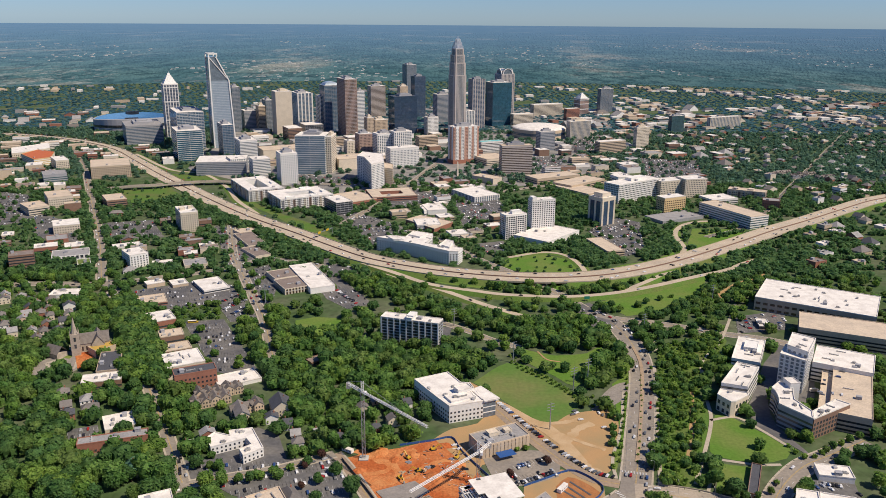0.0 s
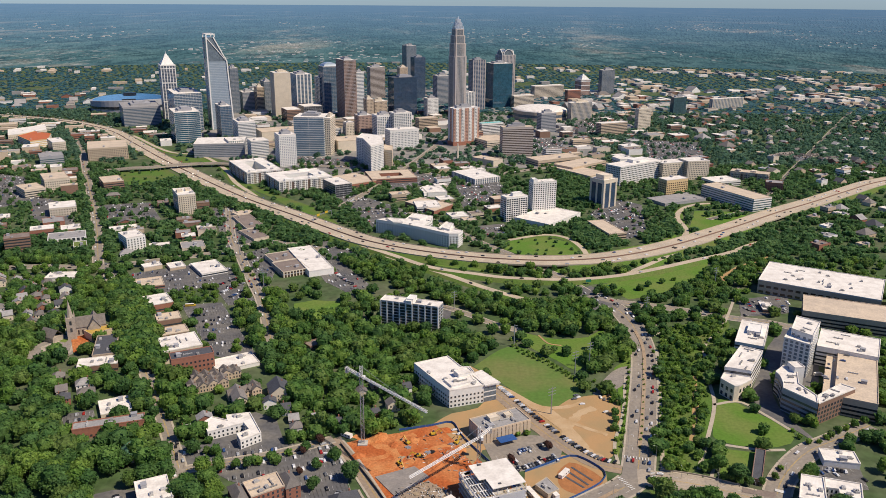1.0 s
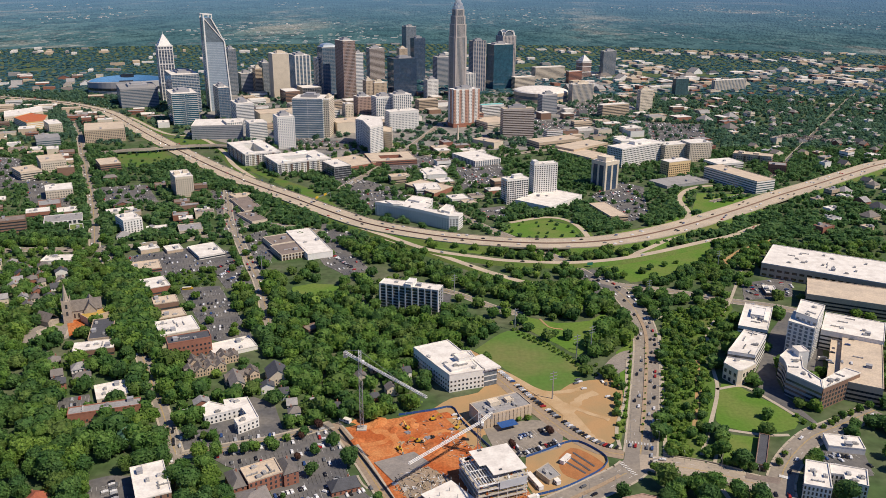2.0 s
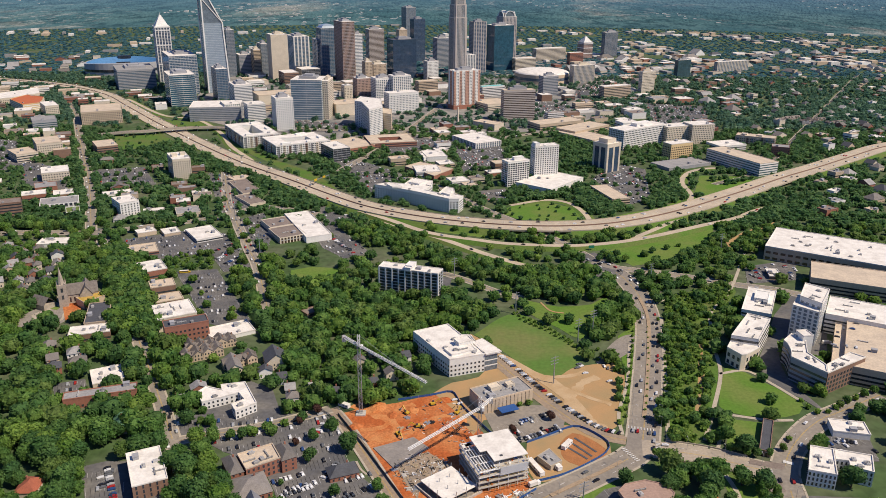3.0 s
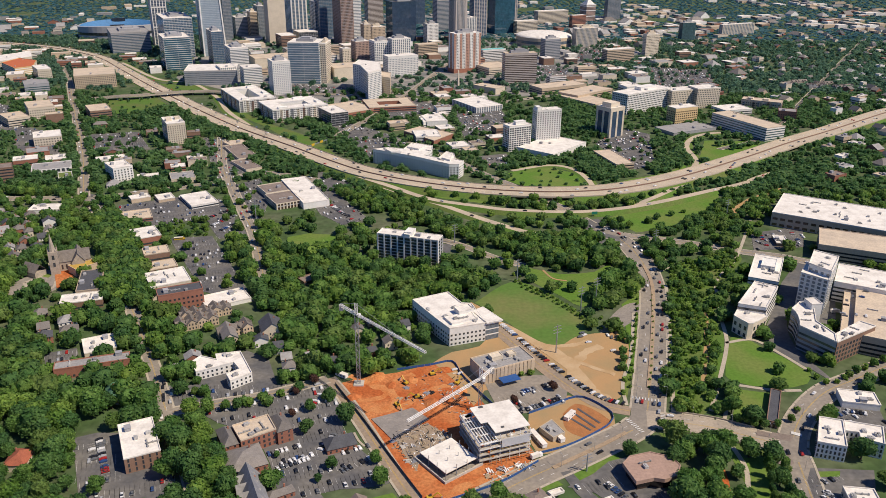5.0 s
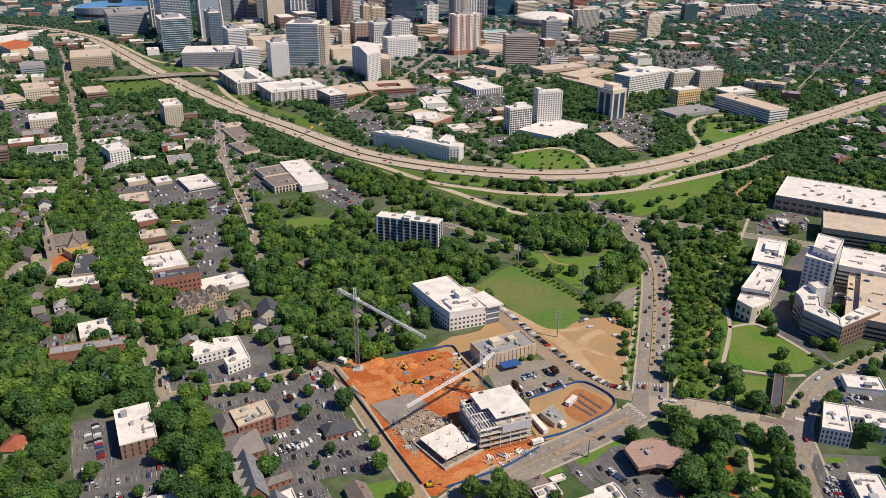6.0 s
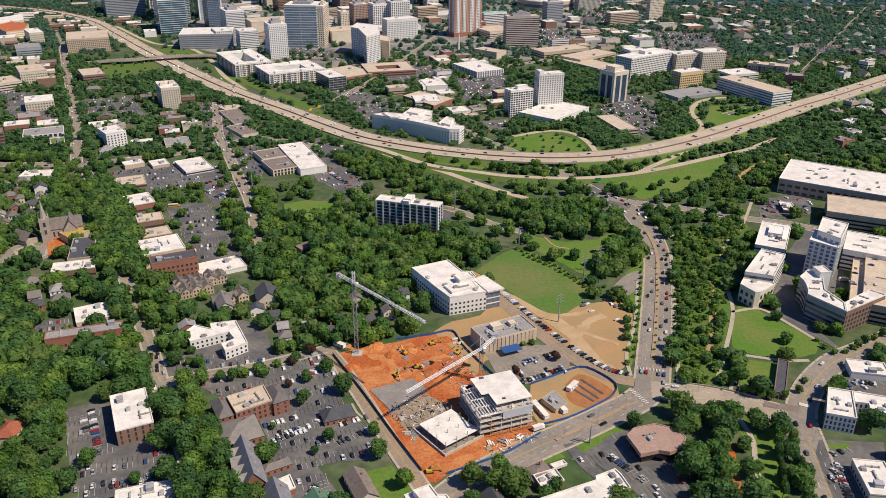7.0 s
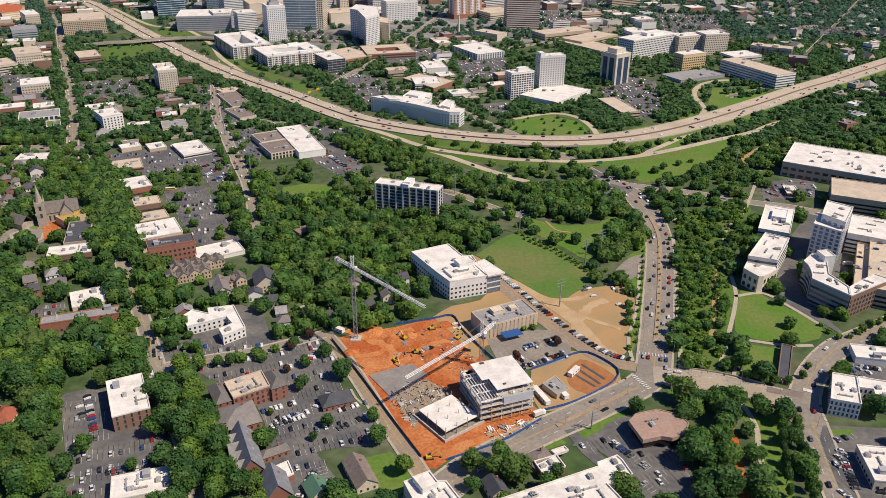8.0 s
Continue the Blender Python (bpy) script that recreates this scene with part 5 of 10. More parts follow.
# ---- ground: one sheet that rises into a haze-tinted backdrop of the far land ----
def ground_sheet():
    rings = [0, 150, 400, 800, 1400, 2200, 3200, 4200, 4300, 4420, 4540, 4660, 4780, 4880, 4920]
    n = 180
    vs, fs = [(0.0, 0.0, 0.0)], []
    for r in rings[1:]:
        for i in range(n):
            a = 6.28318 * i / n
            k = max(0.0, (r - 4200) / 720)
            z = 276 * k ** 1.15
            vs.append((r * math.sin(a), r * math.cos(a), z))
    fs += [(0, 1 + (i + 1) % n, 1 + i) for i in range(n)]
    for j in range(len(rings) - 2):
        for i in range(n):
            a, b = 1 + j * n + i, 1 + j * n + (i + 1) % n
            fs.append((a, b, b + n, a + n))
    me = mesh("ground", vs, fs, [GROUND, HAZED_HILLS])
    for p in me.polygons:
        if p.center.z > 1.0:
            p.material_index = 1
        if p.normal.z < 0:
            p.flip()
    tagged(link("ground", me), "town ground of grass and bare soil rising to a haze-tinted backdrop of woods", "ground", "", "structure")


def hazed_hill_mat():
    """Backdrop of the far woods: patches of trees and a few pale clearings that thin out towards the skyline, with blue
    haze painted in.
    """
    m = mat("distant_woods", (0.046, 0.098, 0.084), 1.0, var=0.1, spec=0.0)
    nt = m.node_tree
    b = nt.nodes["Principled BSDF"]
    geo = nt.nodes.new("ShaderNodeNewGeometry")
    sep = nt.nodes.new("ShaderNodeSeparateXYZ")
    nt.links.new(geo.outputs["Position"], sep.inputs[0])

    def maths(op, x, y):
        q = nt.nodes.new("ShaderNodeMath")
        q.operation = op
        for k, v in enumerate((x, y)):
            if isinstance(v, float):
                q.inputs[k].default_value = v
            else:
                nt.links.new(v, q.inputs[k])
        return q.outputs[0]

    def mixed(src, col, fac):
        mx = nt.nodes.new("ShaderNodeMix")
        mx.data_type = "RGBA"
        mx.inputs["B"].default_value = (*col, 1)
        nt.links.new(fac, mx.inputs["Factor"])
        if isinstance(src, tuple):
            mx.inputs["A"].default_value = (*src, 1)
        else:
            nt.links.new(src, mx.inputs["A"])
        return mx.outputs["Result"]

    def span(src, a, b_, c, d):
        r = nt.nodes.new("ShaderNodeMapRange")
        for k, v in zip(("From Min", "From Max", "To Min", "To Max"), (a, b_, c, d)):
            r.inputs[k].default_value = v
        nt.links.new(src, r.inputs["Value"])
        return r.outputs[0]

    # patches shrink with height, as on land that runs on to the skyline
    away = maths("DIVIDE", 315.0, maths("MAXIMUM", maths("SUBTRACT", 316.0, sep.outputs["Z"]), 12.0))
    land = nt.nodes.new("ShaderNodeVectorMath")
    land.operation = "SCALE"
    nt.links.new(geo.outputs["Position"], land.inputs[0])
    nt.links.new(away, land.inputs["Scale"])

    def noise_at(scale, detail, rough, z):
        mp = nt.nodes.new("ShaderNodeMapping")
        mp.inputs["Scale"].default_value = (1, 0.4, 0)
        mp.inputs["Location"].default_value = (0, 0, z)
        nt.links.new(land.outputs[0], mp.inputs["Vector"])
        n = nt.nodes.new("ShaderNodeTexNoise")
        n.inputs["Scale"].default_value = scale
        n.inputs["Detail"].default_value = detail
        n.inputs["Roughness"].default_value = rough
        nt.links.new(mp.outputs[0], n.inputs["Vector"])
        return n.outputs["Fac"]

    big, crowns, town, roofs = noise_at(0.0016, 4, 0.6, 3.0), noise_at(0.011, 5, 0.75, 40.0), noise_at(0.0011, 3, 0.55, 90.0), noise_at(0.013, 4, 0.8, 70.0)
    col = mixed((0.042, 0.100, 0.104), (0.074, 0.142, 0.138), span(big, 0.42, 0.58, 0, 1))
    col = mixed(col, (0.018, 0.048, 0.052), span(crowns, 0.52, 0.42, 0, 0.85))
    col = mixed(col, (0.50, 0.48, 0.44), maths("MULTIPLY", span(town, 0.49, 0.60, 0, 1), span(roofs, 0.53, 0.60, 0, 0.35)))
    col = mixed(col, (0.34, 0.30, 0.22), maths("MULTIPLY", span(town, 0.54, 0.64, 0, 0.6), span(big, 0.48, 0.60, 0, 1)))
    # aerial haze painted into the colour: bluer and paler with height
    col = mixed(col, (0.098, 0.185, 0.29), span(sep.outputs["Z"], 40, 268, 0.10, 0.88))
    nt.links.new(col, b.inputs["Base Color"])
    return m


HAZED_HILLS = hazed_hill_mat()


# ---- site things ----
def power_pole(x, y, h):
    top = thing("power_pole", x, y, 0, "tall grey steel power pole with short cross arms", "power pole", "power poles")
    link("pole", Shape().tube(0, 0, 0, h, 0.55, 0.28, 8).mesh("pole", STEEL), top)
    for k, w in enumerate((3.2, 3.6, 3.2)):
        me = Shape().beam((-w, 0, h - 1.5 - 2.6 * k), (w, 0, h - 1.2 - 2.6 * k), 0.3).mesh("cross_arm", STEEL)
        link("cross_arm", me, top, 0, 0, 0, 25)


def lamp_post(x, y, r, h=9.0):
    top = thing("street_lamp", x, y, r, "slim grey street lamp with a single arm", "street lamp", "street lamps")
    link("pole", Shape().tube(0, 0, 0, h, 0.12, 0.08, 6).mesh("pole", STEEL), top)
    link("arm", Shape().beam((0, 0, h), (2.2, 0, h + 0.4), 0.12).mesh("arm", STEEL), top)
    link("lamp_head", Shape().box(1.7, -0.2, h + 0.25, 2.6, 0.2, h + 0.45).mesh("lamp_head", UNIT), top)


def fence(pts, h, material, label):
    top = thing("fence", 0, 0, 0, label, "fence", "site fences")
    line = smooth(pts, 5.0)
    for a, b in zip(line, line[1:]):
        t = b - a
        sh = Shape().box(0, -0.06, 0.15, t.length - 0.08, 0.06, h)
        link("fence_panel", sh.mesh("fence_panel", material), top, a.x, a.y, 0, math.degrees(math.atan2(t.y, t.x)))
        link("fence_post", Shape().box(-0.08, -0.08, 0, 0.08, 0.08, h + 0.15).mesh("fence_post", STEEL), top, a.x, a.y)


def excavator(x, y, r):
    top = thing("excavator", x, y, r, "yellow excavator with a bent digging arm", "excavator", "diggers")
    for s in (-1.2, 1.2):
        link("track", Shape().box(-2.1, s - 0.3, 0, 2.1, s + 0.3, 0.9).mesh("track", BLACK), top)
    link("body", Shape().box(-2.0, -1.3, 0.9, 1.2, 1.3, 2.1).mesh("body", YELLOW_PAINT), top)
    link("cab", Shape().frustum(1.5, 1.2, 2.1, 1.2, 1.0, 3.2).mesh("cab", G_DARK), top, 0.3, 0.6)
    sh = Shape().beam((1.0, -0.3, 1.8), (4.2, -0.3, 4.6), 0.55)
    sh.beam((4.2, -0.3, 4.6), (6.6, -0.3, 1.8), 0.45)
    link("boom", sh.mesh("boom", YELLOW_PAINT), top)
    link("bucket", Shape().frustum(1.0, 1.1, 0.6, 0.6, 1.0, 1.8).mesh("bucket", STEEL), top, 6.6, -0.3)


def site_cabin(x, y, r, length=12.0):
    top = thing("site_cabin", x, y, r, "long white site cabin with a flat roof", "cabin", "site cabins")
    link("body", Shape().box(-length / 2, -1.6, 0.4, length / 2, 1.6, 3.0).mesh("body", WHITE_PAINT), top)
    link("roof", Shape().box(-length / 2 - 0.15, -1.75, 3.0, length / 2 + 0.15, 1.75, 3.15).mesh("roof", ROOF_WHITE), top)
    for k in (-0.3, 0.05, 0.35):
        link("window", Shape().box(-0.6, -1.65, 1.4, 0.6, -1.58, 2.3).mesh("window", G_DARK), top, k * length)
    link("skid", Shape().box(-length / 2, -1.3, 0, length / 2, 1.3, 0.4).mesh("skid", BLACK), top)


def pile(x, y, r, seed, material, label, name="timber_pile"):
    rs = random.Random(seed)
    top = thing(name, x, y, r, label, "building material", "stacks on the site")
    for k in range(3):
        w, d = rs.uniform(2.2, 4.8), rs.uniform(0.5, 1.1)
        link("board_stack", Shape().box(-w / 2, -d / 2, 0, w / 2, d / 2, rs.uniform(0.4, 1.0)).mesh("board_stack", material), top, rs.uniform(-0.8, 0.8), (k - 1) * 1.25, 0.1, rs.uniform(-7, 7))


def site_clutter(pts, n, seed, label):
    """Loose boards, bars and blocks too many to count."""
    p = np.array(pts, float)
    rs = random.Random(seed)
    (xa, ya), (xb, yb) = p.min(0), p.max(0)
    mats = (TIMBER, STEEL, BLACK, W_CONC, WHITE_PAINT)
    shapes = [Shape() for _ in mats]
    for _ in range(n * 3):
        x, y = rs.uniform(xa, xb), rs.uniform(ya, yb)
        if not inside(np.array([x]), np.array([y]), p)[0]:
            continue
        a = radians(rs.choice((20, 110, 65, -25)) + rs.uniform(-9, 9))
        w, d, h = rs.uniform(0.4, 3.4), rs.uniform(0.1, 0.7), rs.uniform(0.15, 0.7)
        c, s = math.cos(a), math.sin(a)
        v = [(x + u * w / 2 * c - q * d / 2 * s, y + u * w / 2 * s + q * d / 2 * c, z) for z in (0.1, h) for u, q in ((-1, -1), (1, -1), (1, 1), (-1, 1))]
        shapes[rs.choice((0, 0, 0, 0, 0, 1, 2, 2, 2, 3, 4))].add(v, BOXF)
    for m, sh in zip(mats, shapes):
        if sh.v:
            tagged(link("site_clutter", sh.mesh("site_clutter", m)), label, "building material", "", "stuff")


def copper_tree(x, y, h):
    top = thing("tree", x, y, 40, "small copper-leaved tree with a round crown", "tree")
    top.scale = (h, h, h)
    link("trunk", trunk_mesh(), top)
    link("crown", big_mesh("crown", *CROWNS[1], LEAF_RED), top)


def truck(x, y, r, box_mat, label):
    top = thing("truck", x, y, r, label, "truck", "trucks")
    link("cargo_box", Shape().box(-4.2, -1.25, 1.0, 1.6, 1.25, 3.6).mesh("cargo_box", box_mat), top)
    link("cab", Shape().box(1.8, -1.15, 0.6, 3.8, 1.15, 2.7).mesh("cab", WHITE_PAINT), top)
    link("windscreen", Shape().box(3.3, -1.05, 1.7, 3.86, 1.05, 2.5).mesh("windscreen", G_DARK), top)
    link("chassis", Shape().box(-4.2, -0.5, 0.5, 3.6, 0.5, 1.0).mesh("chassis", BLACK), top)
    for a in (-3.2, -2.0, 2.8):
        for b in (-1.05, 1.05):
            link("wheel", WHEEL, top, a, b, 0.42).rotation_euler = (radians(90), 0, 0)


def bus(x, y, r):
    top = thing("school_bus", x, y, r, "long yellow school bus parked on asphalt", "bus")
    link("body", Shape().box(-5.2, -1.2, 0.6, 4.0, 1.2, 3.0).mesh("body", YELLOW_PAINT), top)
    link("bonnet", Shape().box(4.0, -1.0, 0.6, 5.6, 1.0, 1.7).mesh("bonnet", YELLOW_PAINT), top)
    link("window_strip", Shape().box(-4.9, -1.24, 1.8, 3.7, 1.24, 2.5).mesh("window_strip", G_DARK), top)
    link("roof", Shape().box(-5.0, -1.0, 3.0, 3.8, 1.0, 3.12).mesh("roof", WHITE_PAINT), top)
    for a in (-3.2, 4.4):
        for b in (-1.1, 1.1):
            link("wheel", WHEEL, top, a, b, 0.4).rotation_euler = (radians(90), 0, 0)


def sign_gantry(x, y, r, span, panel, label):
    top = thing("sign_gantry", x, y, r, label, "road sign")
    for s in (-1, 1):
        link("post", Shape().tube(s * span / 2, 0, 0, 12.5, 0.3, n=8).mesh("post", STEEL), top)
    sh = Shape()
    lattice((-span / 2, 0, 12), (span / 2, 0, 12), 1.0, 0.16, sh)
    link("truss", sh.mesh("truss", STEEL), top)
    for c in (-0.25, 0.2):
        link("sign_panel", Shape().box(-3.4, -0.7, 10.8, 3.4, -0.5, 14.0).mesh("sign_panel", panel), top, c * span)


def post_sign(x, y, r):
    top = thing("road_sign", x, y, r, "plain green road sign on two posts", "road sign")
    for s in (-2, 2):
        link("post", Shape().tube(s, 0, 0, 6.5, 0.12, n=6).mesh("post", STEEL), top)
    link("sign_panel", Shape().box(-3.2, -0.15, 3.5, 3.2, 0.05, 6.8).mesh("sign_panel", SIGN_GREEN), top)


def obelisk(x, y, h):
    top = thing("monument", x, y, 30, "tall pale stone monument column on a base", "monument")
    link("base", Shape().frustum(9, 9, 0, 6, 6, 4).mesh("base", W_CREAM), top)
    link("shaft", Shape().frustum(3.6, 3.6, 4, 1.8, 1.8, h).mesh("shaft", W_CREAM), top)


SIGN_GREEN = mat("green_sign_sheet", (0.02, 0.20, 0.12), 0.5, var=0.08)


# ---- loosely built-up ground ----
def scatter(pts, n, kinds, smin, smax, r, seed):
    """Small buildings at free places of a polygon, lined up with the streets."""
    p = np.array(pts, float)
    rs = random.Random(seed)
    (xa, ya), (xb, yb) = p.min(0), p.max(0)
    made = tries = 0
    while made < n and tries < n * 30:
        tries += 1
        x, y = rs.uniform(xa, xb), rs.uniform(ya, yb)
        if not inside(np.array([x]), np.array([y]), p)[0]:
            continue
        w, d = rs.uniform(smin, smax), rs.uniform(smin, smax) * 0.8
        c, s = math.cos(radians(r)), math.sin(radians(r))
        if not all(free(x + u * w * c - v * d * s, y + u * w * s + v * d * c) for u in (-0.6, 0, 0.6) for v in (-0.6, 0, 0.6)):
            continue
        made += 1
        k = rs.choice(kinds)
        if k == "house":
            wall, wl = rs.choice(((W_CREAM, "cream"), (W_BRICK, "red brick"), (W_WHITE, "white"), (W_TAN, "tan")))
            hip = rs.random() < 0.4
            roof, rl = rs.choice(((SHINGLE, "grey shingled"), (SHINGLE, "grey shingled"), (ROOF_GREY, "pale grey"), (ROOF_DARK, "dark")))
            house(x, y, w, d, rs.choice((3.2, 5.8, 6.2)), r + rs.choice((0, 90)), wl + " house with a " + rl + (" hipped roof" if hip else " gable roof"), wall, roof, hip, windows=y < 1100)
        else:
            wall, wl = rs.choice(((W_CREAM, "cream"), (W_BRICK, "red brick"), (W_WHITE, "white"), (W_TAN, "tan"), (W_BROWN, "brown brick")))
            roof, rl = rs.choice(((ROOF_WHITE, "white"), (ROOF_WHITE, "white"), (ROOF_TAN, "tan"), (ROOF_GREY, "grey"), (ROOF_BROWN, "brown")))
            h = rs.choice((5, 5, 7, 8, 11)) if k == "shop" else rs.choice((10, 12, 15, 19))
            building("shop" if k == "shop" else "office", "low " + wl + " building with a flat " + rl + " roof", x, y, w, d, h, r, "band" if rs.random() < 0.6 else "none", wall, G_DARK, roof, bits=2 if y < 1200 else 1, group="low buildings")


def distant_roofs(n, seed, xa, xb, ya, yb, smin, smax):
    """Pale low sheds and houses far beyond the towers."""
    rs = random.Random(seed)
    for k, (m, lab) in enumerate(((ROOF_WHITE, "pale flat-roofed sheds far beyond the towers"), (W_TAN, "tan low buildings far beyond the towers"), (ROOF_GREY, "grey roofed buildings far beyond the towers"))):
        sh = Shape()
        for _ in range(n // 3):
            y = rs.uniform(ya, yb)
            x = rs.uniform(xa, xb) * y / 3000
            a = 0.3 + rs.choice((0, 1.57)) + rs.uniform(-0.1, 0.1)
            w, d, h = rs.uniform(smin, smax), rs.uniform(smin, smax) * 0.5, rs.uniform(5, 11)
            if not free(x, y) or noise.noise((x * 0.0024, y * 0.0024, 3.0)) < 0.05:
                continue
            far = math.hypot(x, y)
            if far > 4190:
                continue
            c, s = math.cos(a), math.sin(a)
            v = [(-w / 2, -d / 2), (w / 2, -d / 2), (w / 2, d / 2), (-w / 2, d / 2)]
            sh.add([(x + p * c - q * s, y + p * s + q * c, z) for z in (0, h) for p, q in v], BOXF)
        tagged(link("distant_buildings", sh.mesh("distant_buildings", m)), lab, "buildings", "", "stuff")


# ---- the plan ----
# roads
HIGHWAY = [(-1226, 2184), (-1093, 2136), (-953, 2061), (-814, 1937), (-697, 1773), (-583, 1609), (-472, 1457), (-389, 1347), (-307, 1246), (-225, 1149), (-145, 1060), (-94, 1012), (-32, 976), (26, 954), (82, 942), (139, 939), (197, 949), (253, 974), (315, 1015), (377, 1065), (434, 1113), (510, 1180), (592, 1246), (684, 1324), (768, 1393), (860, 1448)]
highway(HIGHWAY)
ramp("ramp_road_1", [(-142, 1033), (-68, 964), (-16, 914), (38, 890), (77, 877), (143, 872), (198, 884), (251, 909), (319, 950), (372, 982), (431, 1039)], 8.5, 4.0)
ramp("ramp_road_2", [(-107, 999), (-60, 950), (-2, 899), (49, 847), (85, 819), (106, 811)], 8.5, 2.0)
ramp("ramp_road_3", [(195, 882), (223, 903), (259, 938), (299, 981), (351, 1033)], 7.0, 3.0)
ramp("ramp_road_4", [(158, 927), (181, 956), (183, 1004), (169, 1051), (139, 1064), (90, 1041)], 7.0, 1.0)
ramp("ramp_road_5", [(310, 1007), (345, 1089), (354, 1167), (385, 1226), (428, 1250), (469, 1236)], 8.0, 1.0)
ramp("ramp_road_6", [(-734, 1871), (-586, 1671), (-500, 1623), (-420, 1499), (-367, 1377), (-310, 1281)], 8.0, 1.0)
overpass("road_bridge", [(-673, 1454), (-603, 1467), (-554, 1479), (-499, 1508), (-442, 1521), (-390, 1512), (-342, 1492)], 15, 6.0)
road("road_underpass", [(-129, 1208), (-74, 1192), (-20, 1144), (13, 1090), (51, 1025), (88, 971), (122, 918), (149, 868), (172, 816)], 14, lanes=4)
road("road_avenue", [(163, 832), (182, 802), (191, 759), (191, 713), (184, 666), (169, 606), (155, 554), (143, 510), (135, 482)], 21, lanes=4)
road("road_boulevard", [(135, 482), (123, 469), (102, 454), (80, 439), (58, 425), (38, 411), (19, 397), (4, 381), (-11, 365)], 19, lanes=4)
road("road_bridge_street", [(135, 482), (150, 479), (176, 472), (197, 462), (217, 453)], 19, lanes=4, material=BRIDGE_DECK, label="pale concrete street bridge over the creek")
road("road_east", [(203, 355), (207, 382), (211, 409), (216, 437), (219, 453), (229, 473), (246, 495), (268, 516), (292, 530), (331, 553)], 16, lanes=4)
road("road_park_street", [(163, 832), (187, 813), (224, 801), (259, 787), (297, 769), (331, 757), (352, 744)], 12)
road("road_site_lane", [(38, 615), (53, 586), (65, 562), (82, 532), (98, 508), (110, 496), (126, 490)], 11, walks=0, material=DUSTY)
road("road_west_of_site", [(-80, 528), (-68, 508), (-49, 470), (-29, 428), (-12, 394), (-4, 377)], 8, material=DUSTY, label="dusty tan street along the building site")
road("road_grove_lane", [(-48, 824), (-2, 796), (26, 774), (52, 748), (77, 731)], 8)
road("road_main_west", [(-568, 902), (-499, 915), (-417, 917), (-350, 945), (-275, 984), (-236, 1024), (-153, 991)], 13, lanes=4)
road("road_hill", [(-333, 1205), (-290, 1048), (-258, 966), (-220, 869), (-194, 803), (-157, 683)], 10)
road("road_west_avenue", [(-411, 917), (-342, 800), (-294, 705), (-260, 638), (-213, 549), (-169, 462), (-148, 425), (-119, 367)], 9)
road("road_row", [(-177, 486), (-147, 497), (-120, 506), (-80, 527)], 8)
road("road_north_street", [(-919, 1954), (-767, 1669), (-637, 1396), (-510, 1130), (-420, 923)], 11)
road("road_uptown", [(-416, 1619), (-251, 1537), (-93, 1516), (16, 1442), (102, 1470), (194, 1526), (340, 1588)], 11)
road("road_uptown_cross", [(-164, 1207), (-98, 1414), (-31, 1699), (20, 1927)], 11)
road("road_far_east", [(398, 1155), (500, 1244), (690, 1544), (954, 1969), (1222, 2402)], 7, material=LOT)
# grounds
area("construction_ground", [(-75, 520), (-55, 530), (-32, 537), (4, 551), (19, 523), (33, 489), (53, 459), (57, 430), (32, 415), (4, 400), (-7, 394), (-29, 436), (-49, 476)], CLAY, "bare red clay of a building site", "ground", 0.10)
area("tan_ground", [(87, 571), (97, 587), (121, 598), (144, 595), (139, 554), (128, 517), (117, 502), (106, 513), (94, 538)], DIRT, "dry tan dirt with tyre marks", "ground", 0.09)
area("clay_edge", [(23, 655), (40, 633), (60, 595), (86, 565), (94, 538), (86, 534), (63, 578), (39, 618)], DIRT, "strip of bare tan clay beside the field", "ground", 0.07)
area("sports_field", [(28, 651), (61, 693), (87, 681), (117, 626), (115, 605), (100, 587), (85, 574), (68, 591), (49, 623)], FIELD, "worn green sports field with dry patches", "field", 0.11)
area("clay_yard", [(80.6, 486.6), (90.6, 498.6), (100.9, 492.8), (109.8, 480.6), (109.3, 473.8), (97.0, 459.8), (83.6, 464.4), (79.5, 473.4)], TRENCH, "orange clay pit beside the corner", "ground", 0.16)
area("yard_ground", [(58, 486), (78, 506), (97, 506), (114, 485), (106, 466), (74, 447), (59, 445), (56, 465)], DIRT, "dusty tan site yard with cabins", "ground", 0.11)
area("gravel_apron", [(127.6, 607.4), (140.1, 628.0), (150.0, 642.5), (160.6, 652.3), (168.0, 651.3), (163.3, 632.4), (152.6, 615.4), (140.0, 604.7), (126.0, 598.9)], GRAVEL, "grey gravel turning place", "ground", 0.12)
area("junction", [(153.6, 850.2), (170.1, 861.1), (180.8, 837.1), (191.4, 811.1), (183.4, 789.2), (163.4, 785.8), (152.4, 800.9), (151.5, 823.2)], LOT, "wide dark asphalt junction below the ramp", "road", 0.18)
area("park_lawn_1", [(227, 593), (238, 593), (249, 572), (268, 548), (259, 526), (233, 520), (206, 529), (208, 547)], LAWN, "mown green park lawn", "lawn", 0.10)
area("park_lawn_2", [(207, 518), (230, 513), (215, 479), (192, 484)], LAWN, "small mown green lawn square", "lawn", 0.10)
area("park_lawn_3", [(177, 454), (185, 441), (198, 442), (180, 366), (168, 366), (177, 409), (177, 428)], LAWN, "green lawn strip between tree rows", "lawn", 0.10)
area("lawn_grove", [(-159, 800), (-139, 811), (-109, 807), (-108, 777), (-130, 760), (-154, 765)], LAWN, "open lawn among the trees", "lawn", 0.10)
area("lawn_park", [(74, 730), (91, 721), (110, 712), (142, 718), (161, 738), (139, 677), (120, 644), (104, 665), (79, 699)], LAWN, "lawn with paths between groves", "lawn", 0.10)
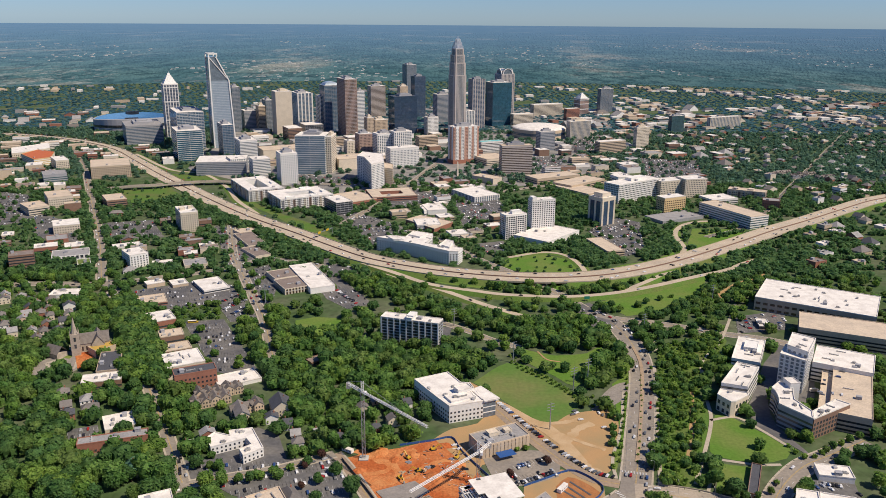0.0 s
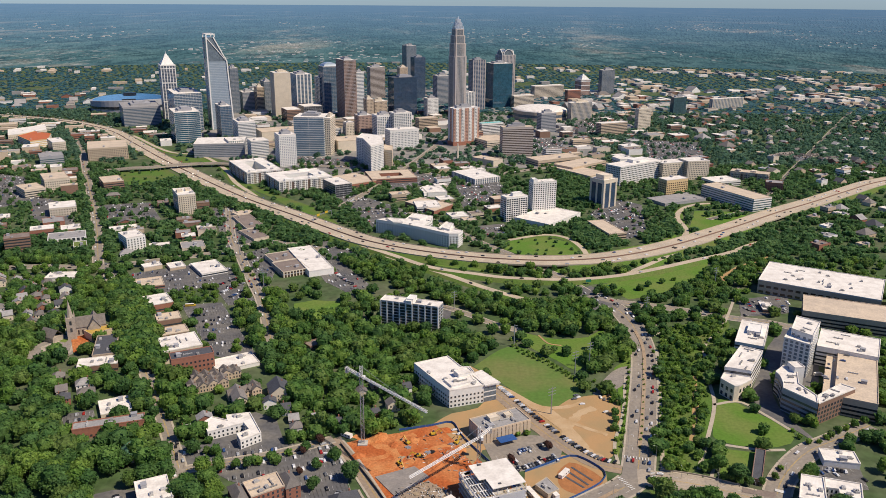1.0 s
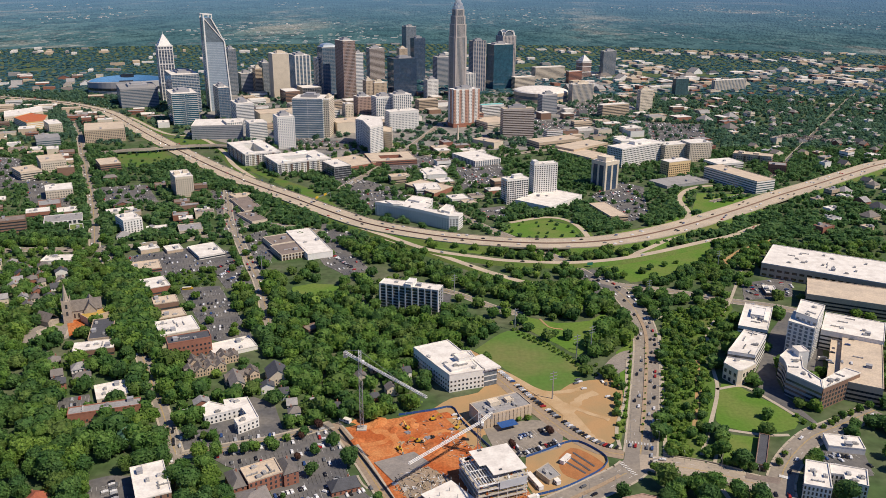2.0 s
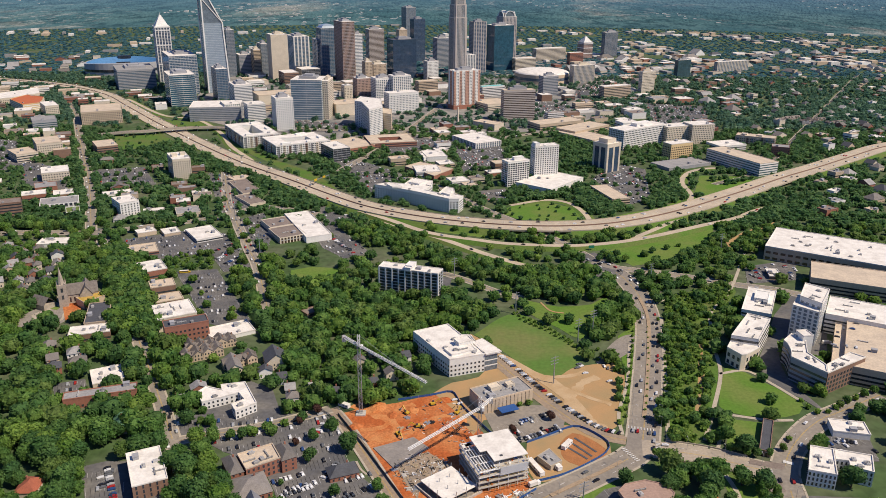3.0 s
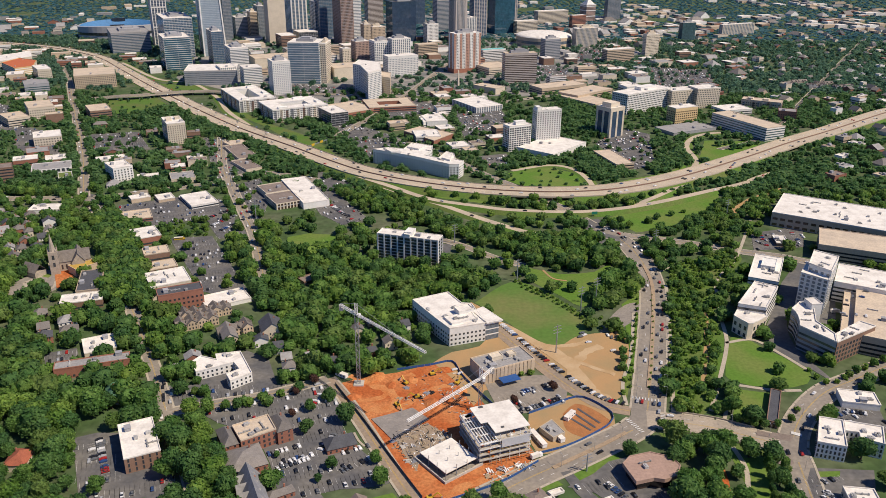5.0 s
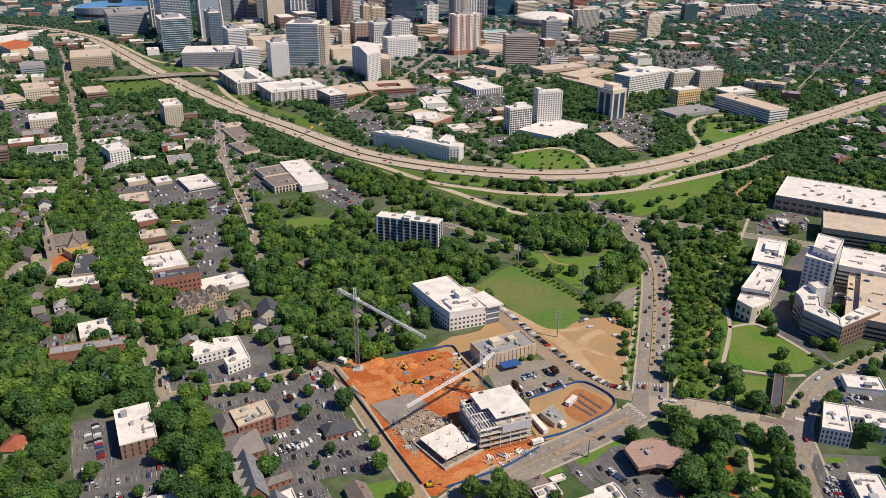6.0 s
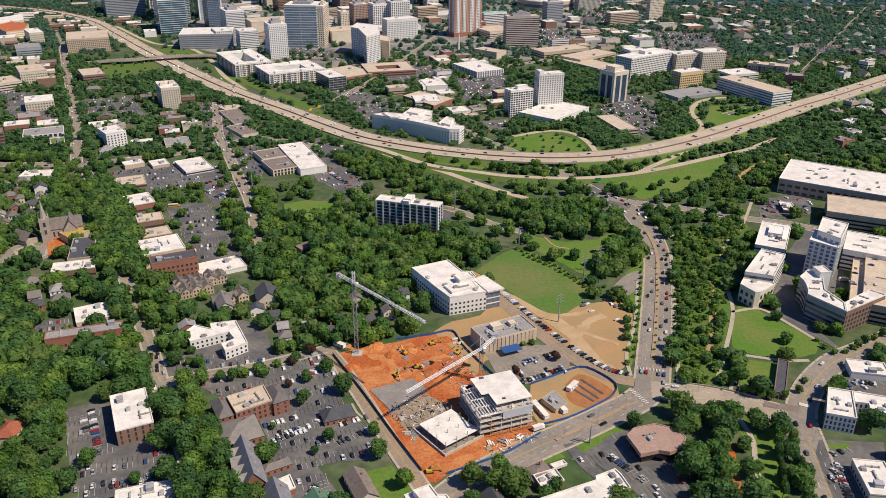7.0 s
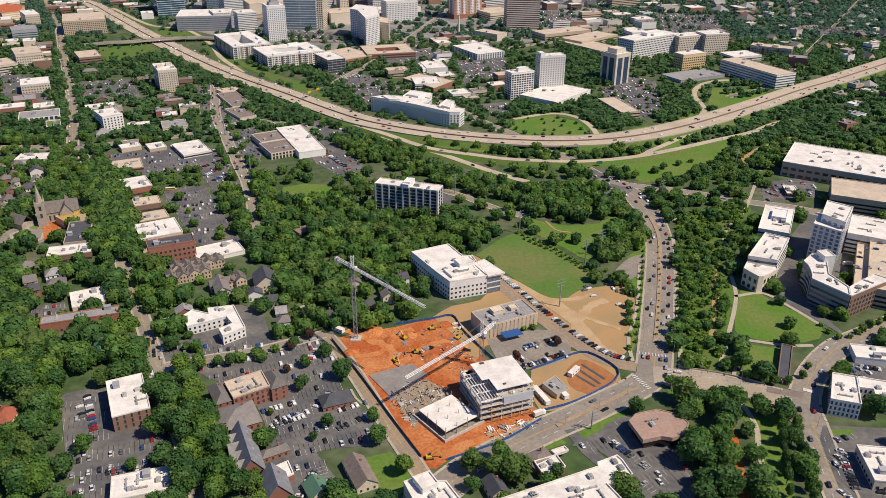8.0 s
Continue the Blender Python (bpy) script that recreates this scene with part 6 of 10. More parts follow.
area("lawn_east_grove", [(153, 650), (176, 677), (165, 625), (143, 554), (126, 503), (125, 517), (143, 570)], LAWN, "grass verge beside the avenue", "lawn", 0.09)
area("lawn_inner", [(40, 934), (80, 913), (120, 903), (193, 926), (250, 961), (296, 998), (253, 975), (198, 950), (139, 940), (82, 939)], LAWN, "green lawn inside the ramp loop", "lawn", 0.10)
area("lawn_ramp_south", [(182, 865), (204, 879), (274, 917), (336, 958), (310, 897), (253, 839), (204, 820)], LAWN, "green verge beyond the ramp", "lawn", 0.10)
area("lawn_verge", [(-77, 991), (-17, 955), (40, 934), (81, 917), (52, 908), (-2, 928), (-46, 959)], LAWN, "green verge between motorway and ramp", "lawn", 0.10)
area("lawn_loop", [(73, 1010), (94, 1044), (139, 1059), (171, 1033), (180, 995), (163, 959), (106, 967)], LAWN, "green loop lawn with young trees", "lawn", 0.10)
area("lawn_loop_2", [(191, 973), (239, 1009), (291, 1036), (326, 1075), (323, 1045), (258, 997)], LAWN, "green lawn beside the loop", "lawn", 0.10)
area("lawn_loop_3", [(350, 1093), (392, 1205), (423, 1206), (474, 1197), (436, 1140), (371, 1093)], LAWN, "green lawn by the overpass", "lawn", 0.10)
area("lawn_west", [(-621, 1470), (-526, 1489), (-483, 1425), (-494, 1364), (-559, 1353)], GRASS, "rough green field by the overpass", "lawn", 0.10)
area("lawn_west_2", [(-571, 1626), (-494, 1604), (-444, 1547), (-510, 1545)], GRASS, "green triangle between ramps", "lawn", 0.10)
area("lawn_highway", [(-421, 1504), (-363, 1382), (-286, 1278), (-235, 1205), (-152, 1109), (-200, 1206), (-293, 1310), (-352, 1396)], GRASS, "green verge along the motorway", "lawn", 0.10)
area("lawn_house", [(-45, 400), (-27, 407), (-11, 385), (-22, 372), (-37, 380)], LAWN, "small green lawn", "lawn", 0.10)
area("lawn_corner", [(47, 410), (67, 420), (71, 415), (56, 408)], LAWN, "green corner verge", "lawn", 0.12)
area("lawn_corner_2", [(76, 423), (107, 444), (109, 439), (80, 418)], LAWN, "green verge by the lot", "lawn", 0.12)
area("lawn_bridge", [(139, 466), (179, 461), (209, 447), (200, 442), (177, 452), (141, 457)], GRASS, "grass bank below the street", "lawn", 0.08)
area("site_dirt", [(-6, 551), (8, 567), (29, 576), (47, 604), (63, 565), (48, 523), (30, 514), (22, 495), (12, 522)], DIRT, "dusty tan dirt round the site office", "ground", 0.09)
area("parking_court", [(-181, 538), (-166, 510), (-129, 505), (-115, 521), (-128, 555), (-147, 567)], LOT, "dark asphalt parking court of the white apartments", "parking lot", 0.12)
area("restaurant_drive", [(71, 426), (77, 428), (83.5, 413), (94.5, 395.5), (88, 391), (77.5, 407.5)], LOT, "dark asphalt drive between kerbed lawns", "road", 0.16)
area("lawn_lot_island", [(222.4, 428.4), (237.3, 429.0), (234.9, 424.0), (221.6, 423.4)], LAWN, "small green island in the parking lot", "lawn", 0.20)
area("timber_yard", [(-31, 463), (-9, 475), (7, 460), (-12, 441), (-14, 426), (-22, 442)], DUSTY, "grey tan dust where timber is stacked", "ground", 0.14)
haul_track([(-65, 533), (-50, 522), (-36, 512), (-30, 500), (-36, 491), (-52, 489)], 7, 1)
haul_track([(-20, 535), (-33, 524), (-40, 505), (-56, 500)], 5, 2)
haul_track([(12, 522), (-6, 515), (-20, 500), (-28, 490)], 5, 3)
haul_track([(3, 404), (16, 414), (30, 420), (48, 432)], 6, 4)
for k, pts in enumerate(([(122.2, 577.9), (106.9, 564.7), (94.1, 536.0), (103.2, 517.2), (114.5, 503.1)], [(93.4, 560.2), (108.4, 548.1), (124.9, 536.4)], [(78.3, 577.3), (95.8, 577.5), (114.6, 585.0)])):
    haul_track(pts, (7, 4, 5)[k], 11 + k, DIRT_PALE, "pale dry track across the tan dirt")
area("clay_verge", [(37.7, 626.2), (56.6, 608.6), (74.7, 585.3), (88.7, 573.0), (97.5, 553.6), (108.4, 519.5), (102.8, 519.4), (89.3, 546.2), (75.3, 570.2), (62.0, 591.5), (47.6, 611.4)], DIRT_PALE, "bare pale clay between the field and the parked cars", "ground", 0.16)
for x, y, rad, h, k in ((-60, 505, 5, 1.6, 1), (-47, 530, 6, 1.8, 2), (-5, 497, 6, 2.4, 3), (-22, 527, 5, 1.8, 4), (2, 541, 5, 1.5, 5), (14, 512, 4, 2.0, 6), (-35, 520, 4, 1.2, 7)):
    spoil_heap(x, y, rad, h, k, CLAY if k % 2 else CLAY_PALE, "heap of loose red clay on the site")
claim([(-73, 521), (8, 569), (27, 632), (45, 633), (100, 524), (125, 497), (58, 422), (4, 398)])
claim([(44, 623), (87, 687), (115, 605), (129, 605), (147, 588), (127, 497), (100, 503)])
claim([(39, 422), (112, 466), (132, 466), (139, 449), (106, 441), (73, 417), (47, 408)])
area("parking_lot", [(-260, 966), (-231, 1001), (-202, 926), (-194, 803), (-223, 868)], LOT, "dark asphalt parking lot with painted bays", "parking lot", 0.12)
area("parking_lot", [(-369, 893), (-294, 934), (-261, 850), (-305, 832), (-340, 832)], LOT, "dark asphalt parking lot with painted bays", "parking lot", 0.12)
area("parking_lot", [(-434, 941), (-410, 931), (-352, 848), (-376, 848)], LOT, "dark asphalt parking lot with painted bays", "parking lot", 0.12)
area("parking_lot", [(-684, 1286), (-585, 1212), (-526, 1099), (-606, 1128)], LOT, "dark asphalt parking lot with painted bays", "parking lot", 0.12)
area("parking_lot", [(-823, 1438), (-759, 1415), (-656, 1229), (-690, 1192)], LOT, "dark asphalt parking lot with painted bays", "parking lot", 0.12)
area("parking_lot", [(-541, 1214), (-468, 1234), (-415, 1133), (-484, 1115)], LOT, "dark asphalt parking lot with painted bays", "parking lot", 0.12)
area("parking_lot", [(-358, 1201), (-310, 1185), (-255, 1022), (-286, 996)], LOT, "dark asphalt parking lot with painted bays", "parking lot", 0.12)
area("parking_lot", [(-157, 1487), (-27, 1491), (6, 1417), (-82, 1325)], LOT, "dark asphalt parking lot with painted bays", "parking lot", 0.12)
area("parking_lot", [(156, 1892), (287, 1857), (253, 1710), (129, 1705)], LOT, "dark asphalt parking lot with painted bays", "parking lot", 0.12)
area("parking_lot", [(366, 2183), (450, 2135), (384, 1944), (320, 1985)], LOT, "dark asphalt parking lot with painted bays", "parking lot", 0.12)
area("parking_lot", [(463, 1865), (600, 1832), (545, 1656), (421, 1591)], LOT, "dark asphalt parking lot with painted bays", "parking lot", 0.12)
area("parking_lot", [(-278, 793), (-237, 802), (-159, 650), (-209, 669)], LOT, "dark asphalt parking lot with painted bays", "parking lot", 0.12)
area("parking_lot", [(-230, 456), (-217, 462), (-199, 462), (-153, 417), (-148, 392), (-195, 385)], LOT, "dark asphalt parking lot with painted bays", "parking lot", 0.12)
area("parking_lot", [(-196, 375), (-180, 392), (-149, 399), (-126, 364), (-202, 363)], LOT, "dark asphalt parking lot with painted bays", "parking lot", 0.12)
area("parking_lot", [(-155, 513), (-85, 521), (-64, 494), (-63, 469), (-43, 439), (-29, 426), (-28, 416), (-43, 411), (-68, 406), (-53, 384), (-68, 368), (-88, 368), (-92, 406), (-116, 457), (-154, 481)], LOT, "dark asphalt parking lot with painted bays", "parking lot", 0.12)
area("parking_lot", [(31, 522), (48, 529), (68, 535), (85, 528), (84, 499), (52, 486), (43, 483), (36, 500)], ASPHALT, "dark asphalt parking lot with painted bays", "parking lot", 0.12)
area("parking_lot", [(73, 413), (90, 425), (113, 441), (134, 395), (126, 366), (97, 366), (99, 390), (88, 408)], LOT, "dark asphalt parking lot with painted bays", "parking lot", 0.12)
area("parking_lot", [(221, 432), (258, 430), (250, 412), (240, 367), (205, 367), (214, 420)], LOT, "dark asphalt parking lot with painted bays", "parking lot", 0.12)
area("parking_lot", [(258, 498), (294, 495), (287, 468), (266, 467), (253, 485)], LOT, "dark asphalt parking lot with painted bays", "parking lot", 0.12)
area("parking_lot", [(-283, 895), (-261, 920), (-199, 802), (-228, 794)], LOT, "dark asphalt parking lot with painted bays", "parking lot", 0.12)
area("parking_lot", [(-179, 979), (-135, 958), (-80, 854), (-107, 836), (-136, 870)], LOT, "dark asphalt parking lot with painted bays", "parking lot", 0.12)
area("parking_lot", [(224, 1189), (291, 1275), (318, 1241), (285, 1075), (250, 1048)], LOT, "dark asphalt parking lot with painted bays", "parking lot", 0.12)
area("parking_lot", [(324, 820), (388, 843), (364, 783), (310, 772)], LOT, "dark asphalt parking lot with painted bays", "parking lot", 0.12)
area("parking_lot", [(-183, 1279), (-146, 1299), (-70, 1213), (-52, 1181), (-101, 1092), (-133, 1179)], LOT, "dark asphalt parking lot with painted bays", "parking lot", 0.12)
area("parking_lot", [(50, 1110), (89, 1125), (93, 1070), (63, 1056)], LOT, "dark asphalt parking lot with painted bays", "parking lot", 0.12)
area("parking_lot", [(-297, 560), (-276, 569), (-263, 545), (-282, 533)], LOT, "dark asphalt parking lot with painted bays", "parking lot", 0.12)
area("parking_lot", [(-202, 516), (-157, 520), (-143, 493), (-181, 486)], LOT, "dark asphalt parking lot with painted bays", "parking lot", 0.12)
area("parking_lot", [(-420, 1683), (-300, 1624), (-191, 1597), (-159, 1513), (-291, 1508)], LOT, "dark asphalt parking lot with painted bays", "parking lot", 0.12)
area("parking_lot", [(-180, 1079), (-138, 1000), (-105, 976), (-136, 930)], LOT, "dark asphalt parking lot with painted bays", "parking lot", 0.12)
area("parking_lot", [(16, 1394), (99, 1421), (110, 1290), (32, 1213)], LOT, "dark asphalt parking lot with painted bays", "parking lot", 0.12)
area("city_paving", [(-552, 1678), (-649, 2498), (-467, 2923), (240, 2971), (529, 2722), (474, 2038), (247, 1584), (83, 1522), (-93, 1516), (-152, 1436), (-277, 1432), (-384, 1532)], CITY, "grey paved city ground between the towers", "ground", 0.04, False)
area("creek_scrub", [(215, 732), (281, 770), (291, 751), (250, 690), (225, 626), (221, 589), (178, 491), (155, 487), (183, 606)], GRASS, "rough green undergrowth along the creek", "ground", 0.04)
# dark lot asphalt stands in for the tower's shadow over this street
area("shop_street", [(308, 697), (350, 752), (363, 722), (325, 627), (311, 608), (300, 637), (285, 627), (272, 581), (280, 526), (271, 544), (252, 574), (258, 603), (270, 626)], LOT, "street paving coloured dark for tower shade between the white roofed blocks", "pavement", 0.06)
area("hotel_forecourt", [(-43, 741), (4, 729), (10, 784), (-2, 784)], LOT, "grey asphalt forecourt", "parking lot", 0.09, False)
path([(339, 862), (286, 754), (251, 702), (240, 667), (230, 626), (221, 584), (199, 532), (180, 491)], 3.0)
path([(178, 466), (181, 452), (182, 431), (176, 409), (172, 387), (170, 366)], 3.0)
path([(217, 732), (194, 713), (216, 750), (243, 769)], 2.5)
path([(220, 584), (243, 589), (256, 568), (267, 544)], 3.0)
path([(202, 525), (232, 517), (251, 517)], 3.0)
path([(203, 521), (186, 482)], 2.5)
path([(233, 517), (216, 478)], 3.0)
path([(94, 721), (101, 702), (113, 697)], 2.0, DIRT, "worn tan footpath through the grass")
path([(125, 497), (128, 524), (144, 570), (160, 635)], 2.5)
path([(154, 487), (170, 555), (187, 625), (201, 689)], 3.0)
path([(-373, 685), (-364, 697), (-359, 710), (-373, 728)], 3.0)
path([(-373, 685), (-360, 669), (-343, 674), (-346, 689)], 3.0)
path([(-55, 464), (-51, 455), (-47, 450)], 1.5)
area("brick_plaza", [(200, 449), (213, 449), (213, 436), (206, 433), (199, 440)], ROOF_BROWN, "red brick plaza at the street corner", "plaza", 0.20)
area("brick_plaza_2", [(200, 464), (220, 458), (224, 464), (203, 470)], ROOF_BROWN, "brick paving beside the crossing", "plaza", 0.10)
area("creek_bed", [(183, 525), (205, 588), (218, 635), (222, 635), (207, 580), (187, 525)], DIRT, "bare orange creek bank between the trees", "ground", 0.05, False)
area("creek_bed_2", [(170, 454), (169, 428), (166, 409), (156, 366), (151, 366), (162, 409), (165, 428), (166, 452)], CLAY, "bare orange creek bank between the trees", "ground", 0.05)
area("creek_bank", [(330, 898), (361, 934), (417, 977), (412, 960), (357, 914), (328, 880)], DIRT, "bare orange creek bank below the ramps", "ground", 0.05)
# tall buildings
spire_tower("tower", "tall office tower with white ribs and a pyramid crown", -731.0, 2140.0, 37.0, 46.0, 141.6, 26.0, style="piers", wall=W_WHITE, glass=G_NAVY, piers=7.4, share=0.24, apex=30)
slant_tower("tower", "very tall pale glass tower with a slanted open crown", -558.0, 2000.0, 52.0, 44.0, 196.0, 26.0)
building("tower", "blue glass office tower with white floor bands", -646.0, 1999.0, 64.0, 118.9, 90.8, 26.0, style="glass", wall=W_WHITE, glass=G_BLUE)
building("tower", "green glass office block with pale floor bands", -589.8, 1814.9, 55.2, 81.0, 68.7, 26.0, style="glass", wall=W_WHITE, glass=G_TEAL, fh=4.4, piers=20)
building("tower", "white residential tower with balcony bands", -443.3, 1764.8, 38.4, 59.4, 53.8, 26.0, style="band", wall=W_WHITE, glass=G_GREY, fh=3.2)
building("tower", "dark glass block beside the tall tower", -516.4, 1871.5, 24.6, 62.0, 73.8, 26.0, style="glass", wall=W_GREY, glass=G_BLUE)
building("tower", "grey glass tower with a flat roof", -596.6, 2282.3, 22.0, 47.0, 125.1, 26.0, style="glass", wall=W_GREY, glass=G_GREY)
building("tower", "grey residential tower with a flat roof", -566.3, 2308.9, 34.0, 44.9, 56.5, 26.0, style="band", wall=W_GREY, glass=G_GREY)
building("tower", "slim tan tower with a flat roof", -524.4, 2279.8, 19.3, 34.5, 73.4, 26.0, style="band", wall=W_TAN, glass=G_DARK)
building("tower", "dark grey tower with a flat roof", -510.9, 2310.1, 19.5, 47.3, 86.9, 26.0, style="glass", wall=W_GREY, glass=G_GREY)
building("tower", "broad cream stone tower with narrow windows", -450.8, 2224.7, 45.7, 43.4, 118.9, 26.0, style="none", wall=W_CREAM)
building("tower", "blue glass tower with white vertical ribs", -423.3, 2380.7, 45.9, 73.1, 101.8, 26.0, style="piers", wall=W_WHITE, glass=G_BLUE, piers=12, share=0.3)
building("tower", "blue glass tower with a white grid", -345.0, 2298.8, 35.0, 48.4, 100.6, 26.0, style="glass", wall=W_WHITE, glass=G_BLUE)
dome_tower("tower", "blue glass tower with a rounded crown", -324.1, 2278.2, 46.3, 47.1, 132.4, 26.0)
building("tower", "tall reddish brown granite tower", -266.2, 2198.8, 33.6, 66.1, 156.1, 26.0, style="piers", wall=W_PINK, glass=G_BROWN, piers=3.5)
building("tower", "slim white tower with banded windows", -233.1, 2201.7, 21.2, 27.2, 123.0, 26.0, style="band", wall=W_WHITE, glass=G_GREY)
building("tower", "greyish tan office tower", -223.6, 2652.1, 51.5, 31.3, 100.8, 26.0, style="band", wall=W_PALE, glass=G_BROWN)
building("tower", "dark mirror glass office block", -116.4, 2247.3, 68.2, 45.5, 106.0, 26.0, style="glass", wall=G_NAVY, glass=G_NAVY, roof=ROOF_DARK)
building("tower", "dark slate glass tower", -86.0, 2658.4, 38.5, 32.2, 131.9, 26.0, style="glass", wall=G_GREY, glass=G_NAVY, roof=ROOF_DARK)
building("tower", "blue grey tower with a lit crown", -147.5, 3418.3, 43.9, 48.1, 128.0, 26.0, style="glass", wall=W_GREY, glass=G_GREY)
building("tower", "small tan gabled tower", -153.1, 2962.6, 31.5, 26.7, 75.7, 26.0, style="punched", wall=W_TAN)
building("tower", "white office building with a flat roof", -36.1, 2235.8, 33.1, 26.5, 50.3, 26.0, style="punched", wall=W_WHITE)
building("tower", "dark blue office building", -8.0, 2517.2, 45.1, 33.0, 87.3, 26.0, style="band", wall=W_GREY, glass=G_BLUE)
crown_tower("tower", "tallest tower of pink granite with a stepped silver crown", 36.6, 2244.2, 35.6, 35.6, 236.0, 26.0)
building("tower", "dark tower with pale corner columns", 96.6, 2387.7, 41.5, 28.5, 143.7, 26.0, style="piers", wall=W_PALE, glass=G_NAVY, piers=8, share=0.25, roof=ROOF_DARK)
building("tower", "dark teal mirror glass tower", 166.5, 2455.5, 64.9, 45.6, 130.2, 26.0, style="glass", wall=G_TEAL, glass=G_TEAL, roof=ROOF_WHITE)
arch_tower("tower", "pink and white tower with an arched crown", 189.7, 2533.3, 46.7, 42.6, 149.8, 26.0)
building("tower", "white residential building with dark windows", 55.3, 2314.8, 62.4, 25.5, 58.3, 26.0, style="piers", wall=W_WHITE, glass=G_GREY, piers=5)
bay_tower("tower", "red brick residential tower with white window bays", 44.5, 1790.0, 64.2, 28.4, 82.4, 26.0)
building("tower", "white office block with large square windows", -144.1, 1886.2, 43.1, 33.3, 52.2, 26.0, style="punched", wall=W_WHITE, glass=G_GREY, ww=3, wh=2.6, gap=1.6)
building("tower", "white office block with large square windows", -103.1, 1887.6, 45.0, 31.7, 57.6, 26.0, style="punched", wall=W_WHITE, glass=G_GREY, ww=3, wh=2.6, gap=1.6)
building("tower", "white lower office wing", -91.7, 1743.9, 68.8, 29.7, 41.1, 26.0, style="punched", wall=W_WHITE, glass=G_GREY)
building("tower", "tan hotel building with a flat roof", -199.5, 2118.3, 19.1, 25.6, 61.3, 26.0, style="punched", wall=W_TAN)
building("tower", "tan stepped hotel building", -176.5, 2176.5, 36.3, 29.9, 49.0, 26.0, style="punched", wall=W_TAN)
building("tower", "pink brick office building", -194.2, 1922.6, 34.8, 31.9, 46.4, 26.0, style="punched", wall=W_PINK)
building("tower", "brown grid office block with bronze windows", 152.1, 1657.3, 66.4, 21.5, 60.8, 12.0, style="band", wall=W_PALE, glass=G_BROWN, fh=3.6, roof=ROOF_TAN)
building("tower", "blue green glass office tower with white floor bands", -276.0, 1665.2, 62.0, 62.0, 79.7, -3.0, style="glass", wall=W_WHITE, glass=G_SKY, fh=4.6, piers=20)
building("tower", "cream stair side of the glass tower with rows of windows", -239.0, 1672.0, 12.0, 58.0, 77.0, -3.0, style="punched", wall=W_CREAM, glass=G_DARK, ww=2.0, gap=1.6, bits=0)
building("tower", "slim white residential tower", -308.7, 1543.3, 33.2, 39.8, 61.1, 24.0, style="punched", wall=W_WHITE, glass=G_GREY, fh=3.2)
building("tower", "grey glass tower with brown side", 253.9, 1973.3, 43.1, 20.7, 47.6, 26.0, style="band", wall=W_GREY, glass=G_GREY)
building("office", "grey court building with a flat roof", 370.5, 2183.8, 67.3, 18.8, 47.6, 26.0, style="piers", wall=W_CREAM, glass=G_GREY, piers=4)
building("office", "red brick office block", 417.0, 2607.4, 50.9, 16.1, 36.4, 26.0, style="band", wall=W_BRICK)
spire_tower("tower", "pale pink tower with a stepped pyramid top", 475.8, 2775.5, 36.5, 36.5, 52.0, 26.0, style="band", wall=W_PINK, apex=20)
building("tower", "blue grey residential tower", 567.8, 2827.8, 53.6, 19.5, 82.1, 26.0, style="glass", wall=W_GREY, glass=G_GREY)
building("office", "long beige office building", 347.1, 2712.0, 115.3, 24.9, 39.4, 26.0, style="band", wall=W_CREAM)
building("office", "beige low office building", 239.1, 2448.9, 70.6, 20.2, 36.0, 26.0, style="band", wall=W_CREAM)
building("tower", "pale teal glass block", 676.6, 2315.7, 46.5, 14.3, 48.8, 26.0, style="glass", wall=G_GREEN, glass=G_GREEN)
building("office", "beige dormitory building with white piers", 863.1, 2452.1, 125.0, 14.2, 30.8, 26.0, style="piers", wall=W_CREAM, glass=G_GREY, piers=6)
building("office", "beige stepped building with a flat roof", 502.7, 2016.1, 39.7, 13.3, 54.4, 26.0, style="punched", wall=W_CREAM)
building("office", "tan low brick building", 406.9, 1927.7, 78.0, 20.3, 31.5, 26.0, style="band", wall=W_TAN)
building("office", "dark blue stadium office", -790.3, 2077.4, 89.9, 116.5, 47.3, 26.0, style="band", wall=W_GREY, glass=G_BLUE, roof=ROOF_GREY)
building("office", "curved grey glass exhibition building", -465.9, 1650.3, 99.1, 77.9, 28.2, 10.0, style="band", wall=W_GREY, glass=G_GREY)
building("office", "white low building with a green glass corner", -436.0, 1646.1, 31.3, 46.7, 31.9, 26.0, style="piers", wall=W_WHITE, glass=G_GREEN)
building("office", "white banded residential slab", -380.6, 1619.8, 36.0, 35.9, 36.2, 26.0, style="band", wall=W_WHITE, glass=G_GREY, fh=3.2)
building("office", "tan convention hall with a pale roof", -204.6, 1719.1, 70.8, 57.8, 23.2, 26.0, style="none", wall=W_CREAM, roof=ROOF_TAN)
building("office", "tan convention hall with a pale roof", -382.7, 1836.2, 91.0, 60.5, 23.3, 26.0, style="none", wall=W_CREAM, roof=ROOF_TAN)
block("office", "cream hotel tower with rows of windows", [(-173.2, 1568.1), (-166.9, 1621.7), (-124.2, 1596.5), (-114.4, 1508.4), (-135.8, 1472.4), (-158.1, 1555.9)], 50.0, style="punched", wall=W_WHITE, glass=G_GREY, fh=3.2, ww=2.2, wh=1.7, gap=1.6, bits=1)
block("office", "blank tan hotel block with a flat roof", [(-142.0, 1558.0), (-134.3, 1607.7), (-101.7, 1577.8), (-99.4, 1524.5)], 32.0, style="band", wall=W_CREAM, glass=W_TAN, roof=ROOF_TAN, fh=3.6, bits=1)
building("office", "teal roofed low hall", 115.4, 1951.8, 60.5, 17.5, 25.0, 26.0, style="band", wall=W_WHITE, roof=TEAL)
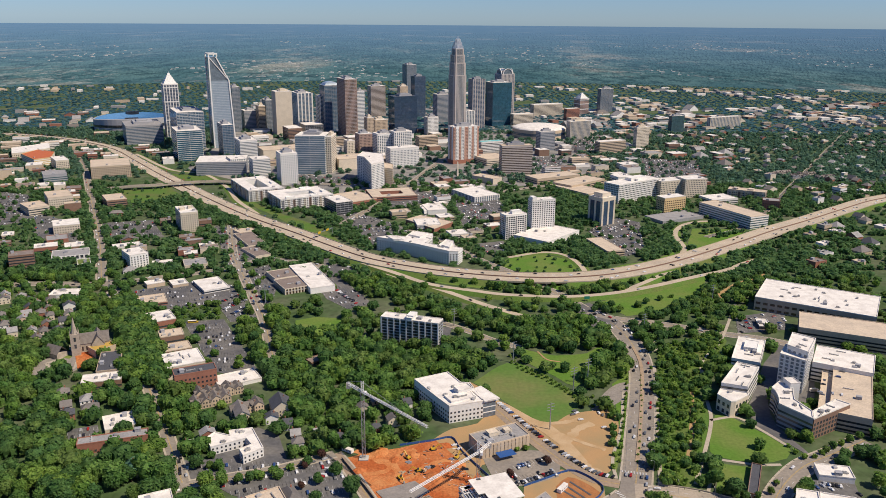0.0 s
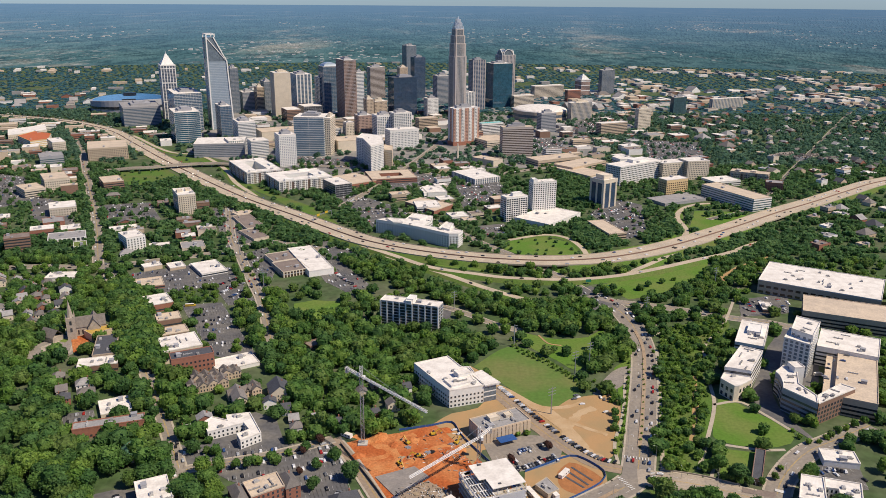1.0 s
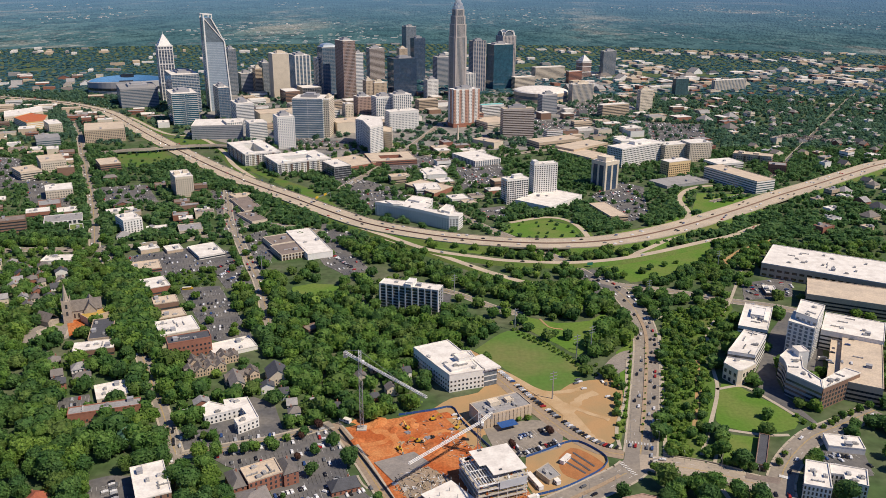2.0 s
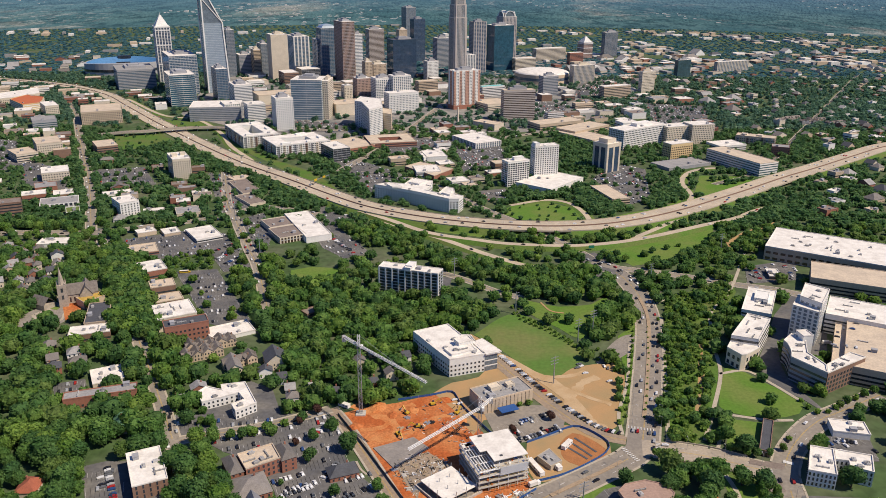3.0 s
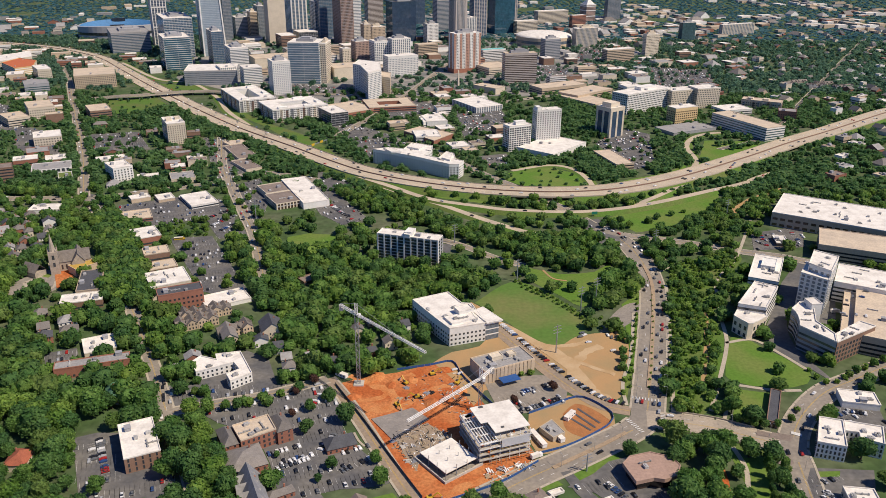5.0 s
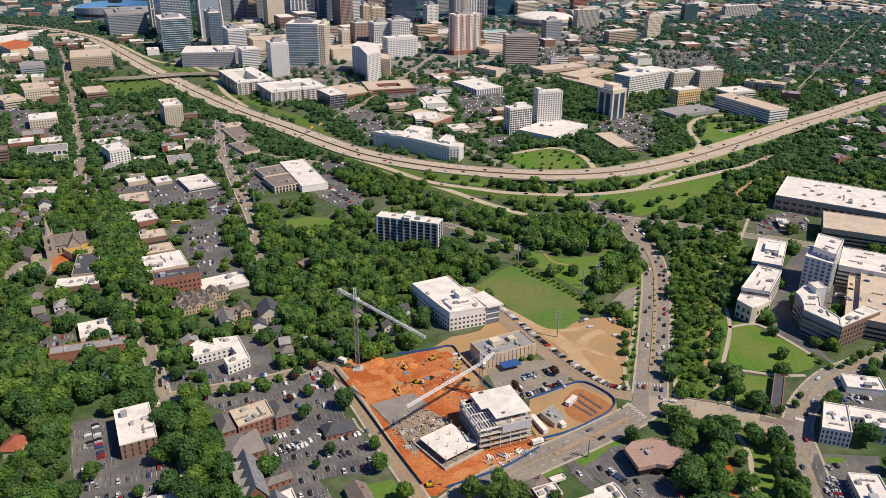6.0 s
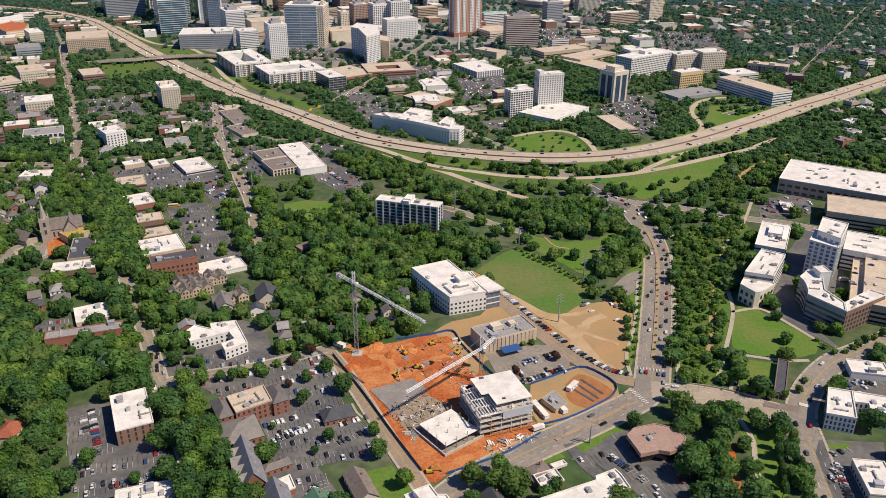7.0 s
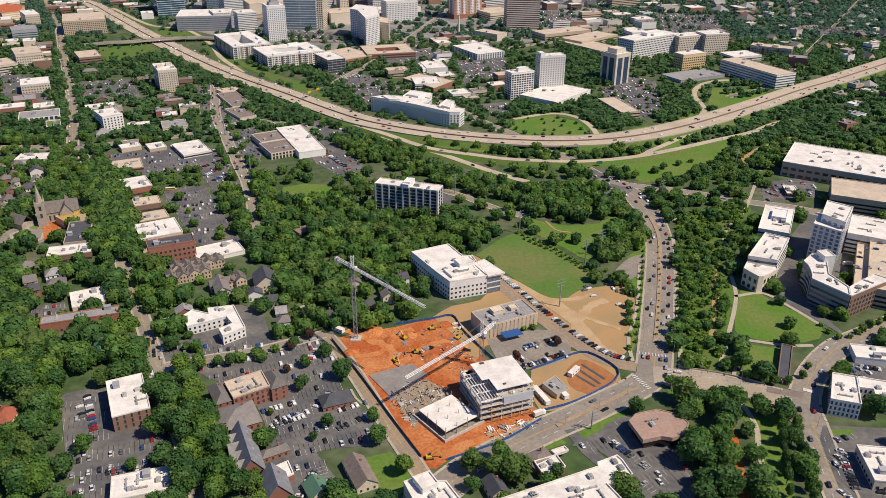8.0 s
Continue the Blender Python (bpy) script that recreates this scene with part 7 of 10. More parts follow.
building("office", "dark brick office beside the tower", -406.2, 2126.3, 38.3, 57.0, 32.9, 26.0, style="band", wall=W_BROWN)
building("office", "dark office wing with a flat roof", -364.3, 2181.3, 50.7, 54.6, 35.2, 26.0, style="glass", wall=W_GREY, glass=G_DARK)
building("office", "tan brick block with a flat roof", -43.9, 2016.6, 52.1, 24.5, 27.2, 26.0, style="band", wall=W_TAN, roof=ROOF_TAN)
building("office", "cream block with arches", -226.4, 1890.1, 19.8, 24.5, 33.8, 26.0, style="punched", wall=W_CREAM)
arena(266, 2219, 74, 24)
stadium(-910, 2323, 92, 30)
# mid-distance buildings
building("office", "tan office building with rows of square windows", -661.7, 1329.6, 38.6, 57.9, 21.0, 32.4, style="punched", wall=W_CREAM, roof=ROOF_TAN)
building("office", "tan low office wing", -680.4, 1282.9, 32.5, 49.1, 12.8, 42.4, style="band", wall=W_CREAM, roof=ROOF_TAN)
building("office", "tan office block with a flat roof", -823.1, 1679.8, 25.8, 58.1, 21.5, 35.5, style="punched", wall=W_CREAM)
building("office", "teal glass low office", -774.4, 1551.5, 42.5, 45.2, 15.1, 29.4, style="band", wall=W_GREY, glass=G_GREEN, roof=ROOF_GREY)
building("apartment_building", "long pink tan apartment building", -688.7, 1616.8, 74.7, 88.6, 24.6, 23.4, style="punched", wall=W_TAN, glass=G_DARK, fh=3.2, roof=ROOF_TAN)
building("office", "brown brick office building", -565.0, 1327.6, 32.4, 50.2, 16.7, 31.2, style="band", wall=W_BROWN, roof=ROOF_TAN)
building("apartment_building", "tall white and brown apartment tower", -394.8, 1182.6, 25.6, 46.4, 30.9, 27.7, style="punched", wall=W_CREAM, fh=3.1, ww=1.2, gap=1.6, pents=((-0.25, 0, 8, 10, 3.0), (0.25, 0.1, 7, 8, 3.4)))
building("office", "pale stone office building", -574.9, 1167.6, 36.9, 38.8, 12.6, 26.8, style="punched", wall=W_CREAM)
building("office", "low red brick office", -557.2, 1099.5, 28.1, 29.1, 7.6, 28.2, style="band", wall=W_BRICK, roof=ROOF_GREY)
building("museum", "modern hall with white columns and grey roof", -502.6, 1022.8, 46.0, 33.2, 7.8, 23.3, style="piers", wall=W_WHITE, glass=G_DARK, roof=ROOF_GREY, piers=6)
building("office", "small white block with a planted roof", -470.3, 988.8, 15.9, 24.2, 6.3, 25.7, style="none", wall=W_WHITE, roof=FIELD)
building("apartment_building", "white mid-rise apartment block", -406.1, 998.6, 23.9, 33.0, 17.4, 38.7, style="punched", wall=W_WHITE, fh=3.1)
building("office", "white low wing with a flat roof", -446.7, 1072.4, 36.3, 17.6, 5.2, 27.3, style="none", wall=W_WHITE)
building("shop", "low shop with a blue grey roof", -325.7, 992.8, 29.0, 30.2, 5.6, 22.5, style="punched", wall=W_CREAM, roof=ROOF_GREY)
building("shop", "low shop with a white flat roof", -350.8, 912.5, 21.5, 13.8, 4.6, 34.0, style="none", wall=W_TAN)
building("shop", "low shop with a white flat roof", -323.1, 916.9, 18.6, 20.4, 3.3, 31.7, style="none", wall=W_TAN)
building("shop", "low shop with a white flat roof", -281.0, 908.8, 30.7, 44.7, 3.9, 33.6, style="band", wall=W_WHITE)
building("shop", "long low shop with a white roof", -441.6, 875.6, 32.7, 20.6, 3.8, 6.3, style="none", wall=W_WHITE)
building("shop", "brown low shop with a flat roof", -332.9, 853.4, 30.0, 30.2, 3.7, 25.4, style="band", wall=W_BRICK, roof=ROOF_TAN)
building("apartment_building", "white apartment building round a court", -345.3, 1436.9, 64.3, 120.4, 20.2, 29.2, style="punched", wall=W_WHITE, glass=G_DARK, court=0.32, fh=3.2, ww=2.2, gap=1.2, bays=9, pents=((-0.3, -0.42, 12, 7, 2.4), (0.3, 0.4, 14, 7, 2.4), (0.4, -0.1, 7, 14, 2.4)))
building("apartment_building", "white and grey apartment building round a court", -251.0, 1355.8, 95.1, 76.5, 20.2, 29.4, style="punched", wall=W_WHITE, glass=G_DARK, court=0.32, fh=3.2, ww=2.2, gap=1.2, bays=9, pents=((-0.3, -0.42, 16, 7, 2.4), (0.2, 0.4, 18, 7, 2.4), (0.42, -0.1, 8, 14, 2.4), (0.15, -0.42, 14, 6, 2.2)))
building("office", "dark glass cube with white frame", -177.7, 1305.8, 29.4, 51.8, 20.8, 31.4, style="glass", wall=W_GREY, glass=G_DARK)
building("school", "low brick school wing", -164.1, 1388.8, 70.6, 75.0, 6.3, 39.4, style="band", wall=W_BRICK, roof=ROOF_TAN)
building("school", "low brick school wing with tan roof", -95.5, 1419.9, 81.9, 68.9, 8.3, 15.6, style="band", wall=W_BRICK, roof=ROOF_TAN, court=0.3)
block("apartment_building", "long white apartment building with a zigzag roofline beside the motorway", [(-93.6, 1073.7), (-73.4, 1083.1), (-52.9, 1077.7), (-43.2, 1108.1), (-14.4, 1093.6), (-15.6, 1072.9), (-24.3, 1047.2), (-6.0, 1034.0), (4.4, 1064.8), (14.3, 1056.6), (16.2, 1026.5), (26.5, 1021.4), (20.3, 1005.6), (8.0, 1005.3), (-8.9, 1017.9), (-31.5, 1036.0), (-64.1, 1057.3)], 18.5, style="punched", wall=W_WHITE, glass=G_DARK, fh=3.1, ww=1.8, wh=1.7, gap=1.9, bits=7)
for pts in ([(-48.4, 1081.9), (-38.1, 1100.3), (-22.2, 1091.6), (-32.5, 1070.6)], [(-77.0, 1069.4), (-64.9, 1072.6), (-54.8, 1055.7), (-68.5, 1055.3)], [(-1.6, 1029.4), (5.9, 1051.7), (11.9, 1043.4), (8.7, 1019.0)]):
    block("roof_block", "raised white stair block on the apartment roof", pts, 20.6, style="none", base=18.6, bits=0, hold=False, parapet=0.4)
building("office", "low white modern office", -25.1, 1204.9, 37.5, 41.1, 8.2, 10.0, style="band", wall=W_WHITE)
building("office", "low white office with a flat roof", -15.4, 1307.1, 33.5, 46.3, 7.9, 14.2, style="none", wall=W_WHITE)
building("office", "white office with vertical piers", 58.8, 1425.1, 53.5, 79.3, 9.3, 30.4, style="piers", wall=W_WHITE, glass=G_GREY, piers=5)
building("hotel", "white hotel tower with a grid of dark windows", 104.8, 1147.7, 35.9, 17.6, 36.6, 26.0, style="punched", wall=W_WHITE, glass=G_DARK, fh=3.1, ww=3.0, wh=2.1, gap=0.8, pents=((0.1, 0, 16, 7, 4.5),))
building("hotel", "tall white hotel tower with small windows", 150.4, 1181.3, 38.0, 16.8, 51.6, 17.4, style="punched", wall=W_WHITE, glass=G_DARK, fh=3.1, ww=1.8, gap=1.8, pents=((-0.38, 0, 7, 12, 4.0),))
building("hotel", "low white hotel podium", 155.2, 1143.2, 88.7, 59.1, 8.4, 50.5, style="none", wall=W_WHITE)
building("garage", "tan concrete parking deck", 230.1, 1082.2, 26.0, 69.2, 8.1, 15.5, style="garage", wall=W_TAN, roof=ROOF_TAN, bits=0)
BLACK_TOWER = building("tower", "black glass office tower with white stone piers", 253.7, 1235.9, 29.9, 29.0, 44.5, 36.2, style="piers", wall=W_CREAM, glass=G_NAVY, piers=14, share=0.26, fh=60, pents=((0, 0, 19, 18, 6.5),))
link("roof_band", Shape().ring(29.9, 29.0, 39.5, 45.5, 0.8, 0.45).mesh("roof_band", W_CREAM), BLACK_TOWER)
building("hospital", "long white office building with square windows", 345.2, 1420.5, 113.3, 34.4, 34.0, 36.6, style="punched", wall=W_WHITE, glass=G_DARK, ww=2.4, gap=1.3, pents=((0.1, 0.1, 40, 14, 5.0),))
building("office", "low office with dark bands", 267.3, 1535.5, 105.9, 45.8, 9.9, 43.1, style="band", wall=W_TAN, roof=ROOF_TAN)
building("office", "low tan office with a flat roof", 222.0, 1584.4, 105.9, 41.2, 11.2, 29.3, style="band", wall=W_TAN, roof=ROOF_TAN)
building("garage", "low tan parking deck", 257.2, 1480.1, 51.2, 103.5, 6.7, 35.2, style="garage", wall=W_TAN, roof=ROOF_TAN, bits=0)
building("office", "low white hall with a flat roof", 87.4, 1566.5, 29.4, 54.4, 11.2, 47.9, style="none", wall=W_CREAM, roof=ROOF_TAN)
building("office", "tan stone hall with a flat roof", 108.6, 1786.9, 65.6, 68.2, 14.7, 28.0, style="band", wall=W_CREAM, roof=ROOF_TAN)
building("hospital", "tan hospital block with banded windows", 418.6, 1446.2, 55.2, 27.6, 31.3, 22.1, style="punched", wall=W_CREAM, glass=G_DARK)
building("hospital", "tan hospital block with banded windows", 461.7, 1450.7, 44.5, 33.3, 34.2, 14.5, style="punched", wall=W_CREAM, glass=G_DARK)
building("office", "yellow stone office block", 389.4, 1323.3, 46.3, 21.0, 26.4, 26.3, style="punched", wall=W_YELLOW, glass=G_BROWN, ww=2.4, gap=1.6)
building("garage", "low dark roofed hall", 381.7, 1271.0, 87.8, 43.1, 4.2, 27.4, style="none", wall=W_GREY, roof=ROOF_GREY)
building("office", "long office with green glass bands", 474.1, 1262.1, 37.8, 114.4, 19.8, 25.2, style="band", wall=W_WHITE, glass=G_GREEN, roof=ROOF_TAN)
building("office", "white office behind the long block", 496.2, 1397.5, 54.2, 39.8, 9.2, 18.9, style="band", wall=W_WHITE)
building("apartment_building", "tan apartment building with a stepped roof", 563.2, 1438.7, 66.0, 26.0, 14.3, -28.0, style="punched", wall=W_TAN, roof=ROOF_TAN, bays=8, pents=((-0.3, 0, 9, 10, 2.4), (0.1, 0, 9, 12, 2.4)))
building("apartment_building", "brick apartment block with a flat roof", 573.0, 1352.0, 28.0, 24.0, 15.0, -20.0, style="punched", wall=W_BRICK, roof=ROOF_GREY)
# west side
building("office", "red brick office with white window frames", -300.3, 788.7, 25.0, 30.1, 8.2, 31.5, style="band", wall=W_BRICK, fh=4.0)
building("shop", "brown low building with a flat roof", -274.8, 744.8, 23.1, 18.8, 7.3, 25.5, style="band", wall=W_BROWN, roof=ROOF_TAN)
building("shop", "low building with a white roof", -239.8, 673.3, 33.5, 32.8, 11.9, 29.2, style="none", wall=W_CREAM, bits=8)
building("office", "red brick office with a dark roof", -219.0, 641.1, 36.1, 15.2, 15.6, 25.4, style="single", wall=W_BRICK, roof=ROOF_DARK, fh=4.2)
building("shop", "low white roofed building", -184.7, 651.2, 37.8, 24.4, 3.1, 30.8, style="none", wall=W_WHITE)
building("shop", "flat tan roofed building", -265.5, 716.0, 36.1, 19.2, 3.8, 29.0, style="none", wall=W_BROWN, roof=ROOF_TAN)
building("school", "red brick long building with a grey roof", -249.6, 536.4, 50.2, 11.0, 8.1, 18.8, style="single", wall=W_BRICK, roof=ROOF_GREY, fh=4.2)
building("school", "white flat roofed hall", -259.1, 570.2, 22.7, 24.3, 3.3, 27.4, style="none", wall=W_CREAM)
block("apartment_building", "white flat roofed apartment house round an open court", [(-179.5, 537.0), (-175.0, 546.0), (-162.2, 541.3), (-164.9, 548.6), (-147.6, 553.0), (-132.6, 523.6), (-145.0, 512.3), (-150.0, 521.1), (-142.5, 528.1), (-148.8, 537.5), (-158.0, 531.8), (-172.0, 523.9)], 7.0, wall=W_WHITE, fh=3.2, ww=1.3, wh=1.5, gap=1.7, bits=5)
building("apartment_building", "slab apartment tower with dark glass bays and white ribs", -31.0, 744.5, 14.4, 61.3, 25.5, 72.6, style="piers", wall=W_WHITE, glass=G_DARK, piers=6.5, share=0.2, fh=3.1, pents=((0.05, 0, 12, 7, 4.0), (-0.4, 0, 6, 6, 3.0), (0.42, 0, 6, 6, 3.0)))
block("office", "white office building with rows of square windows", [(-23.9, 624.8), (5.1, 639.8), (16.1, 619.5), (24.0, 618.6), (34.3, 585.7), (6.1, 575.5), (-4.8, 592.4), (-7.5, 597.0)], 15.0, wall=W_WHITE, ww=1.5, wh=1.5, gap=1.6, fh=3.7, bits=6)
building("plant_room", "white plant enclosure on the office roof", 17.4, 602.8, 13, 9, 4.0, 27, style="none", bits=0, mark=False, z=15.1)
block("office", "low screened plant deck on the office roof", [(7.8, 581.4), (26.9, 590.7), (23.4, 601.8), (1.9, 592.2)], 16.6, style="none", bits=3, hold=False, base=15.1, parapet=0.4)
building("office", "low office with tan slats and a grey roof", 44.0, 540.5, 41.1, 20.8, 9.9, 26.6, style="piers", wall=W_TAN, glass=G_BROWN, roof=ROOF_GREY, piers=3.4, share=0.8, bits=8, pents=((-0.1, 0.15, 9, 6, 2.6), (0.2, 0.1, 6, 5, 2.0)))
building("office", "brown brick office with narrow windows and white roof", -182.7, 442.9, 20.5, 37.5, 10.3, 26.0, style="single", wall=W_BROWN, ww=1.0, wh=2.4, gap=2.4, fh=3.4, bits=5)
building("office", "low building with a white flat roof", -149.2, 375.0, 33.9, 17.8, 6.3, 18.3, style="none", wall=W_CREAM, bits=8)
block("school", "red brick building with a flat tan roof", [(-129.3, 455.2), (-109.6, 467.7), (-101.3, 452.1), (-120.1, 439.7)], 10.5, wall=W_BRICK, roof=ROOF_TAN, ww=1.3, wh=1.9, gap=1.5, fh=3.3, bits=6)
for pts, tall, up_, lab in (
    ([(-108.8, 466.8), (-100.0, 471.7), (-92.9, 455.3), (-101.0, 450.1)], 9.5, 4.0, "red brick wing with a hipped grey roof"),
    ([(-139.0, 453.1), (-131.1, 457.8), (-121.7, 440.0), (-129.2, 436.2)], 9.0, 4.0, "red brick wing with a hipped grey roof"),
    ([(-130.9, 433.0), (-112.3, 442.8), (-99.3, 424.6), (-120.6, 414.0)], 7.0, 5.0, "red brick hall with a broad hipped grey roof"),
    ([(-98.6, 401.8), (-85.0, 409.4), (-81.6, 404.3), (-94.4, 396.5)], 3.6, 2.2, "low brick hall with a pale grey hipped roof"),
):
    x, y, w, d, r = rect(pts)
    house(x, y, w, d, tall, r, lab, W_BRICK, SHINGLE, True, up_, name="hall")
block("hall", "low brick hall with a white flat roof", [(-91.1, 386.4), (-80.6, 393.9), (-75.9, 384.0), (-86.2, 376.4)], 4.0, style="none", wall=W_BRICK, bits=2)
CHURCH_HALL = house(-103.3, 397.1, 13.2, 34.0, 6.4, 24.1, "brick church hall with a steep grey slate roof", W_BRICK, SLATE_GREY, False, 9.5, "houses", name="church_hall")
for k in range(4):
    link("cross_gable", Shape().gable(6.0, 12.0, 5.6, 12.6, 0.2).mesh("cross_gable", ROOF_GREY), CHURCH_HALL, -2.6, -11.5 + 7.6 * k, 0, 90)
house(-83.1, 372.8, 14.0, 17.6, 5.6, 23.4, "brick hall with a steep grey slate roof", W_BRICK, SLATE_GREY, False, 9, "houses", name="church_hall")
house(-62.2, 449.9, 18.7, 12.1, 3.7, 22.3, "low brick house with a dark hipped roof", W_BRICK, ROOF_DARK, True, None, "houses", name="house")
house(-41.6, 386.3, 11.5, 22.3, 3.8, 25.8, "cottage with a brown shingled roof", W_CREAM, ROOF_BROWN, False, None, "houses", name="house")
house(-133.8, 594.4, 16.3, 19.2, 7.2, 20.5, "cream house with a dark gable roof", W_CREAM, ROOF_DARK, False, None, "houses", name="house")
house(-164.7, 584.4, 10.9, 22.4, 6.2, 23.5, "cream house with a brown gable roof", W_CREAM, SHINGLE, False, None, "houses", name="house")
house(-62.5, 375.0, 11.4, 12.3, 3.0, 29.0, "house with a pale metal roof", W_CREAM, METAL_GREEN, False, None, "houses", name="house")
x, y, w, d, r = rect([(-256.1, 426.9), (-255.3, 439.7), (-245.1, 438.2), (-242.9, 418.8)])
house(x, y, w, d, 5.0, r, "house with a broad red tiled roof", W_CREAM, SHINGLE_RED, True, 3.5)
x, y, w, d, r = rect([(-236.4, 497.0), (-230.5, 506.7), (-222.1, 493.2), (-228.7, 483.9)])
house(x, y, w, d, 4.0, r, "house with a grey metal gable roof", W_CREAM, SLATE_GREY, False)
x, y, w, d, r = rect([(-231.4, 511.0), (-224.1, 513.9), (-215.2, 494.6), (-221.6, 491.8)])
house(x, y, w, d, 4.0, r, "cottage with a green metal roof", W_CREAM, METAL_GREEN, False)
house(28.7, 376.5, 9.7, 12.7, 3.7, 19.9, "cottage with a dark gable roof", W_CREAM, ROOF_DARK, False, None, "houses", name="house")
x, y, w, d, r = rect([(45.0, 400.4), (56.8, 407.4), (62.7, 397.8), (50.5, 388.9)])
house(x, y, w, d, 3.8, r, "low restaurant with a brown hipped roof", W_BRICK, ROOF_BROWN, True, 2.6, name="restaurant")
block("shop", "low white flat roofed wing of the restaurant", [(50.1, 394.1), (62.8, 399.6), (66.4, 390.3), (53.6, 384.6)], 4.6, style="none", wall=W_BRICK, bits=2)
block("canopy", "white flat canopy over a drive lane", [(60.2, 403.0), (68.1, 406.8), (69.8, 403.6), (62.3, 399.8)], 4.4, style="none", bits=0, base=3.6)
block("office", "white angular building with a flat roof", [(-18.3, 374.3), (-13.0, 376.8), (-0.8, 374.9), (3.5, 374.9), (10.4, 362.3), (-8.8, 351.9)], 8.0, style="none", bits=5)
block("office", "raised end of the white angular building", [(-13.7, 374.3), (-5.2, 378.9), (-0.5, 370.4), (-8.3, 365.5)], 11.0, style="none", bits=0, hold=False)
block("office", "long building with a white roof and dark ducts", [(22.6, 356.4), (81.7, 383.4), (81.9, 386.4), (93.3, 392.2), (95.5, 388.3), (98.5, 377.7), (84.3, 370.6), (93.2, 352.6), (47.8, 336.1)], 10.8, wall=W_WHITE, ww=2.0, wh=1.8, gap=1.4, bits=20)
block("office", "low many-sided office with a brown gravel roof", [(106.6, 424.6), (111.9, 431.3), (125.2, 435.6), (130.3, 433.6), (137.6, 430.6), (140.0, 423.0), (135.2, 413.6), (127.5, 410.1), (121.6, 411.5), (110.9, 408.1)], 8.0, style="none", wall=G_BROWN, roof=ROOF_PINK, recess=2.2, bits=2, parapet=0.5)
block("office", "white office with rows of tall dark windows", [(240.3, 468.8), (253.4, 464.8), (243.4, 437.3), (227.7, 442.4)], 11.0, wall=W_WHITE, ww=1.1, wh=2.2, gap=1.1, fh=3.4, bits=4)
block("office", "white office wing with tall windows", [(254.4, 465.4), (275.7, 458.7), (267.8, 440.7), (255.9, 446.6), (257.9, 452.7), (250.2, 454.3)], 10.6, wall=W_WHITE, ww=1.1, wh=2.2, gap=1.1, fh=3.3, bits=4)
building("shop", "low angular white roofed building", 282.6, 502.0, 23.9, 15.9, 4.4, -11.0, style="none", wall=W_WHITE)
building("shop", "tan building with a white roof", 234.1, 392.5, 16.7, 28.1, 6.1, -7.4, style="punched", wall=W_CREAM)
building("office", "white roofed retail block", 294.3, 702.3, 25.1, 59.2, 12.3, -25.7, style="band", wall=W_WHITE, bits=7, pents=((0.05, 0.1, 12, 20, 3.0),))
block("office", "white roofed retail block with dark glass bands", [(237.2, 613.9), (266.1, 657.2), (281.9, 646.5), (257.1, 606.4)], 19.0, style="band", wall=W_WHITE, fh=4.6, bits=7)
block("office", "stepped lower storeys of the retail block", [(231.1, 603.5), (239.6, 618.1), (259.2, 611.6), (257.3, 603.0), (242.1, 590.7), (237.9, 589.8)], 13.5, wall=W_CREAM, ww=2.4, wh=3.2, gap=1.4, fh=6.0, bits=1)
block("apartment_building", "tall grey apartment block with square windows", [(300.2, 649.2), (316.2, 633.1), (330.4, 655.4), (313.7, 670.1)], 31.0, wall=W_WHITE, glass=G_GREY, ww=2.6, wh=2.2, gap=1.5, fh=3.4, bits=4)
block("apartment_building", "taller white rear block of the grey apartments", [(308.2, 655.0), (319.9, 638.3), (340.3, 669.7), (325.0, 684.1)], 37.0, wall=W_WHITE, glass=G_GREY, ww=2.6, wh=2.2, gap=1.5, fh=3.4, bits=3, bare=(3,))
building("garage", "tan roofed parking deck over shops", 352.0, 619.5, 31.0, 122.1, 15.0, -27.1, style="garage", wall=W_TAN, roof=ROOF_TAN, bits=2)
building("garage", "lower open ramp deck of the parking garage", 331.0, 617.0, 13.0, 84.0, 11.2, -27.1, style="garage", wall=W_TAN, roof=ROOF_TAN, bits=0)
block("office", "dark glass office with a hollow curved corner and white roof", [(276.9, 605.8), (288.3, 618.2), (298.1, 615.3), (287.1, 584.6), (292.5, 564.6), (287.8, 551.5), (271.3, 576.9), (274.7, 585.3), (276.6, 593.0), (277.6, 599.8)], 19.0, style="band", wall=W_GREY, glass=G_DARK, fh=3.9, bits=7, coping=ROOF_WHITE)
block("office", "brown brick office wing with a white roof", [(288.7, 552.2), (293.4, 565.3), (321.2, 585.9), (329.3, 577.6)], 18.6, wall=W_BROWN, ww=2.2, wh=2.2, gap=1.6, fh=3.8, bits=5, coping=ROOF_WHITE)
building("stair_tower", "white stair and lift tower on the office", 295.2, 610.2, 9, 11, 23.5, 9, style="none", bits=0, mark=False)
building("office", "white roofed block behind the parking deck", 368.3, 668.1, 49.5, 44.9, 18.0, -29.2, style="band", wall=W_WHITE, bits=7)
block("office", "glass fronted wing of the white office", [(26.2, 603.9), (33.9, 585.5), (44.3, 590.2), (35.0, 608.8)], 14.6, style="glass", wall=W_WHITE, glass=G_GREY, bits=0, hold=False, fh=4.6)
block("roof_canopy", "white roof slab that juts over the glass wing", [(24.4, 605.5), (33.0, 612.4), (47.6, 590.0), (34.7, 584.4)], 15.7, style="none", bits=0, hold=False, base=14.9, parapet=0.2)
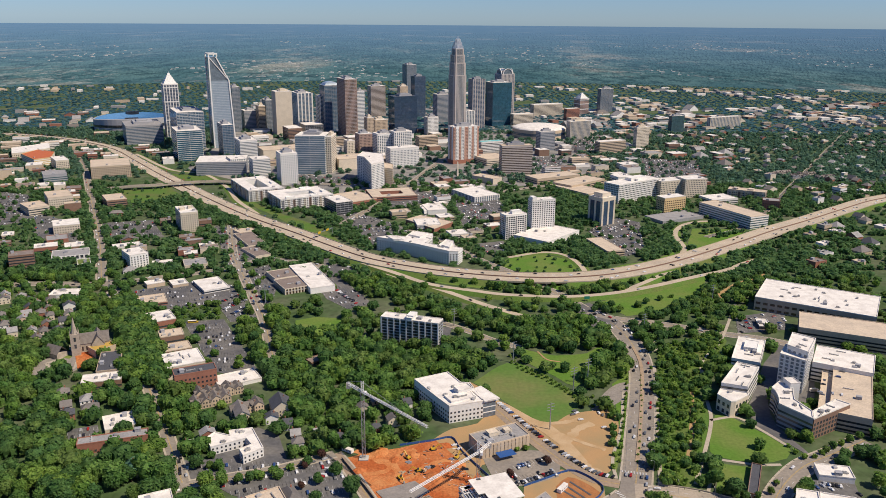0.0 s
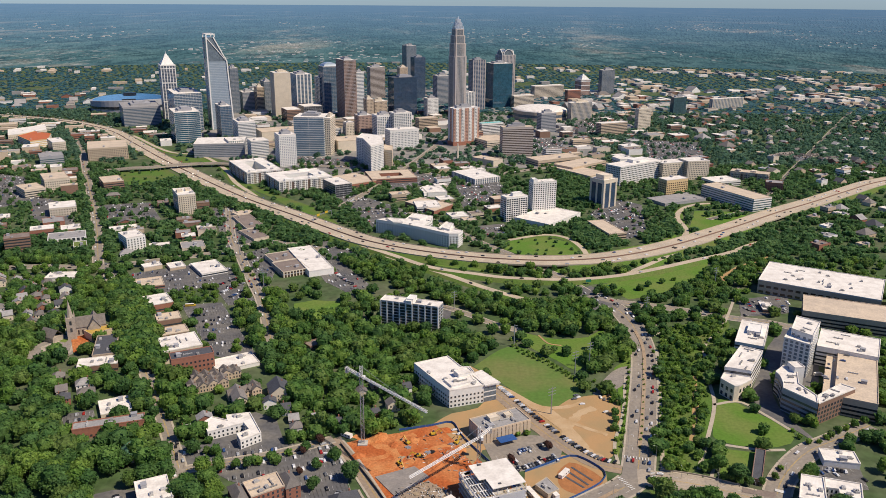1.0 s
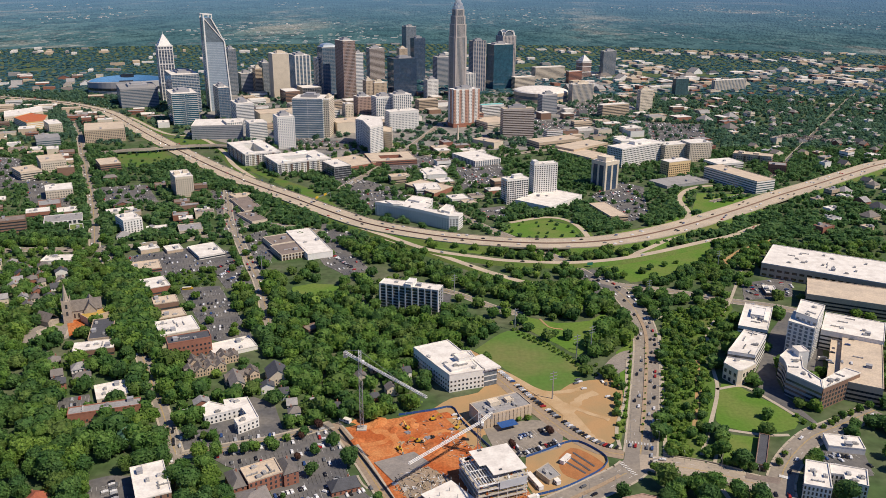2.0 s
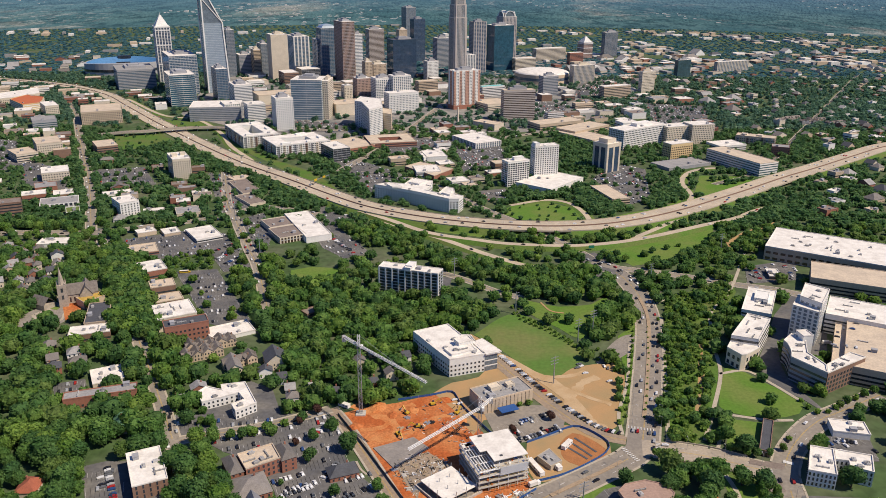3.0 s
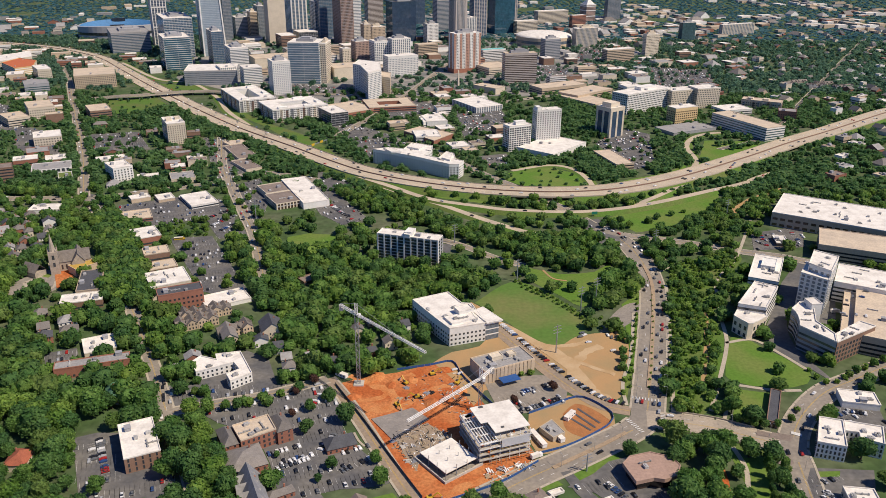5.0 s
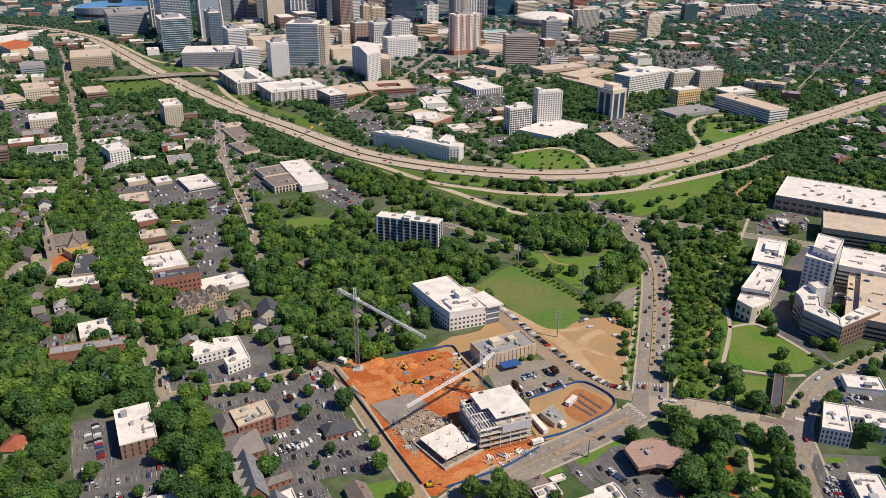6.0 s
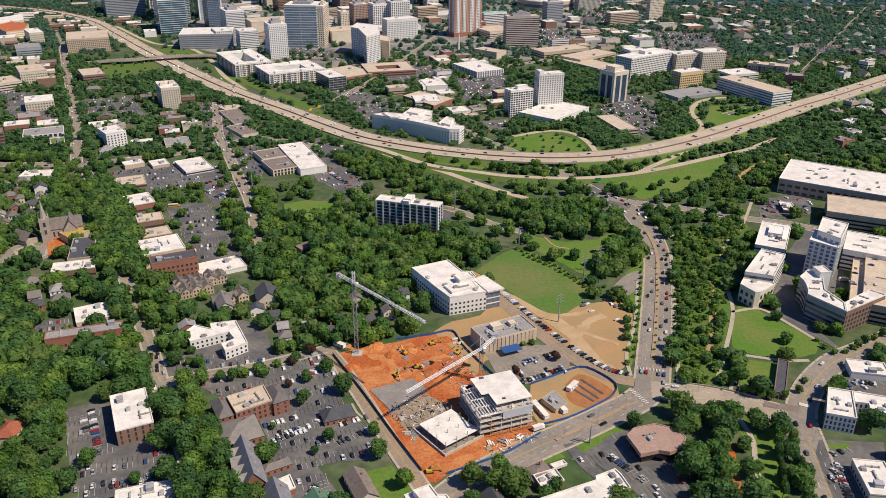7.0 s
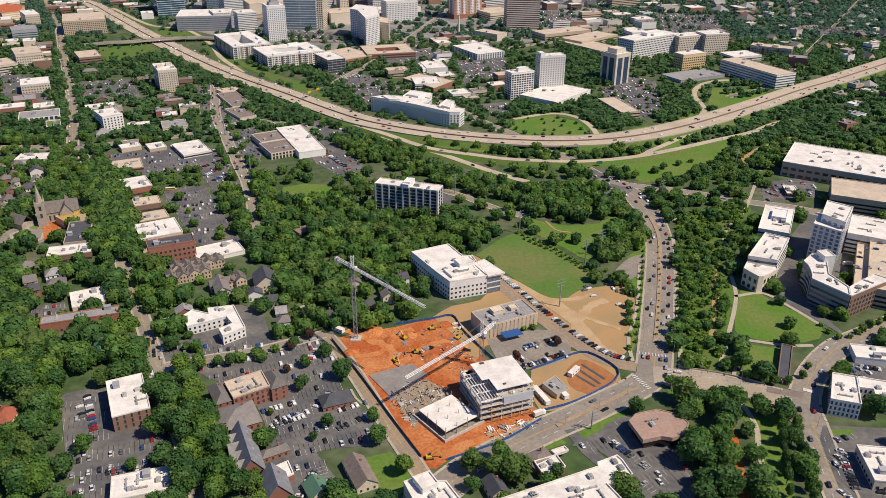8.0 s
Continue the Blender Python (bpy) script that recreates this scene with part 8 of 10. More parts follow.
building("warehouse", "long warehouse store with a white roof", 425.0, 845.8, 122.4, 75.2, 15.0, -30.5, style="punched", wall=W_TAN, glass=G_BROWN, fh=6.4, ww=5.0, wh=2.6, gap=2.4, bits=18)
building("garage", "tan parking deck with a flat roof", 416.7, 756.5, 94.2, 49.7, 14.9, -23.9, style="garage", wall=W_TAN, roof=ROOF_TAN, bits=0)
building("restaurant", "small white roofed restaurant", 344.3, 794.0, 12.2, 22.1, 3.6, -9.0, style="band", wall=W_BROWN, glass=G_DARK, bits=5)
building("shop", "store with a brown flat roof", -199.0, 945.4, 35.7, 34.0, 6.0, 31.0, style="none", wall=W_CREAM, roof=ROOF_BROWN, bits=2)
building("shop", "store with a rusty brown flat roof", -182.6, 907.4, 32.0, 40.5, 6.5, 30.6, style="piers", wall=W_CREAM, glass=G_BROWN, roof=ROOF_BROWN, bits=2)
building("shop", "white roofed store wing", -163.7, 935.6, 30.4, 98.2, 7.0, 25.3, style="none", wall=W_WHITE, mark=False)
building("shop", "low brown roofed motel wing", -282.9, 1116.6, 26.4, 77.0, 3.0, 29.8, style="none", wall=W_CREAM, roof=ROOF_BROWN)
building("shop", "low brown roofed motel wing", -260.0, 1053.0, 21.9, 50.2, 2.9, 36.5, style="none", wall=W_CREAM, roof=ROOF_BROWN)
building("shop", "low roofed motel wing", -301.7, 1164.1, 28.2, 22.4, 3.2, 39.7, style="none", wall=W_CREAM, roof=ROOF_TAN)
building("shop", "low lodge with a brown roof", -119.7, 692.9, 17.5, 12.3, 3.2, 39.5, style="band", wall=W_BROWN, roof=ROOF_BROWN, bits=0)
building("pavilion", "long dark roofed garden pavilion", 221.7, 491.9, 6.7, 41.6, 4.0, -24.3, style="piers", wall=W_BROWN, glass=G_BROWN, roof=ROOF_DARK, bits=0)
church(-353.7, 706.0, 24)
building("parish_hall", "parish hall with a dark roof", -308.2, 674.4, 19.1, 44.5, 8.0, 16.9, style="band", wall=W_TAN, roof=ROOF_DARK)
building("parish_hall", "parish wing with a white roof", -301.8, 641.4, 32.9, 17.3, 7.0, 17.1, style="band", wall=W_BROWN)
area("play_yard", [(-356.4, 707.7), (-346.2, 717.9), (-333.9, 697.0), (-328.6, 674.7), (-339.3, 674.5)], CLAY, "orange play yard beside the church", "ground", 0.30)
area("church_drive", [(-383.7, 678.4), (-377.8, 696.2), (-371.2, 708.7), (-357.6, 711.4), (-338.2, 671.1), (-347.6, 664.2), (-355.3, 655.3), (-363.9, 650.8), (-370.7, 652.9)], GRAVEL, "pale curving drive in front of the church", "drive", 0.12)
area("church_green", [(-366.2, 686.8), (-366.3, 695.2), (-360.6, 691.7), (-359.1, 682.3)], LAWN, "small green island in the church drive", "lawn", 0.2)
area("church_green", [(-365.0, 698.9), (-361.8, 705.1), (-355.7, 702.7), (-356.3, 695.4)], LAWN, "small green island in the church drive", "lawn", 0.2)
building("parish_hall", "low parish wing with a yellow painted roof court", -330.4, 711.1, 21.6, 14.8, 7.0, 49.8, style="none", wall=W_TAN, roof=YELLOW_LINE, bits=0)
# building site
frame_building(*rect([(25.5, 430.0), (55.3, 445.9), (42.6, 470.9), (9.1, 462.4)])[:4], 19.5, rect([(25.5, 430.0), (55.3, 445.9), (42.6, 470.9), (9.1, 462.4)])[4])
slab_deck(*rect([(-12.8, 437.2), (5.3, 451.6), (23.4, 434.0), (3.5, 418.1)])[:4], 5.2, rect([(-12.8, 437.2), (5.3, 451.6), (23.4, 434.0), (3.5, 418.1)])[4])
tower_crane(-57.7, 521.6, 54.8, (-9.5, 469.8), (-70.3, 534.5))
tower_crane(25.9, 490.2, 24.7, (-19.9, 440.9), (34.8, 502.7))
finish_roads()
for off in (-11.4, 11.0):
    sh = Shape()
    strip(smooth([(150, 479), (176, 472), (197, 462)], 4.0), off, off + 0.4, 0.0, 1.3, sh)
    tagged(link("bridge_parapet", sh.mesh("bridge_parapet", PAVING)), "low pale concrete bridge parapet", "parapet", "", "structure")
median("planted_median", [(191, 732), (190, 701), (184, 666), (169, 606), (155, 554), (145, 519)], 3.0)
median("boulevard_median", [(118, 466), (102, 454), (80, 439), (67, 430)], 2.6)
block("store", "low brick store with a pale stepped roof", [(-59.9, 1222.1), (-35.4, 1252.2), (15.2, 1210.1), (-13.7, 1165.1)], 7.0, style="none", wall=W_BRICK, roof=ROOF_TAN, bits=4)
block("chapel", "low white hall with a stepped roof", [(-40.1, 1316.8), (-25.5, 1338.3), (0.3, 1309.9), (-31.6, 1277.0)], 7.5, style="band", wall=W_WHITE, bits=1)
block("apartment_building", "half-built apartment block sheathed in orange boards", [(-948.9, 1762.5), (-941.7, 1825.2), (-889.5, 1795.8), (-861.6, 1722.1), (-885.5, 1692.8)], 16.0, style="band", wall=W_YELLOW, glass=W_WHITE, roof=ORANGE_PAINT, bits=2)
block("apartment_building", "half-built white apartment block with a pale roof", [(-1017.7, 1852.5), (-987.8, 1896.3), (-972.4, 1941.2), (-929.0, 1856.7), (-960.1, 1791.1), (-976.7, 1775.0)], 15.0, style="punched", wall=W_CREAM, bits=2)
# low buildings
scatter([(-944, 1662), (-740, 1607), (-453, 968), (-568, 965)], 20, ("shop", "office", "shop"), 16, 34, 26, 1)
scatter([(-564, 1269), (-341, 1202), (-251, 972), (-415, 945)], 13, ("shop", "house", "shop"), 12, 26, 20, 2)
scatter([(-522, 879), (-462, 880), (-400, 775), (-448, 744)], 16, ("house",), 9, 13, 30, 3)
scatter([(-464, 846), (-415, 830), (-392, 769), (-404, 728)], 10, ("house",), 9, 13, 30, 4)
def townhouses(x, y, n, r, turn, seed, wall=None, label="tan town house with steep brown slate gables"):
    """A row of brown-roofed town houses with cross gables."""
    rs = random.Random(seed)
    c, s_ = math.cos(radians(r)), math.sin(radians(r))
    for k in range(n):
        px, py = x + k * 8.2 * c, y + k * 8.2 * s_
        top = thing("town_house", px, py, r + turn, label, "house", "town houses")
        claim_box(px, py, 8, 13, r)
        h, rise = 5.2 + rs.uniform(-0.6, 1.2), rs.uniform(2.8, 3.8)
        top.rotation_euler.z += radians(rs.choice((0, 0, 90)))
        sh = Shape().box(-4, -6.5, 0, 4, 6.5, h)
        for e in (-1, 1):
            sh.add([(-4, e * 6.5, h), (4, e * 6.5, h), (0, e * 6.5, h + rise - 0.1)], [(0, 1, 2) if e < 0 else (2, 1, 0)])
        link("wall", sh.mesh("wall", wall or W_TAN), top)
        link("roof", Shape().gable(8, 13, h - 0.1, h + rise, 0.3).mesh("roof", SLATE), top)
        link("cross_gable", Shape().gable(4.5, 8.6, h - 0.6, h + rise * 0.72, 0.2).mesh("cross_gable", SLATE), top, 0, rs.uniform(-3, 3), 0, 90)
        link("glazing", panes(8, 13, 3.2, 1.0, 1.6, 1.3, G_DARK, floors=2), top)["kind"] = "stuff"
        link("chimney", Shape().box(-0.5, -0.4, 0, 0.5, 0.4, 2.2).mesh("chimney", W_BROWN), top, 2.2, rs.uniform(-4, 4), h + 1.2)


townhouses(-206.9, 601.0, 4, 28, 0, 1)
for k in range(5):
    townhouses(680 + 24 * k, 1640 + (k % 2) * 26 - 6 * k, 5, 12 + 8 * (k % 2), 0, 20 + k, (W_GREY, W_CREAM)[k % 2], "grey town house with steep slate gables")
townhouses(-208.2, 615.5, 5, 28, 0, 2)
townhouses(-168.7, 590.3, 3, 28, 90, 3)
scatter([(-144, 583), (-73, 551), (-85, 521), (-127, 521)], 8, ("house",), 9, 12, 15, 6)
scatter([(-107, 673), (-29, 663), (-24, 552), (-65, 551)], 6, ("house",), 8, 11, 20, 7)
scatter([(-339, 617), (-290, 618), (-279, 590), (-317, 572)], 5, ("house",), 10, 14, 25, 8)
scatter([(-209, 549), (-181, 550), (-164, 493), (-190, 493)], 4, ("house",), 10, 14, 25, 9)
scatter([(-178, 1486), (17, 1576), (120, 1421), (78, 1086), (-38, 1176)], 16, ("shop",), 18, 34, 20, 10)
scatter([(224, 1895), (607, 2044), (520, 1538), (194, 1526)], 26, ("shop", "office", "shop"), 20, 45, 18, 11)
scatter([(196, 2410), (853, 2586), (642, 1725), (276, 1781)], 46, ("shop", "shop", "house"), 16, 42, 24, 12)
scatter([(701, 2374), (1456, 2622), (882, 1551), (576, 1540)], 100, ("house", "house", "shop"), 10, 20, 28, 13)
scatter([(597, 1597), (973, 1739), (830, 1470), (627, 1348)], 18, ("house", "shop"), 12, 24, 28, 14)
scatter([(557, 1228), (776, 1352), (583, 992), (487, 990)], 14, ("house", "shop"), 12, 24, 28, 15)
scatter([(-600, 2304), (24, 2338), (153, 1851), (-202, 1692), (-432, 1683)], 50, ("shop", "office", "office"), 24, 50, 26, 16)
scatter([(-1157, 2056), (-635, 1941), (-611, 1744), (-911, 1600)], 26, ("shop", "shop", "office"), 18, 45, 22, 17)
scatter([(-1492, 2677), (-1122, 2701), (-939, 2171), (-1240, 2211)], 22, ("shop", "house"), 18, 40, 22, 18)
scatter([(186, 2784), (1754, 3178), (1342, 2409), (189, 2322)], 70, ("shop", "house", "shop"), 18, 50, 24, 19)
claim([(38.8, 400.6), (57.7, 419.6), (91.2, 394.5), (109.4, 408.3), (102.6, 377.6), (44.3, 377.1)])
claim([(-107.3, 481.1), (-80.6, 494.1), (-29.3, 436.4), (-40.4, 380.3), (-69.7, 380.1), (-93.4, 410.8)])
# trees
forest([(-621, 1470), (-526, 1489), (-483, 1425), (-494, 1364), (-559, 1353)], 15, 4, 8, 71, 0.45, True)
forest([(-571, 1626), (-494, 1604), (-444, 1547), (-510, 1545)], 18, 4, 7, 72, 0.3, True)
forest([(-226, 787), (-173, 785), (-157, 759), (-119, 757), (-101, 782), (-75, 805), (-63, 721), (-42, 721), (4, 729), (29, 710), (54, 701), (27, 653), (-22, 663), (-28, 622), (-16, 552), (-31, 529), (-71, 532), (-117, 551), (-126, 620), (-162, 661)], 10.4, 9, 18.8, 1, 0.90)
forest([(83, 800), (155, 797), (171, 762), (160, 731), (111, 714), (77, 734)], 9.8, 10, 18.8, 2, 0.92)
forest([(161, 728), (189, 723), (179, 683), (154, 653), (134, 634), (124, 655), (136, 688)], 9.8, 10, 18.8, 3, 0.92)
forest([(215, 732), (256, 756), (243, 702), (227, 667), (215, 616), (201, 584), (197, 555), (185, 532), (182, 511), (171, 489), (155, 487), (183, 606)], 5.0, 3.6, 9.6, 4, 0.94, True)
forest([(258, 756), (281, 770), (290, 751), (248, 690), (224, 626), (219, 589), (179, 494), (188, 525), (200, 555), (203, 580), (218, 616), (227, 656), (244, 702)], 5.0, 3.6, 9.6, 43, 0.94, True)
forest([(212, 713), (270, 753), (245, 690), (211, 625), (186, 555), (158, 497)], 22.1, 9, 13.8, 44, 0.50, True)
forest([(141, 457), (163, 463), (173, 452), (172, 418), (163, 370), (122, 370), (136, 409)], 9.1, 8, 17.5, 5, 0.92)
forest([(-360, 642), (-326, 627), (-319, 632), (-261, 636), (-241, 644), (-209, 600), (-176, 520), (-169, 462), (-213, 486), (-230, 468), (-262, 447)], 10.4, 9, 18.8, 6, 0.92)
forest([(-273, 431), (-217, 422), (-198, 392), (-204, 367), (-238, 366)], 9.8, 9, 17.5, 7, 0.92)
forest([(-376, 848), (-337, 832), (-270, 705), (-235, 628), (-279, 628), (-314, 704)], 7.6, 13, 19, 8, 0.97, True)
forest([(-176, 462), (-152, 463), (-117, 406), (-99, 368), (-127, 367), (-160, 425)], 8.4, 11, 17.5, 9, 0.97, True)
forest([(-487, 846), (-382, 848), (-356, 799), (-386, 755), (-346, 680), (-387, 657)], 11.7, 8, 17.5, 10, 0.85)
forest([(267, 946), (344, 980), (400, 1065), (410, 960), (364, 890), (299, 841), (240, 819), (215, 810)], 10.4, 7, 15.0, 11, 0.80)
forest([(479, 1135), (695, 1306), (534, 942), (412, 964)], 11.7, 8, 16.2, 12, 0.85)
forest([(89, 1125), (166, 1121), (217, 1152), (249, 1043), (224, 1028), (83, 1039)], 10.4, 8, 16.2, 13, 0.90)
forest([(186, 1583), (222, 1531), (263, 1414), (231, 1222), (187, 1214), (209, 1412)], 11.7, 9, 17.5, 14, 0.90)
forest([(280, 1223), (330, 1224), (315, 1103), (276, 1037), (253, 1061)], 11.7, 8, 16.2, 15, 0.85)
forest([(7, 389), (28, 394), (39, 408), (47, 408), (35, 369), (6, 369)], 10.4, 9, 16.2, 16, 0.85)
forest([(-45, 464), (-26, 434), (-32, 431)], 10.4, 8, 13.8, 17, 0.90)
forest([(-29, 429), (-12, 412), (-12, 393), (-24, 407)], 11.7, 9, 15.0, 18, 0.90)
forest([(116, 624), (134, 624), (118, 605), (86, 676), (59, 705), (70, 711)], 7.8, 3, 7.5, 19, 0.90)
forest([(130, 592), (149, 601), (139, 554), (129, 554)], 9.1, 6, 12.5, 20, 0.80)
forest([(-663, 1419), (-569, 1387), (-452, 1140), (-416, 963), (-456, 962)], 11.7, 9, 18.8, 51, 0.90)
forest([(-427, 1111), (-335, 1100), (-297, 976), (-364, 947)], 11.7, 9, 18.8, 52, 0.80)
forest([(-589, 1079), (-560, 1080), (-472, 940), (-507, 919)], 11.7, 9, 17.5, 53, 0.85)
forest([(-525, 1410), (-473, 1369), (-401, 1141), (-440, 1170)], 11.7, 9, 17.5, 54, 0.85)
forest([(-420, 1392), (-334, 1275), (-305, 1159), (-344, 1158), (-384, 1238)], 11.7, 9, 17.5, 55, 0.85)
forest([(-7, 1724), (78, 1552), (124, 1609), (134, 1367), (86, 1326), (14, 1323)], 13.0, 8, 16.2, 56, 0.70)
forest([(-138, 1401), (-60, 1361), (-4, 1285), (-56, 1265), (-119, 1300)], 13.0, 8, 16.2, 57, 0.75)
forest([(321, 1373), (366, 1296), (398, 1226), (322, 1191)], 13.0, 8, 16.2, 58, 0.70)
forest([(551, 1624), (997, 1907), (736, 1386), (530, 1265), (574, 1424)], 13.7, 8, 16.2, 59, 0.60)
forest([(-276, 461), (-231, 462), (-216, 424), (-259, 429)], 10.4, 9, 18.8, 31, 0.85)
forest([(-213, 549), (-181, 550), (-166, 462), (-180, 462)], 10.4, 9, 17.5, 32, 0.85)
forest([(-209, 600), (-144, 583), (-138, 521), (-172, 520)], 11.7, 8, 16.2, 33, 0.45)
forest([(-466, 715), (-378, 716), (-318, 620), (-293, 544), (-256, 457), (-316, 456)], 10.4, 9, 18.8, 34, 0.80)
forest([(-217, 794), (-204, 851), (-177, 803), (-147, 683), (-162, 661)], 11.7, 8, 16.2, 35, 0.60)
forest([(-295, 1060), (-243, 1024), (-213, 978), (-219, 946), (-257, 966)], 11.7, 8, 16.2, 36, 0.50)
forest([(-655, 1126), (-590, 1097), (-505, 1070), (-441, 923), (-532, 899)], 13.0, 8, 16.2, 37, 0.50)
forest([(-690, 1494), (-616, 1445), (-432, 968), (-460, 967)], 13.0, 8, 17.5, 38, 0.60)
forest([(-451, 1356), (-371, 1316), (-297, 1203), (-284, 1048), (-331, 1047), (-394, 1200)], 13.0, 8, 17.5, 39, 0.60)
forest([(566, 1722), (1064, 1891), (826, 1445), (731, 1442), (554, 1265), (531, 1303)], 14.3, 8, 17.5, 40, 0.70)
forest([(-305, 836), (-255, 850), (-236, 802), (-286, 792)], 7.8, 5, 11.2, 41, 0.85)
forest([(194, 1151), (222, 1073), (251, 1019), (183, 994), (183, 1059)], 7.2, 10, 17.5, 45, 0.90)
forest([(267, 1029), (295, 1088), (355, 1192), (344, 1103), (298, 1037)], 7.8, 9, 16.2, 46, 0.90)
forest([(347, 991), (399, 1040), (468, 1107), (471, 1041), (410, 960), (355, 934), (328, 933)], 7.8, 8, 16.2, 47, 0.85)
forest([(282, 907), (335, 934), (295, 812), (256, 827)], 7.8, 6, 13.8, 48, 0.80)
belt([(-384, 1238), (-273, 1159), (-170, 1009), (-92, 924), (-38, 869), (21, 815), (76, 785), (130, 779)], 46, 11.0, 11, 17, 21)
belt([(-237, 1316), (-153, 1211), (-108, 1092)], 30, 9.0, 8, 13, 22)
belt([(-17, 955), (53, 917), (119, 893)], 22, 8.0, 5, 9, 23, 0.55)
tree_row([(254.0, 939.9), (282.7, 959.6), (316.0, 980.3), (345.5, 997.0), (374.1, 1018.9)], 13, 9.5, 0.0, 0.95, 24)
tree_row([(62.3, 697.5), (83.0, 677.7), (103.9, 650.3), (118.0, 619.8), (128.8, 604.5)], 4.5, 4.2, 0.0, 1.1, 25)
tree_row([(69.2, 689.2), (91.3, 664.3), (109.4, 638.8), (121.7, 614.9)], 5.5, 4.0, 3.0, 1.1, 26)
tree_row([(-243.1, 433.1), (-230.4, 425.9), (-218.6, 423.0)], 2.2, 3.6, 0.0, 1.0, 27)
forest([(73, 1010), (94, 1044), (139, 1059), (171, 1033), (180, 995), (164, 963), (107, 971)], 16, 4, 7, 25, 0.7, True)
tree_row([(184, 666), (169, 606), (155, 554), (143, 510)], 9, 5.5, 13.5, 0.75, 0)
tree_row([(181, 689), (184, 666), (169, 606), (155, 554), (143, 510)], 9, 5.5, -13.5, 0.75, 1)
tree_row([(185, 677), (169, 606), (155, 554), (145, 517)], 9, 3.0, 0.0, 0.75, 2)
tree_row([(197, 439), (190, 414), (182, 387), (177, 366)], 7, 11, 0, 0.55, 5)
tree_row([(206, 436), (199, 414), (192, 387), (188, 366)], 7, 11, 0, 0.6, 6)
tree_row([(202, 409), (197, 387), (194, 370)], 9, 9, 0, 0.7, 7)
tree_row([(190, 480), (203, 477), (216, 473)], 8, 6, 0, 0.9, 8)
tree_row([(266, 552), (271, 526), (290, 533)], 8, 7, 0, 0.9, 9)
tree_row([(284, 530), (301, 541), (329, 557)], 9, 8, 0, 0.9, 10)
tree_row([(-177, 550), (-164, 493), (-150, 468)], 14, 8, 0, 1.0, 11)
tree_row([(-163, 477), (-154, 481), (-138, 490), (-118, 500), (-98, 513)], 11, 9, 0, 1.0, 12)
TREES.append((-61.7, 474.3, 15.0, 1.0))
TREES.append((-84.7, 463.4, 11.0, 1.0))
TREES.append((-76.0, 500.7, 13.0, 1.0))
TREES.append((-34.2, 413.8, 13.0, 1.0))
TREES.append((-18.8, 389.0, 13.0, 1.0))
TREES.append((17.1, 391.6, 15.0, 1.0))
TREES.append((32.5, 398.3, 14.0, 1.0))
TREES.append((243.3, 540.2, 12.0, 1.0))
TREES.append((253.8, 589.0, 11.0, 1.0))
TREES.append((-98.8, 438.3, 5.0, 1.0))
TREES.append((-64.4, 428.3, 9.0, 1.0))
TREES.append((-86.8, 487.6, 9.0, 1.0))
TREES.append((-70.7, 415.9, 6.0, 1.0))
TREES.append((-194.2, 405.1, 12.0, 1.0))
TREES.append((251.8, 607.0, 8.0, 1.0))
TREES.append((-39.0, 433.7, 9.0, 1.0))
TREES.append((61.6, 387.7, 9.0, 1.0))
TREES.append((136.6, 566.2, 9.0, 1.0))
TREES.append((131.7, 542.5, 9.0, 1.0))
TREES.append((139.3, 587.4, 8.0, 1.0))
TREES.append((114.1, 676.3, 13.0, 1.0))
TREES.append((103.7, 681.8, 9.0, 1.0))
TREES.append((-89.3, 375.8, 10.0, 1.0))
TREES.append((-128.0, 493.5, 9.0, 1.0))
TREES.append((-13.1, 580.9, 13.0, 1.0))
TREES.append((-36.1, 544.0, 10.0, 1.0))
TREES.append((214.0, 650.7, 6.0, 1.0))
TREES.append((-180.8, 1177.5, 10.0, 1.0))
TREES.append((187.9, 497.4, 7.0, 1.0))
TREES.append((197.1, 497.5, 7.0, 1.0))
TREES.append((228.3, 479.0, 6.0, 1.0))
TREES.append((237.1, 491.6, 6.0, 1.0))
truck(58.3, 440.0, 30, ROOF_WHITE, "white box truck by the yard gate")
truck(329.2, 637.1, 10, ROOF_WHITE, "white delivery truck on the deck")
truck(-237.0, 850.6, 60, ROOF_WHITE, "white delivery truck in the lot")
truck(-114.3, 948.2, 40, ROOF_WHITE, "white delivery truck in the lot")
bus(-267.1, 790.5, 12)
sign_gantry(-176.8, 1129.3, 62, 44, YELLOW_PAINT, "steel sign gantry with plain yellow panels")
post_sign(184.1, 845.5, 20)
post_sign(167.5, 865.9, 10)
obelisk(28.5, 1593.8, 35.5)
# cars
car_rows(-203.3, 436.4, -62.5, 1, 15, fill=0.81, seed=1)
car_rows(-211.1, 440.6, -62.2, 1, 7, fill=0.54, seed=2)
car_rows(-163.1, 394.2, 25.6, 1, 10, fill=0.63, seed=3)
car_rows(-183.5, 374.1, 28.2, 1, 6, fill=0.81, seed=4)
car_rows(-94.6, 445.6, 26.0, 1, 8, fill=0.81, seed=5)
car_rows(-87.0, 432.7, 31.1, 1, 8, fill=0.85, seed=6)
car_rows(-85.2, 436.6, 29.4, 1, 8, fill=0.81, seed=7)
car_rows(-131.5, 493.5, 17.6, 1, 13, fill=0.72, seed=8)
car_rows(-84.0, 501.4, 74.4, 1, 6, fill=0.72, seed=9)
car_rows(-69.6, 454.5, 66.8, 1, 7, fill=0.63, seed=10)
car_rows(-49.3, 432.4, 38.2, 1, 8, fill=0.63, seed=11)
car_rows(-50.9, 446.9, 26.9, 1, 7, fill=0.54, seed=12)
car_rows(67.9, 496.7, 29.5, 1, 13, fill=0.85, seed=13)
